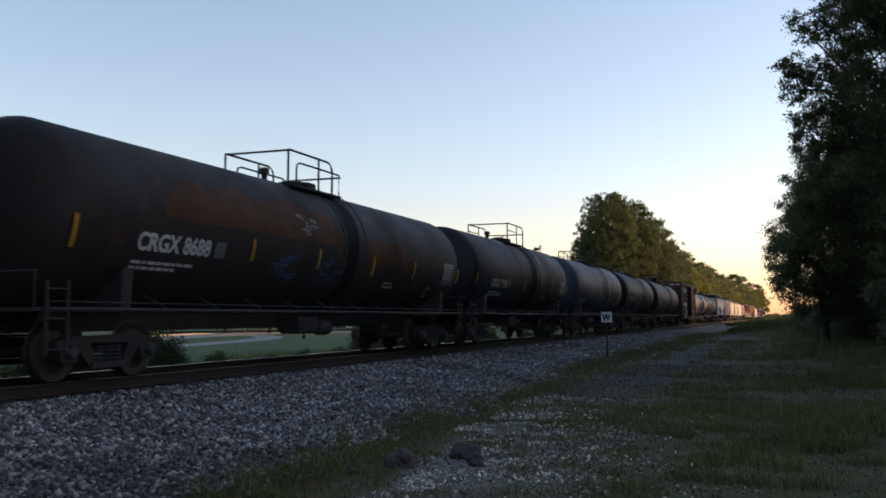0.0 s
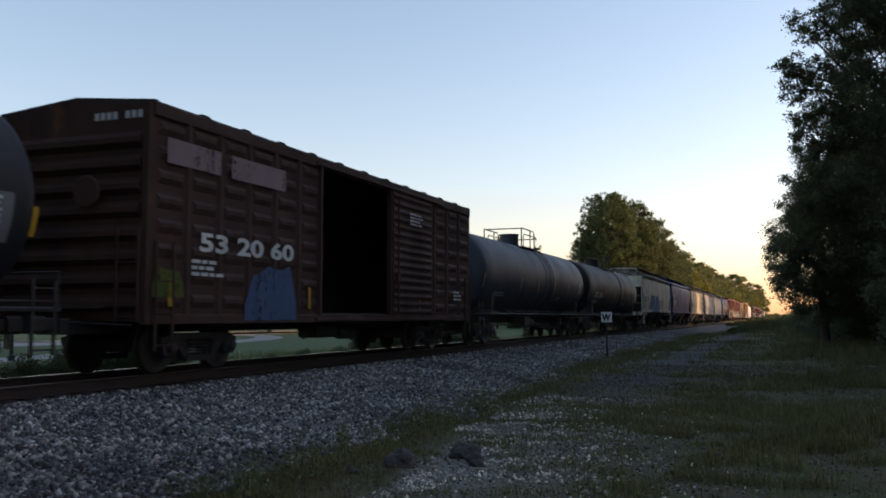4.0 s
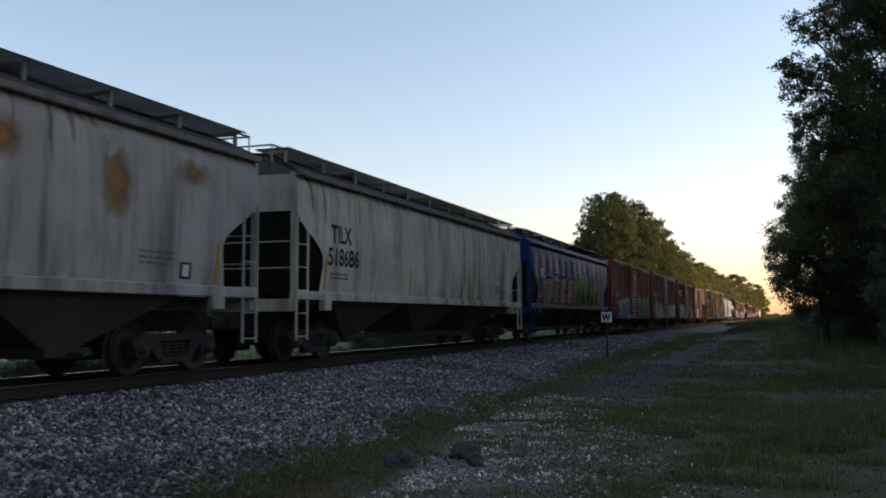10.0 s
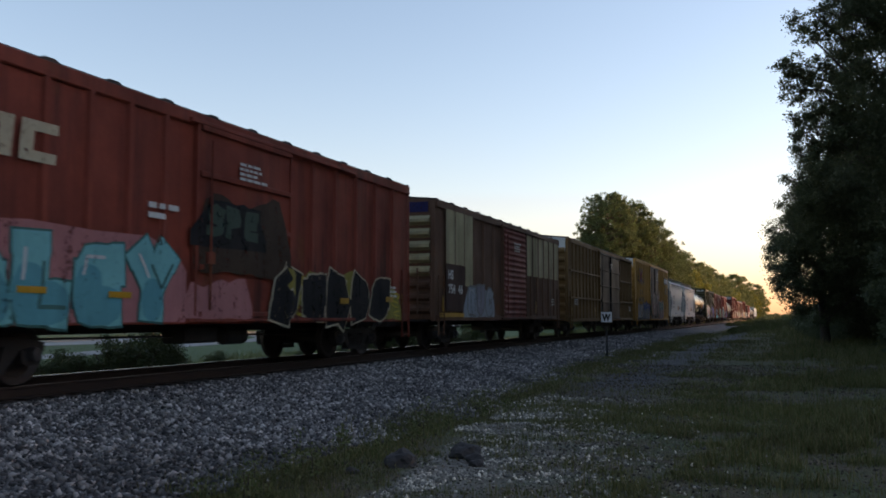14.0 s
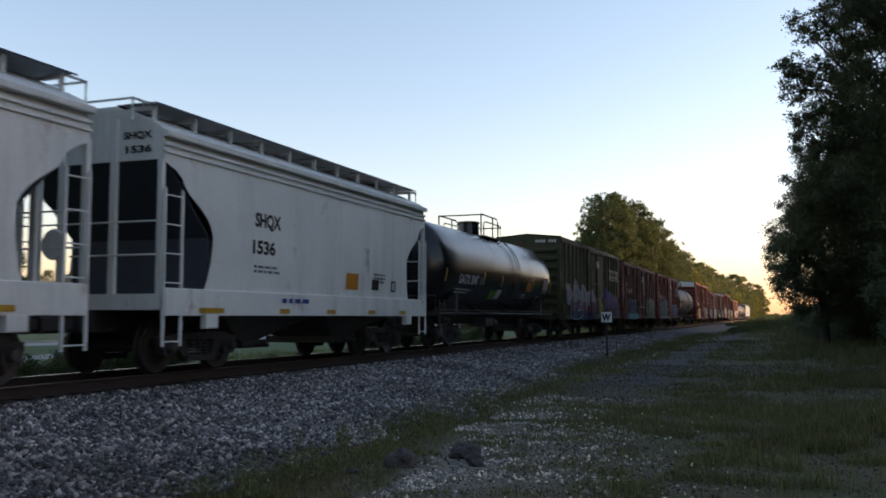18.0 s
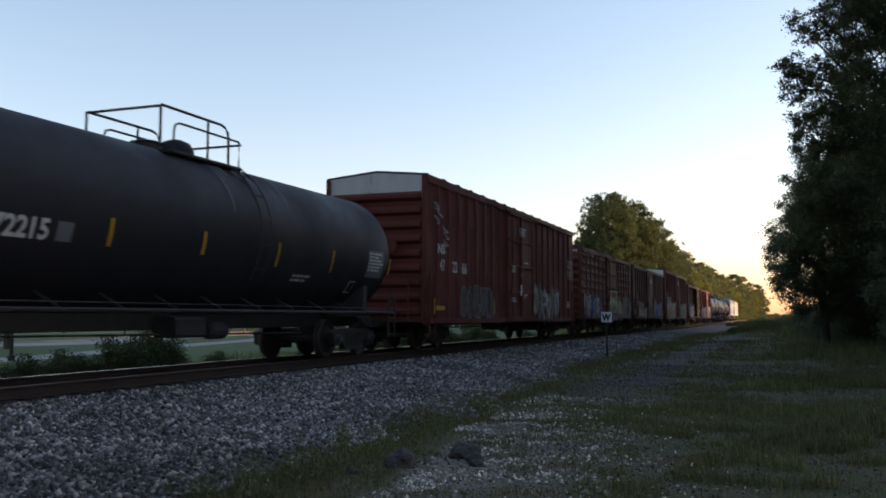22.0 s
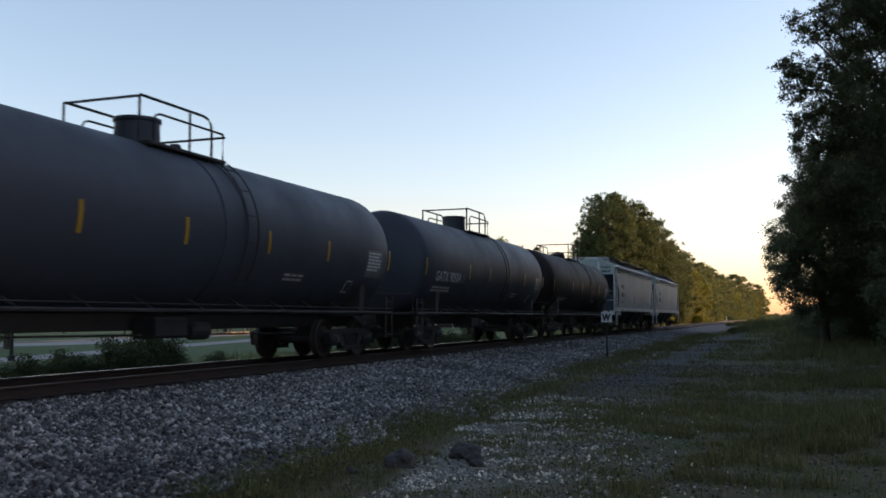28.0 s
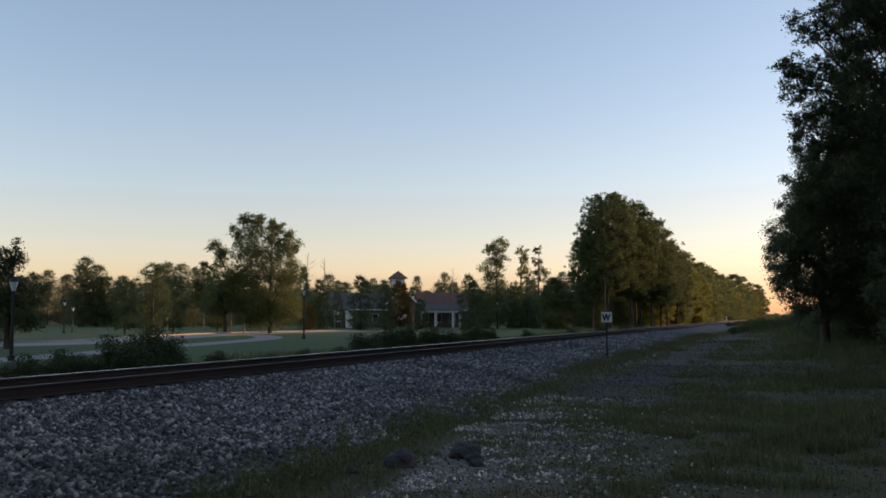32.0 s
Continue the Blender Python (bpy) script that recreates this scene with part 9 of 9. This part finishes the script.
for x, y, s_, r_ in ((9.0, 3.85, 0.17, 1), (9.9, 3.45, 0.18, 2), (9.55, 3.2, 0.10, 3), (9.3, 3.1, 0.08, 4), (8.4, 4.15, 0.07, 5)):
    rk = np.random.RandomState(40 + r_)
    bm = bmesh.new()
    bmesh.ops.create_icosphere(bm, subdivisions=3, radius=1)
    for v in bm.verts:
        d = 1 + 0.35 * noise.noise(v.co * 1.3 + Vector((r_ * 7, 0, 0))) + 0.12 * noise.noise(v.co * 4)
        v.co = Vector((v.co.x * d * 1.2, v.co.y * d, max(-0.5, v.co.z * d * 0.75))) * s_
    me_ = bpy.data.meshes.new("rock")
    bm.to_mesh(me_)
    bm.free()
    thing("rock", me_, M_ROCK, "dark angular rock lying on the gravel", "rock", "rocks on the gravel", at=(x, y, float(ground_z(x, y)) + 0.2 * s_))

for x, y, h_ in ((229, 22.2 - 3.5, 1.6), (299.5, 16.2, 2.2)):
    p_ = thing("marker_post", Shape().lathe([(-0.2, 0.10), (h_ - 0.1, 0.10), (h_, 0.05)], 10, "z"), M_WHITE, "short white marker post beside the track", "post", "marker posts", at=(x, y, float(ground_z(x, y))))
pole = tagged(new("utility_pole"), "thin weathered wooden pole beyond the track", "pole")
pole.location = (117.9, 21.5, float(ground_z(117.9, 21.5)))
part("shaft", Shape().lathe([(-0.3, 0.085), (6.6, 0.055)], 10, "z"), M_BARK, pole, smooth=40)
part("cap", Shape().lathe([(6.58, 0.075), (6.66, 0.02)], 10, "z"), M_BARK, pole)


def tall_weed(x, y, h, seed):
    rs = np.random.RandomState(seed)
    root = tagged(new("weed"), "thin dry weed stalk at the foot of the bank", "weed", "weeds by the bank")
    root.location = (x, y, float(ground_z(x, y)))
    part("stalk", Shape().tube([(0, 0, -0.02), (0.02, 0.01, h * 0.5), (0.05 * rs.rand(), 0.03, h)], 0.006, 5, 0.002), M_BARK, root)
    n = 60
    t = rs.rand(n)
    part("leaves", quad_cloud("weed_leaves", np.stack([rs.normal(size=n) * 0.05, rs.normal(size=n) * 0.05, h * (0.1 + 0.9 * t)], -1), np.full(n, 0.045), seed), M_WEED, root)


rt2 = random.Random(4)
for k in range(40):
    x = rt2.uniform(6.5, 16)
    tall_weed(x, rt2.uniform(4.3, 5.3), rt2.uniform(0.12, 0.42) * (1.6 if k < 2 else 1), 200 + k)


# ---------------------------------------------------------------- what moves
def motions():
    """The train rolls past the camera; distance run, second by second of the clip."""
    run = [(0, 0.0), (4, 82.2), (8, 166.2), (12, 249.9), (16, 333.5), (20, 419.2), (24, 505.7), (28, 593.3), (32, 680.7)]
    for car, x in TRAIN:
        walk(car, [(t, pose(x - d, D, 0)) for t, d in run])


motions()
